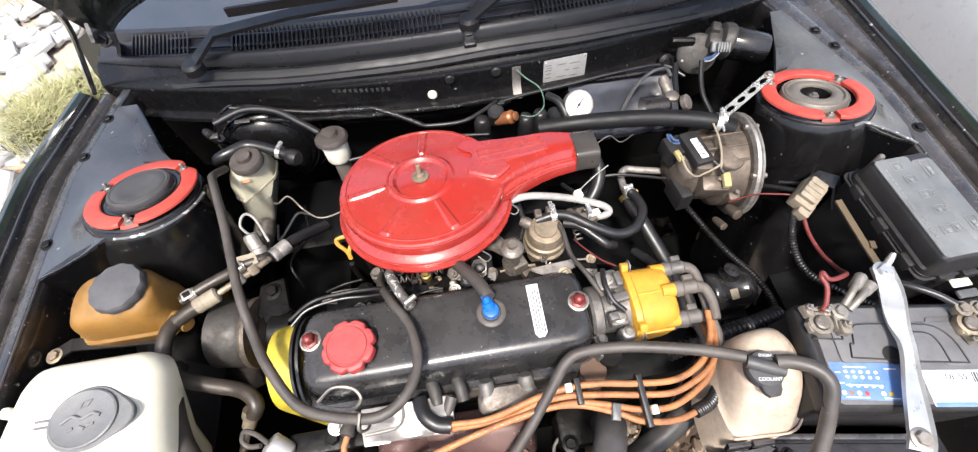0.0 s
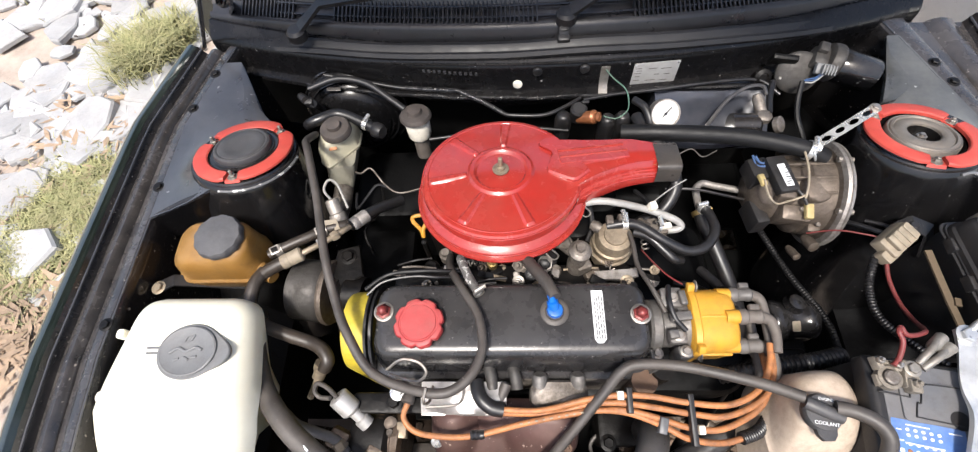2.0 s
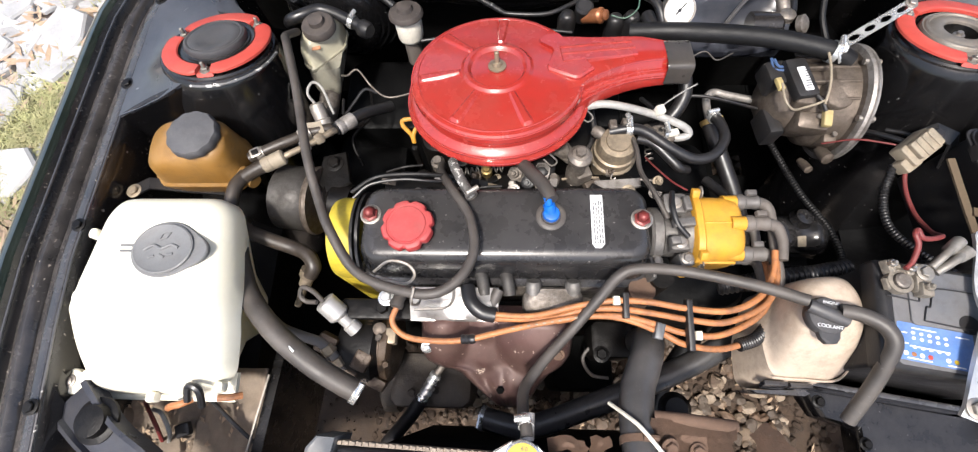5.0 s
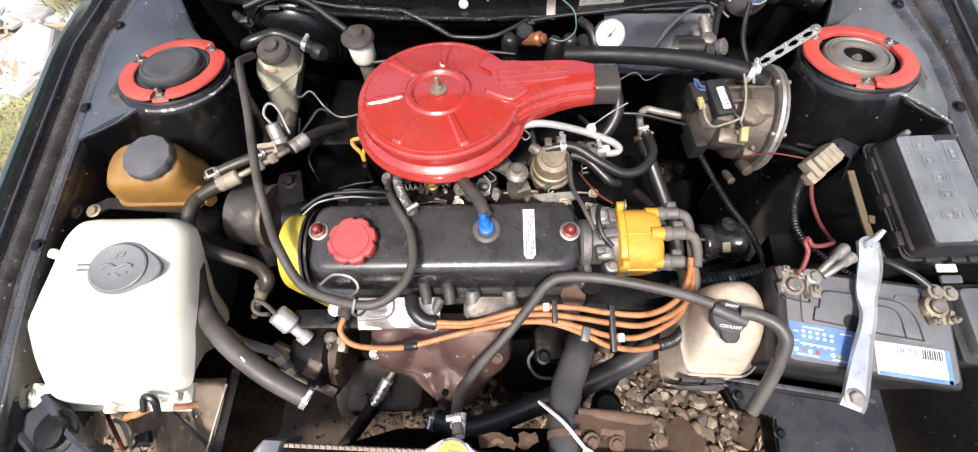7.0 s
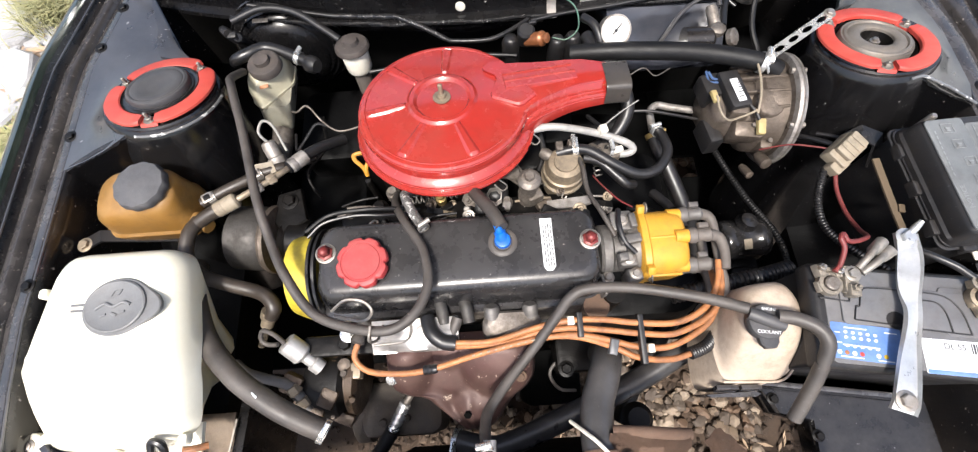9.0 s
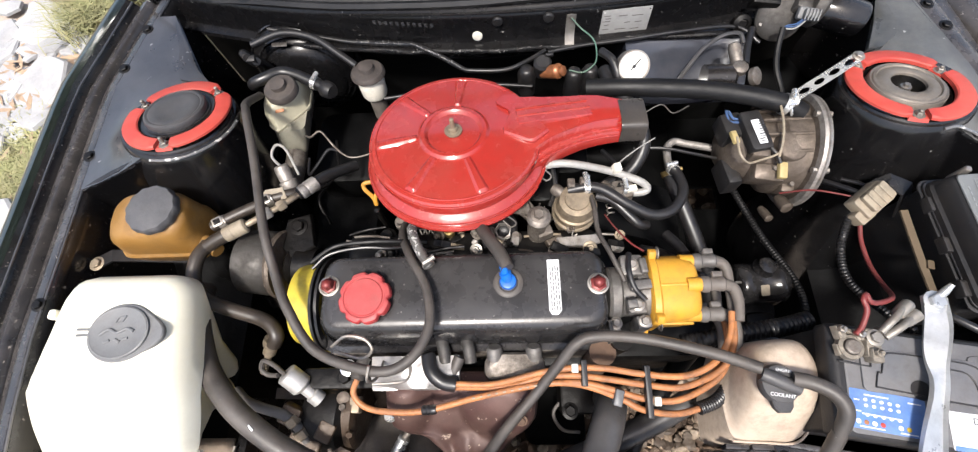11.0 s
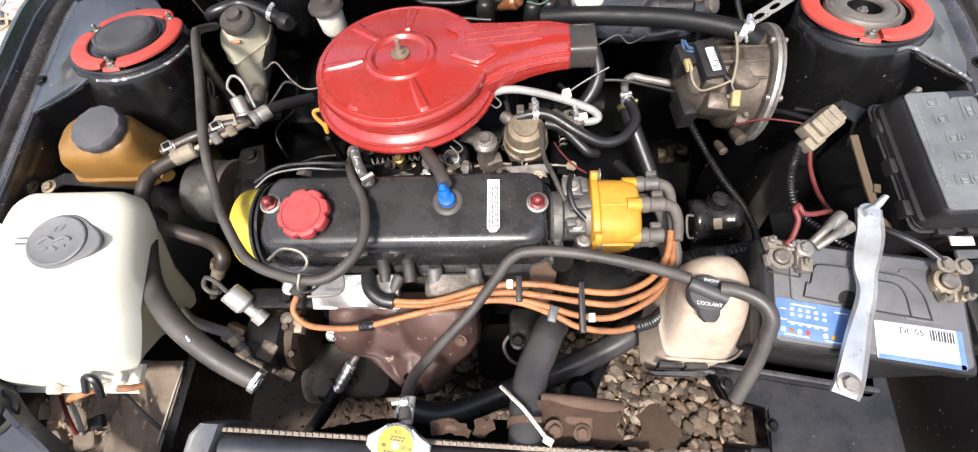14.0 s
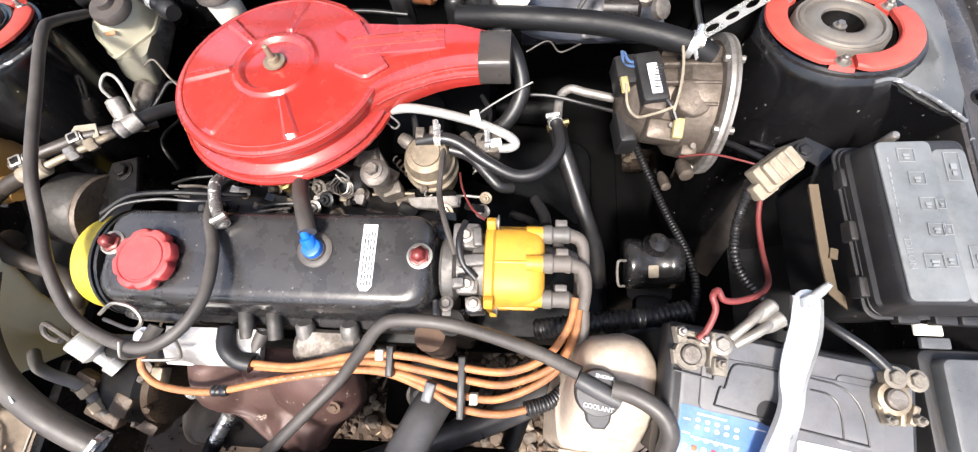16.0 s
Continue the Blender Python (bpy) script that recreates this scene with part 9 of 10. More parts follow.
lathe(bm, R, [(0.018, -0.03), (0.018, 0.0), (0.0225, 0.002), (0.0232, 0.008), (0.0225, 0.0125), (0.0205, 0.0138), (0.010, 0.0140)], n=48)
for sx in (-1, 1):
    k0 = len(bm.verts)
    reach = 0.038 if sx > 0 else 0.034
    plate(bm, [(sx * 0.014, 0.020), (sx * 0.022, 0.014), (sx * (reach - 0.005), 0.009), (sx * reach, 0.005), (sx * reach, -0.005), (sx * (reach - 0.005), -0.009), (sx * 0.022, -0.014), (sx * 0.014, -0.020)], 0.003, 0.0115, 0.002)
    moved(bm, pose(*R, 0, 0, -8), k0)
rcap = part("filler_cap", bm, zinc, rad, "bright radiator cap with two lugs")
bm = mesh()
lathe(bm, R, [(0.0198, 0.0138), (0.0198, 0.0146)], n=40)
sticker = part("cap_sticker", bm, yellow_label, rcap, "yellow round sticker")
bm = mesh()
lathe(bm, R, [(0.0042, 0.0146), (0.0042, 0.0152)], n=24)
part("centre_dot", bm, white_paper, rcap)
turn = 172
C = pose(*R, 0, 0, turn)
writing("cap_text", "R125", 0.0058, C @ pose(-0.0125, 0.0010, 0.0150), print_ink, rcap)
writing("cap_text", "0.9", 0.0062, C @ pose(0, -0.0145, 0.0150), print_ink, rcap)
writing("cap_text", "88", 0.0052, C @ pose(0.0125, 0.0010, 0.0150), print_ink, rcap)
for y, w in ((-0.0085, 0.020), (-0.0055, 0.018), (0.0068, 0.026), (0.0100, 0.022), (0.0140, 0.012)):
    n_ = int(w / 0.0042)
    for k in range(n_):
        bm = mesh()
        block(bm, (0, 0, 0), (0.0030, 0.0016 if y < 0.013 else 0.0034, 0.0004), e=0.0001)
        moved(bm, C @ pose(-w / 2 + 0.0042 * (k + 0.5), y, 0.0149))
        part("print_bar", bm, print_ink, rcap)
bm = mesh()
lathe(bm, (-0.058, -0.570, 0.764), [(0.008, 0), (0.008, 0.030)], (0.05, 1, -0.1), 14)
single("filler_nipple", bm, aluminium, "short metal nipple under the radiator cap", "nipple")
hose("upper_radiator_hose", [(0.126, -0.436, 0.580), (0.124, -0.440, 0.630), (0.117, -0.449, 0.662), (0.108, -0.468, 0.680), (0.099, -0.488, 0.687), (0.090, -0.508, 0.693), (0.083, -0.540, 0.704), (0.081, -0.572, 0.716), (0.080, -0.600, 0.724), (0.080, -0.625, 0.726)], 0.0222, hose_grey, "thick dusty black upper radiator hose", ends=(7,), clamp_mat=rusty_steel, n=24)
bm = mesh()
tube(bm, [(0.049, -0.528, 0.705), (0.064, -0.541, 0.728), (0.079, -0.555, 0.742), (0.105, -0.587, 0.745)], 0.0026, 8)
block(bm, (0.105, -0.587, 0.745), (0.012, 0.009, 0.007), (0, 0, -30), 0.002)
single("cable_tie", bm, white_plastic, "white cable tie round the radiator hose", "cable tie")
hose("lower_radiator_hose", [(0.345, -0.398, 0.545), (0.268, -0.438, 0.560), (0.193, -0.477, 0.552), (0.125, -0.507, 0.545), (0.040, -0.540, 0.532), (-0.012, -0.560, 0.522), (-0.062, -0.572, 0.512), (-0.125, -0.560, 0.495)], 0.0190, hose_grey, "thick black lower radiator hose", ends=(7,), n=20)
hose("second_lower_hose", [(0.36, -0.33, 0.36), (0.29, -0.39, 0.40), (0.25, -0.44, 0.40), (0.22, -0.49, 0.37), (0.20, -0.55, 0.32)], 0.018, matt_hose, "black moulded hose beside the coolant bottle", n=18)
bm = mesh()
tube(bm, [(0.09, -0.44, 0.53), (0.06, -0.44, 0.52), (0.045, -0.46, 0.51), (0.06, -0.485, 0.50), (0.09, -0.49, 0.49)], 0.003, 8)
single("sensor_lead", bm, grey_rubber, "thin grey lead under the manifold", "wire")
bm = mesh()
rbox(bm, 0.09, -0.43, 0.47, 0.55, 0.07, 0.06, 0.012, 0.005)
thermostat = thing("thermostat_housing", "grimy thermostat housing at the end of the head", "housing", (0.09, -0.43, 0.47))
part("body", bm, grimy_black, thermostat)
# no such part: near-black block fills a place that is only shade
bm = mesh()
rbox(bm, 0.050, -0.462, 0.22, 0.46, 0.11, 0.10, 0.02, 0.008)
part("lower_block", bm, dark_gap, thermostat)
bm = mesh()
bolt(bm, (0.07, -0.455, 0.55), 0.009, 0.009)
part("bolt", bm, grimy_black, thermostat)
bm = mesh()
lathe(bm, (0.135, -0.36, 0.50), [(0.016, 0), (0.016, 0.20)], n=14)
part("neck", bm, grimy_black, thermostat)
bm = mesh()
lathe(bm, (0.108, -0.385, 0.60), [(0.020, 0), (0.019, 0.09)], (0, 0.1, 1), 16)
single("rusty_pipe", bm, rusty_steel, "brown rusty pipe below the rocker cover", "pipe")

# rusty support behind the radiator and other low parts
sup = thing("radiator_support", "rusty lower support with torn brown sheet metal", "support", (0.15, -0.58, 0.6))


def torn(outline, z, seed, lift=0.0):
    """A thin rusty sheet with a ragged, wavy edge."""
    r = random.Random(seed)
    pts = []
    for k, p in enumerate(outline):
        a, b = Vector(p), Vector(outline[(k + 1) % len(outline)])
        n_ = max(2, int((b - a).length / 0.006))
        side = Vector((a.y - b.y, b.x - a.x)).normalized()
        for q in range(n_):
            pts.append(a.lerp(b, q / n_) + side * (r.uniform(-0.0022, 0.0022) if q else 0.0))
    mid = sum(pts, Vector((0, 0))) / len(pts)

    def high(p):
        return z + lift * (p.y - mid.y) + 0.005 * noise.noise(Vector((p.x * 30, p.y * 30, seed)))
    bm = mesh()
    shells = []
    for f in (1.0, 0.66, 0.33):
        shells.append([Vector((*(mid + (p - mid) * f), high(mid + (p - mid) * f))) for p in pts])
    rings(bm, shells, False, True)
    bmesh.ops.solidify(bm, geom=bm.faces[:], thickness=0.003)
    return bm


for outline, z, seed, lift in ((((0.094, -0.543), (0.145, -0.546), (0.194, -0.550), (0.193, -0.565), (0.186, -0.572), (0.191, -0.590), (0.180, -0.596), (0.100, -0.596), (0.095, -0.57)), 0.728, 3, 0.12), (((0.211, -0.560), (0.224, -0.552), (0.237, -0.546), (0.250, -0.560), (0.262, -0.574), (0.258, -0.592), (0.226, -0.597), (0.189, -0.595), (0.192, -0.588), (0.213, -0.585), (0.217, -0.571)), 0.724, 8, -0.10), (((-0.034, -0.568), (-0.012, -0.564), (0.010, -0.570), (0.016, -0.578), (0.012, -0.586), (-0.010, -0.580), (-0.032, -0.584)), 0.742, 12, 0.25), (((0.018, -0.566), (0.040, -0.564), (0.044, -0.576), (0.030, -0.586), (0.016, -0.582)), 0.738, 15, 0.25)):
    part("torn_sheet", torn(outline, z, seed, lift), rusty_steel, sup)
bm = mesh()
tube(bm, [(0.100, -0.542, 0.722), (0.140, -0.545, 0.728), (0.175, -0.549, 0.728), (0.196, -0.551, 0.722)], 0.0075, 12)
part("rail", bm, rusty_steel, sup)
bm = mesh()
bolt(bm, (0.112, -0.576, 0.732), 0.008, 0.007, direction=(0.3, -0.3, 0.9))
bolt(bm, (0.146, -0.580, 0.730), 0.007, 0.006)
part("rusty_bolt", bm, rusty_steel, sup)
bm = mesh()
lathe(bm, (0.160, -0.535, 0.60), [(0.020, 0), (0.024, 0.012), (0.018, 0.018), (0.016, 0.024)], n=24)
part("buffer", bm, grimy_black, sup)
for x in (0.148, 0.345):
    bm = mesh()
    rbox(bm, x, -0.607, 0.66, 0.725, 0.030, 0.026, 0.004, 0.002)
    block(bm, (x, -0.600, 0.728), (0.022, 0.016, 0.010), e=0.003)
    part("clip", bm, black_plastic, sup)
bm = mesh()
plate(bm, [(0.185, -0.640), (0.42, -0.640), (0.42, -0.622), (0.33, -0.612), (0.185, -0.606)], 0.685, 0.70)
part("cross_panel", bm, bay_black, sup)
bm = mesh()
lathe(bm, (0.575, -0.655, 0.60), [(0.0, 0), (0.018, 0.001), (0.018, 0.004), (0.0, 0.005)], (0.2, -0.6, 0.7), 20)
strip(bm, [(0.575, -0.652, 0.602), (0.60, -0.70, 0.585)], 0.032, 0.004, (0.2, -0.6, 0.7))
single("horn_bracket", bm, white_plastic, "small white bracket tab in front of the battery", "bracket")

# front left: bracing bar and lamp housing
brace = thing("front_brace", "blue-black curved front brace with slots and a big bolt", "brace", (-0.6, -0.6, 0.7))
bm = mesh()
inner = catmull([(-0.655, -0.515, 0.708), (-0.600, -0.566, 0.710), (-0.548, -0.597, 0.710), (-0.500, -0.628, 0.708), (-0.440, -0.652, 0.706), (-0.345, -0.662, 0.704)], 4)
outer = catmull([(-0.705, -0.562, 0.702), (-0.650, -0.602, 0.704), (-0.590, -0.637, 0.704), (-0.535, -0.676, 0.702), (-0.460, -0.706, 0.700), (-0.345, -0.720, 0.700)], 4)
rings(bm, [[p, p + Vector((0, 0, 0.010)), p.lerp(q, 0.10) + Vector((0, 0, 0.012)), p.lerp(q, 0.16) + Vector((0, 0, 0.002)), p.lerp(q, 0.84) + Vector((0, 0, 0.0)), p.lerp(q, 0.90) + Vector((0, 0, 0.006)), q + Vector((0, 0, 0.004)), q - Vector((0, 0, 0.018)), p - Vector((0, 0, 0.018))] for p, q in zip(inner, outer)])
part("bar", bm, blue_black, brace)
for x, y, a in ((-0.536, -0.632, 40), (-0.462, -0.676, 12)):
    bm = mesh()
    rbox(bm, x, y, 0.7035, 0.7075, 0.022, 0.012, 0.0055, 0.0006, a)
    part("slot", bm, dark_gap, brace)
bm = mesh()
bolt(bm, (-0.425, -0.682, 0.704), 0.009, 0.008)
part("bar_bolt", bm, rusty_steel, brace)
bm = mesh()
lathe(bm, (-0.628, -0.566, 0.708), [(0.030, 0), (0.030, 0.004), (0.022, 0.006), (0.020, 0.016), (0.010, 0.018)], n=28)
part("mount_bolt", bm, grimy_black, brace)
lampbox = thing("headlamp", "dark headlamp housing with bright chromed edge", "headlamp", (-0.62, -0.68, 0.6))
bm = mesh()
rbox(bm, -0.60, -0.72, 0.50, 0.665, 0.20, 0.13, 0.02, 0.008, -18)
part("housing", bm, black_plastic, lampbox)
bm = mesh()
for k in range(6):
    block(bm, (-0.690 + 0.018 * k, -0.645 - 0.004 * k, 0.660 + 0.006 * (k % 2)), (0.015, 0.02, 0.012), (15 * (k % 3), 10, 25), 0.003)
part("chrome_edge", bm, zinc, lampbox)
bm = mesh()
rbox(bm, -0.735, -0.610, 0.64, 0.680, 0.05, 0.08, 0.01, 0.005)
bolt(bm, (-0.715, -0.585, 0.68), 0.012, 0.010)
single("corner_stay", bm, rusty_steel, "rusty brown corner stay beside the headlamp", "stay")

# dusty splash panel and loose wires below the washer tank
dirt_panel = material("mud_dusted_panel", (0.12, 0.095, 0.075), 0.7, dust=(0.32, 0.25, 0.185), dust_amount=0.85, dust_scale=16, bump=0.6)
splash = thing("splash_panel", "mud-dusted splash panel low behind the headlamp", "panel", (-0.58, -0.58, 0.55))
bm = mesh()
def splash_z(x, y):
    fold = 0.010 * max(0.0, math.sin(95 * (x + 0.35 * y))) ** 0.5 if x > -0.57 else 0.004 * math.sin(60 * x)
    return 0.584 + fold + 0.012 * noise.noise(Vector((x * 26, y * 26, 3))) + 0.004 * noise.noise(Vector((x * 90, y * 90, 8))) - 0.12 * max(0, -0.60 - y)


rings(bm, [[Vector((x, y, splash_z(x, y))) for y in [-0.49 - 0.012 * k for k in range(15)]] for x in [-0.73 + 0.0065 * i for i in range(41)]], False, False, closed=False)
ob = part("sheet", bm, dirt_panel, splash)
ob.modifiers.new("thickness", "SOLIDIFY").thickness = 0.004
for x, y, w, d, h, a in ((-0.60, -0.608, 0.034, 0.034, 0.014, 20), (-0.655, -0.615, 0.040, 0.030, 0.016, 40), (-0.70, -0.57, 0.040, 0.030, 0.02, 15)):
    bm = mesh()
    rbox(bm, x, y, 0.565, 0.590 + h * 0.5, w, d, 0.008, 0.004, a)
    part("lump", bm, dirt_panel, splash)
bm = mesh()
block(bm, (-0.578, -0.583, 0.604), (0.022, 0.020, 0.014), (10, 5, 20), 0.004)
part("socket", bm, rubber, splash, "small black rubber socket")
bm = mesh()
strip(bm, [(-0.458, -0.500, 0.606), (-0.466, -0.555, 0.604), (-0.475, -0.612, 0.600)], 0.003, 0.003)
part("bright_edge", bm, steel, splash, "thin bright metal edge")
for pts, m in (([(-0.63, -0.555, 0.61), (-0.60, -0.560, 0.63), (-0.585, -0.585, 0.625), (-0.60, -0.60, 0.60)], white_hose), ([(-0.65, -0.545, 0.605), (-0.615, -0.575, 0.618), (-0.61, -0.60, 0.60)], red_wire), ([(-0.60, -0.52, 0.62), (-0.54, -0.535, 0.625), (-0.50, -0.57, 0.61), (-0.47, -0.60, 0.59)], rubber)):
    bm = mesh()
    tube(bm, pts, 0.003, 8)
    single("loose_wire", bm, m, "thin loose wire on the dusty splash panel", "wire", "loose wires")
# black panel, drawn to cover the dark shaded gap beside it too
bm = mesh()
plate(bm, [(-0.455, -0.43), (-0.440, -0.43), (-0.455, -0.63), (-0.472, -0.63)], 0.40, 0.597)
single("inner_stay", bm, bulkhead_black, "upright black panel beside the pump, also filling a dark gap", "panel", kind="structure")

# low shapes added to close the bay, its shade put into their colour
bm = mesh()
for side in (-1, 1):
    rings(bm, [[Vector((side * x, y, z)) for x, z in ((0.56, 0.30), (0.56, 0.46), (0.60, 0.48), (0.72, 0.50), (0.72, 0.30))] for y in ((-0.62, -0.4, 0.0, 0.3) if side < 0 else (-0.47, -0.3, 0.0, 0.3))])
single("chassis_rails", bm, shade_black, "plain black rails added to darken the sides of the bay", "chassis rail", kind="structure")
# sheets added below the bay; their near-black stands in for shade
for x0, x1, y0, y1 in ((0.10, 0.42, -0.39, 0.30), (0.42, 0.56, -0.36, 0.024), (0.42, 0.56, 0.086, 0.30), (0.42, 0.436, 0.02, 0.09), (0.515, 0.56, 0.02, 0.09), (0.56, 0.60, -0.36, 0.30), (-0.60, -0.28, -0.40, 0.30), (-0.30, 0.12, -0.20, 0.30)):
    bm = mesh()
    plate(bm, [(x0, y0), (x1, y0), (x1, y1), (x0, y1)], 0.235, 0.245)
    single("undertray", bm, dark_gap, "plain black sheet added below the bay to keep it dark", "undertray", kind="structure")
gear = thing("gearbox", "plain black gearbox and rack shapes added to darken the low bay", "gearbox", (0.25, -0.2, 0.25))
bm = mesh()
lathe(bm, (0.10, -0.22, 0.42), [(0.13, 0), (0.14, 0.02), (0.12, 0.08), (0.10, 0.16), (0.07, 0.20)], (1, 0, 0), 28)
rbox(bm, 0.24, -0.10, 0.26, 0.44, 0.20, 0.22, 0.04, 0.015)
part("casing", bm, shade_black, gear)
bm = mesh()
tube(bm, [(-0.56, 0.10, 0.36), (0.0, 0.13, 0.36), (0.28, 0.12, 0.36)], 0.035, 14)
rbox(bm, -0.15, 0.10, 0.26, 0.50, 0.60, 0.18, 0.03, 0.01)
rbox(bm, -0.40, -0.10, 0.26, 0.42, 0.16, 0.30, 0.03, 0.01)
part("rack", bm, shade_black, gear)
mount = thing("engine_mount", "black engine mount with a wire bail and bracket", "mount", (0.40, -0.25, 0.5))
bm = mesh()
lathe(bm, (0.366, -0.255, 0.565), [(0.030, -0.004), (0.036, 0), (0.038, 0.005), (0.038, 0.018), (0.0365, 0.020), (0.0365, 0.056), (0.038, 0.058), (0.038, 0.070), (0.034, 0.078), (0.020, 0.080)], (1, 0.05, 0), 36)
part("bush", bm, tower_black, mount)
bm = mesh()
lathe(bm, (0.405, -0.235, 0.592), [(0.018, 0), (0.019, 0.006), (0.015, 0.012), (0.014, 0.018), (0.008, 0.020)], (0.1, 0.15, 1), 24)
part("top_boss", bm, tower_black, mount)
bm = mesh()
block(bm, (0.400, -0.272, 0.5975), (0.014, 0.018, 0.0012), (25, 0, 4), 0.0003)
part("type_label", bm, cream_plastic, mount, "small tan label")
bm = mesh()
rbox(bm, 0.41, -0.28, 0.35, 0.53, 0.07, 0.05, 0.01, 0.004)
part("pillar", bm, shade_black, mount)
bm = mesh()
tube(bm, [(0.362, -0.258, 0.600), (0.350, -0.262, 0.605), (0.352, -0.290, 0.59), (0.362, -0.292, 0.585)], 0.0020, 8)
part("bail", bm, dirty_nut, mount)
bm = mesh()
rbox(bm, 0.41, -0.318, 0.52, 0.545, 0.05, 0.04, 0.010, 0.004)
part("foot", bm, grimy_black, mount)
hose("taped_loom", [(0.362, -0.020, 0.610), (0.378, -0.060, 0.595), (0.397, -0.105, 0.585), (0.428, -0.180, 0.578), (0.450, -0.245, 0.592), (0.455, -0.295, 0.600), (0.440, -0.340, 0.610)], 0.0056, matt_hose, "corrugated black loom running forward", "wiring", rib=0.0007, pitch=0.005)
hose("ribbed_sleeve", [(0.425, -0.330, 0.650), (0.380, -0.340, 0.655), (0.330, -0.347, 0.655), (0.280, -0.354, 0.652), (0.235, -0.360, 0.64)], 0.0125, rubber, "thick black corrugated sleeve beside the distributor", "wiring", rib=0.0012, pitch=0.007)
hose("gear_hose", [(0.20, -0.20, 0.62), (0.225, -0.215, 0.64), (0.236, -0.232, 0.66), (0.23, -0.245, 0.69)], 0.007, rubber, "short black boot by the distributor")
hose("dist_lead", [(0.150, -0.245, 0.735), (0.145, -0.270, 0.745), (0.150, -0.295, 0.742), (0.165, -0.312, 0.735)], 0.004, rubber, "short black lead on the distributor body", "wire")
hose("boot_lead", [(0.232, -0.190, 0.66), (0.243, -0.215, 0.675), (0.246, -0.235, 0.690)], 0.0075, rubber, "black boot and lead behind the distributor", "wire")

# ---- a silver car parked alongside ----
other = thing("parked_car", "pale silver car parked alongside", "car", (2.3, 0.6, 0.0))
bm = mesh()
prof = [(1.25, 0.25), (1.24, 0.55), (1.27, 0.78), (1.34, 0.88), (1.46, 0.93), (1.70, 0.96), (2.1, 0.975), (2.5, 0.96), (2.75, 0.90), (2.85, 0.70), (2.86, 0.25)]
rings(bm, [[Vector((2.05 + (x - 2.05) * wide + 0.03 * abs(y - 0.6), y, 0.25 + (z - 0.25) * high - 0.02 * max(0, -y))) for x, z in prof] for y, wide, high in ((-1.86, 0.80, 0.52), (-1.80, 0.88, 0.72), (-1.66, 0.96, 0.90), (-1.4, 1.0, 0.98), (-1.0, 1.0, 1.0), (-0.4, 1.0, 1.0), (0.2, 1.0, 1.0), (0.8, 1.0, 1.0), (1.4, 1.0, 1.0), (2.0, 1.0, 1.0), (2.6, 1.0, 1.0), (3.6, 1.0, 1.0), (4.4, 0.99, 1.0), (4.9, 0.95, 0.94), (5.05, 0.88, 0.74))])
part("body", bm, silver_paint, other)
bm = mesh()
tube(bm, [(1.40, -1.2, 0.912), (1.415, 0.2, 0.919), (1.40, 1.6, 0.914)], 0.0035, 6)
part("panel_gap", bm, dark_gap, other)
bm = mesh()
rings(bm, [[Vector((x, y, z)) for x, z in ((1.50, 0.93), (1.62, 1.25), (1.75, 1.40), (2.45, 1.40), (2.58, 1.25), (2.70, 0.93))] for y in (2.0, 2.4, 3.6, 4.6)])
part("cabin", bm, glass_mat, other)
for y in (-0.9, 3.8):
    bm = mesh()
    lathe(bm, (1.26, y, 0.30), [(0.16, 0), (0.30, 0.0), (0.31, 0.05), (0.31, 0.15), (0.30, 0.2)], (1, 0, 0), 32)
    part("wheel", bm, rubber, other)

# ---- stones, gravel and grass on the ground ----
scatter("slate", slabs, 150, west(-2.75, -1.75, -0.10, 1.75), (0.06, 0.165), 0.006, 9)
scatter("slate", slabs, 130, west(-2.15, -1.45, 0.60, 1.05), (0.06, 0.15), 0.004, 8)
scatter("slate", slabs, 60, west(-2.2, -1.35, 1.12, 2.2), (0.05, 0.12), 0.0, 8)
scatter("slate", slabs, 44, west(-2.4, -1.0, -1.0, -0.25), (0.035, 0.14), 0.0, 9)
scatter("slate", slabs, 150, west(-4.2, -2.5, -0.6, 3.4), (0.07, 0.17), 0.0, 8)
scatter("slate", slabs, 22, west(-1.7, -1.35, -0.2, 0.66), (0.04, 0.11), 0.006, 10)
scatter("pebble", pebbles, 420, west(0.16, 0.62, -0.70, -0.36), (0.010, 0.024), 0.020, 40)
scatter("pebble", pebbles, 60, west(0.44, 0.72, 0.06, 0.30), (0.014, 0.028), 0.016, 40)
scatter("pebble", pebbles, 200, west(-0.30, 0.16, -0.70, -0.38), (0.010, 0.022), 0.016, 40)


def fallen(count, area, size, seed, mat, name, label):
    r = random.Random(seed)
    bm = mesh()
    for _ in range(count):
        x, y, s, a = r.uniform(*area[:2]), r.uniform(*area[2:]), r.uniform(*size), r.uniform(0, math.pi * 2)
        d, p = Vector((math.cos(a), math.sin(a), r.uniform(-0.1, 0.3))), Vector((-math.sin(a), math.cos(a), r.uniform(-0.3, 0.3)))
        c = Vector((x, y, 0.012 + r.uniform(0, 0.015)))
        v = [bm.verts.new(c + q) for q in (-d * s, p * s * 0.22, d * s, -p * s * 0.22)]
        bm.faces.new(v)
    return single(name, bm, mat, label, "leaves", kind="stuff")


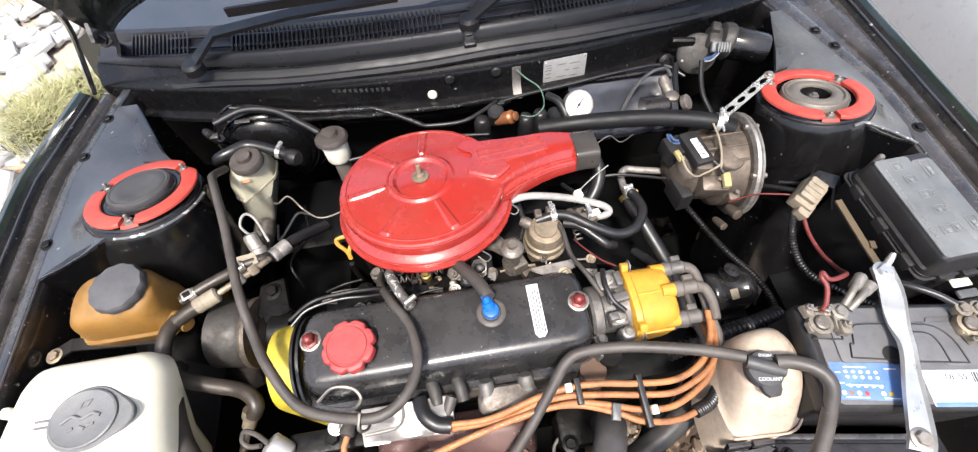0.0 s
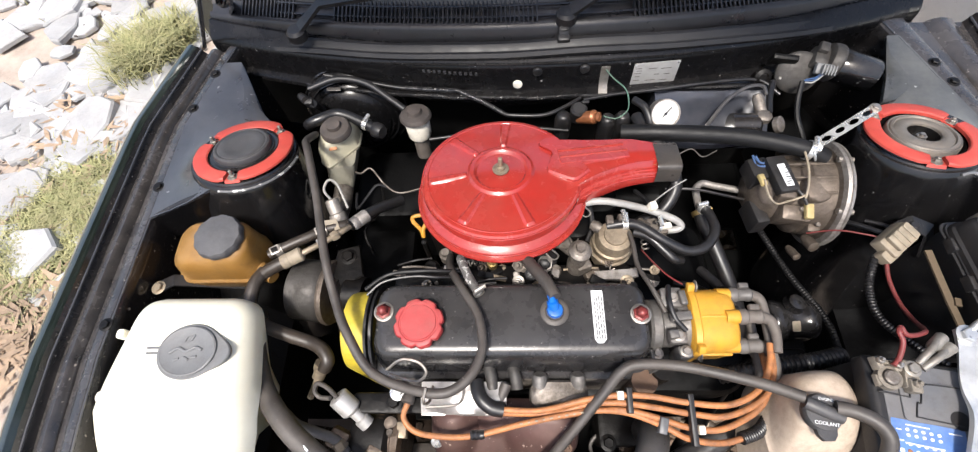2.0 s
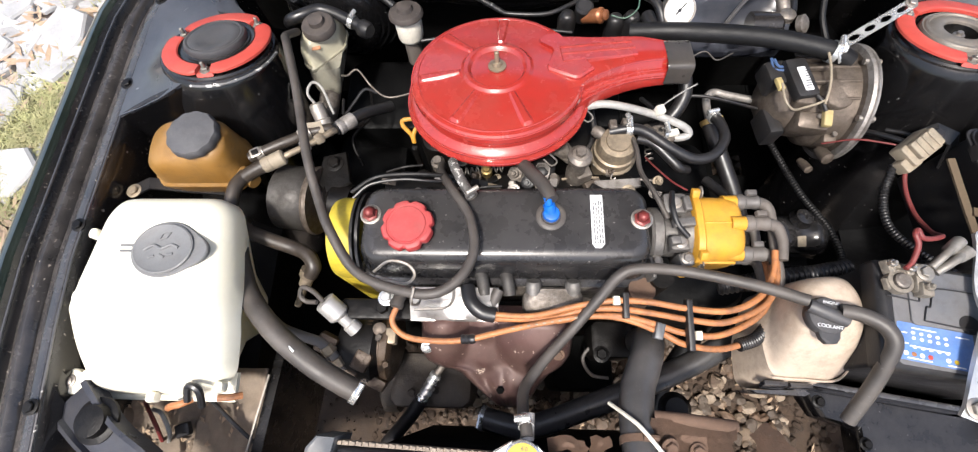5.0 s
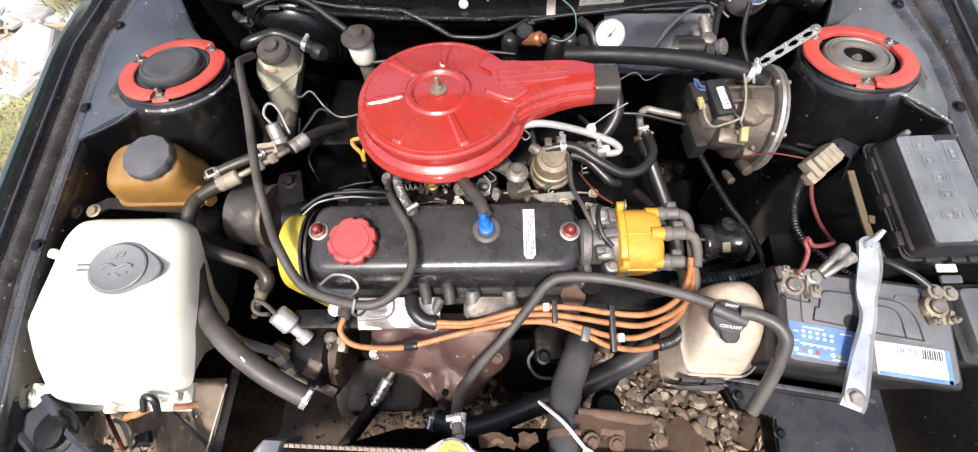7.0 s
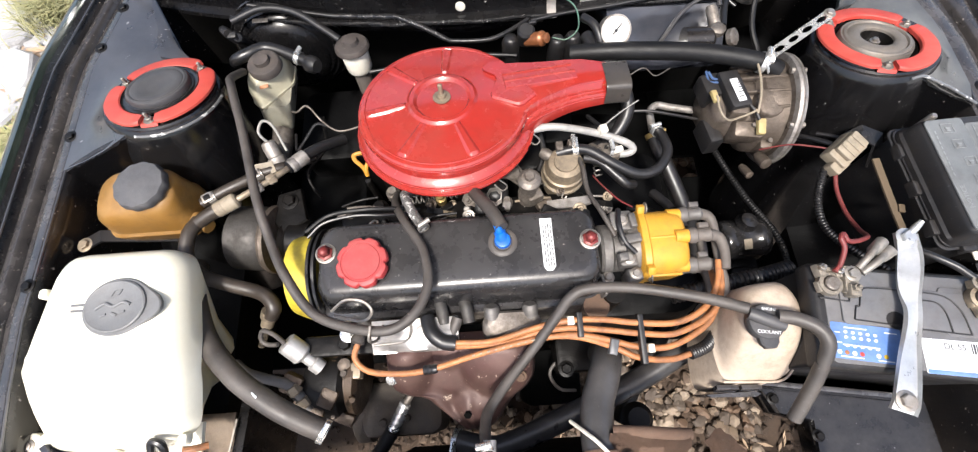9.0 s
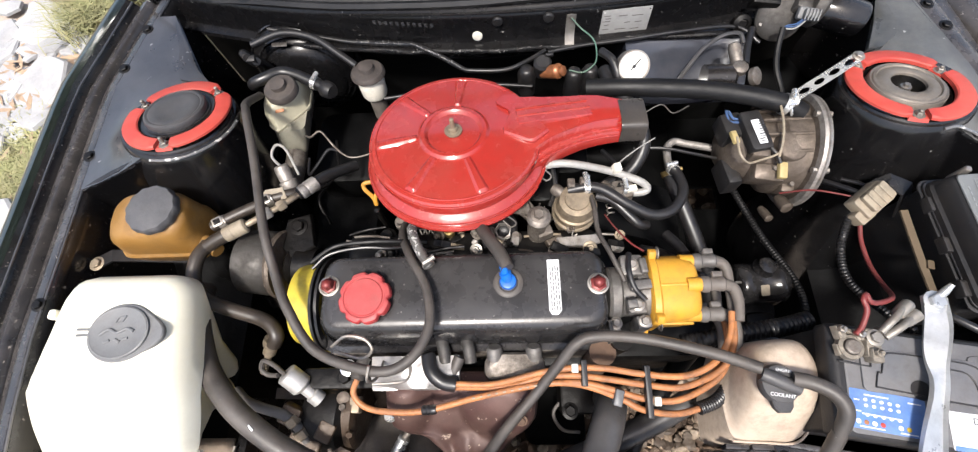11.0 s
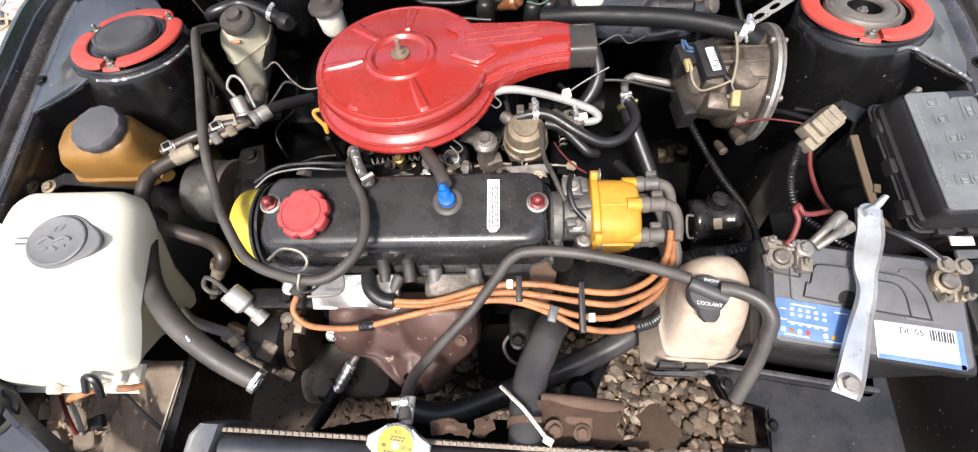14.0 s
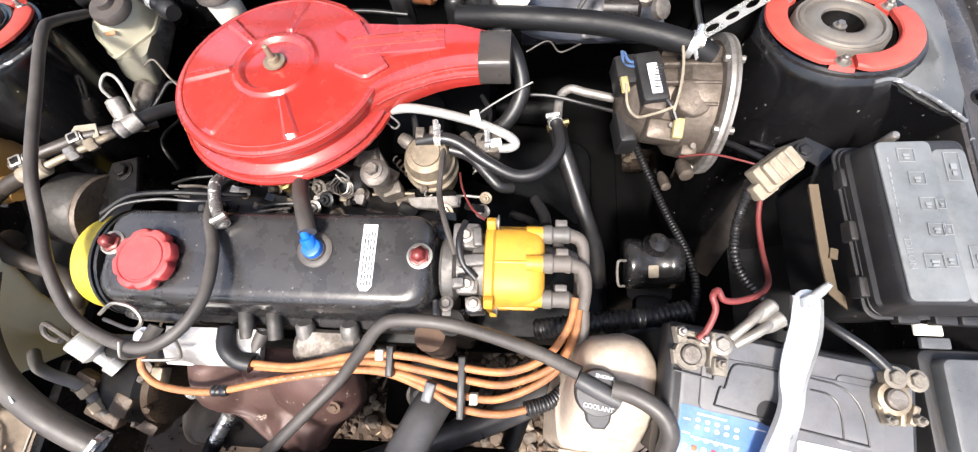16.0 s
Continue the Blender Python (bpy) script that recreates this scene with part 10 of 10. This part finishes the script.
fallen(110, (-2.00, -1.60, 0.60, 0.86), (0.015, 0.06), 5, straw_mat, "dead_leaves", "long dry leaves heaped between the slates")
fallen(1300, (-2.2, -0.92, -1.0, 0.95), (0.008, 0.035), 3, straw_mat, "dead_leaves", "dry brown leaves scattered over the soil")
fallen(360, (-1.90, -1.40, -0.32, 0.06), (0.015, 0.07), 6, straw_mat, "dead_leaves", "long dry leaves lying on bare soil")
fallen(120, (-0.2, 0.7, -0.75, -0.4), (0.008, 0.022), 4, straw_mat, "dead_leaves", "dry leaf scraps among the gravel")


def debris(count, seed):
    """Dry leaf scraps and clods lying on the splash panel."""
    r = random.Random(seed)
    bm = mesh()
    for _ in range(count):
        x, y, s, a = r.uniform(-0.71, -0.50), r.uniform(-0.63, -0.53), r.uniform(0.003, 0.008), r.uniform(0, 6.28)
        c = Vector((x, y, splash_z(x, y) + 0.006))
        d, p = Vector((math.cos(a), math.sin(a), r.uniform(-0.3, 0.4))) * s, Vector((-math.sin(a), math.cos(a), r.uniform(-0.4, 0.4))) * s * 0.4
        v = [bm.verts.new(c + q) for q in (-d, p, d, -p)]
        bm.faces.new(v)
    return single("dry_debris", bm, straw_mat, "dry leaf scraps on the dusty splash panel", "debris", kind="stuff")


debris(60, 31)


def chips(count, area, size, seed, label):
    r = random.Random(seed)
    bm = mesh()
    for _ in range(count):
        x, y, s = r.uniform(*area[:2]), r.uniform(*area[2:]), r.uniform(*size)
        k = len(bm.verts)
        bmesh.ops.create_icosphere(bm, subdivisions=1, radius=s)
        bm.verts.ensure_lookup_table()
        sq = (r.uniform(0.8, 1.3), r.uniform(0.6, 1.0), r.uniform(0.4, 0.7))
        rot = Euler((r.uniform(-0.5, 0.5), r.uniform(-0.5, 0.5), r.uniform(0, 6))).to_matrix()
        for v in bm.verts[k:]:
            f = 1 + 0.3 * noise.noise(v.co * 60 + Vector((x * 90, y * 90, 0)))
            v.co = rot @ Vector((v.co.x * sq[0] * f, v.co.y * sq[1] * f, v.co.z * sq[2] * f)) + Vector((x, y, 0.004 + r.uniform(0, 0.01)))
    return single("gravel", bm, shade_fines_mat, label, "gravel", kind="stuff")


chips(1300, (-0.45, 0.78, -0.78, -0.36), (0.007, 0.016), 11, "loose brown river gravel under the car")
chips(160, (0.35, 0.8, -0.02, 0.42), (0.006, 0.016), 12, "loose gravel under the gearbox")
chips(240, (-0.85, -0.30, -0.85, -0.45), (0.002, 0.006), 14, "small stone chips pressed into the soil")
chips(260, (-2.2, -0.95, -1.0, 1.4), (0.004, 0.012), 13, "small stone chips on the soil")


def grass(patches, seed):
    r = random.Random(seed)
    verts, faces = [], []
    for cx, cy, sx, sy, count, h in patches:
        for _ in range(count):
            x, y = r.gauss(cx, sx), r.gauss(cy, sy)
            if x > -0.93:
                continue
            a, lean, hh, w = r.uniform(0, 6.28), r.uniform(0.3, 1.3), h * r.uniform(0.4, 1.2), r.uniform(0.0012, 0.003)
            d = Vector((math.cos(a), math.sin(a), 0))
            s = Vector((-d.y, d.x, 0)) * w
            b = Vector((x, y, -0.005))
            m = b + d * hh * lean * 0.35 + Vector((0, 0, hh * 0.6))
            e = b + d * hh * lean + Vector((0, 0, hh * 0.8))
            k = len(verts)
            verts += [b - s, b + s, m + s * 0.8, m - s * 0.8, e]
            faces += [(k, k + 1, k + 2, k + 3), (k + 3, k + 2, k + 4)]
    me = bpy.data.meshes.new("grass")
    me.from_pydata(verts, [], faces)
    me.materials.append(grass_mat)
    return tagged(new("grass", me), "dry green and straw-coloured grass tufts between the stones", "grass", kind="stuff")


grass([(-1.72, 0.43, 0.09, 0.09, 3600, 0.045), (-1.76, 0.26, 0.11, 0.10, 4200, 0.045), (-1.62, 0.20, 0.09, 0.12, 1300, 0.04), (-1.88, 0.06, 0.12, 0.09, 3600, 0.045), (-2.08, -0.02, 0.12, 0.08, 2600, 0.045), (-1.69, 1.10, 0.06, 0.07, 2600, 0.13), (-1.60, 1.20, 0.05, 0.05, 900, 0.12), (-1.2, 0.2, 0.15, 0.4, 2000, 0.05), (-2.9, 2.4, 0.5, 0.4, 3000, 0.12)], 21)
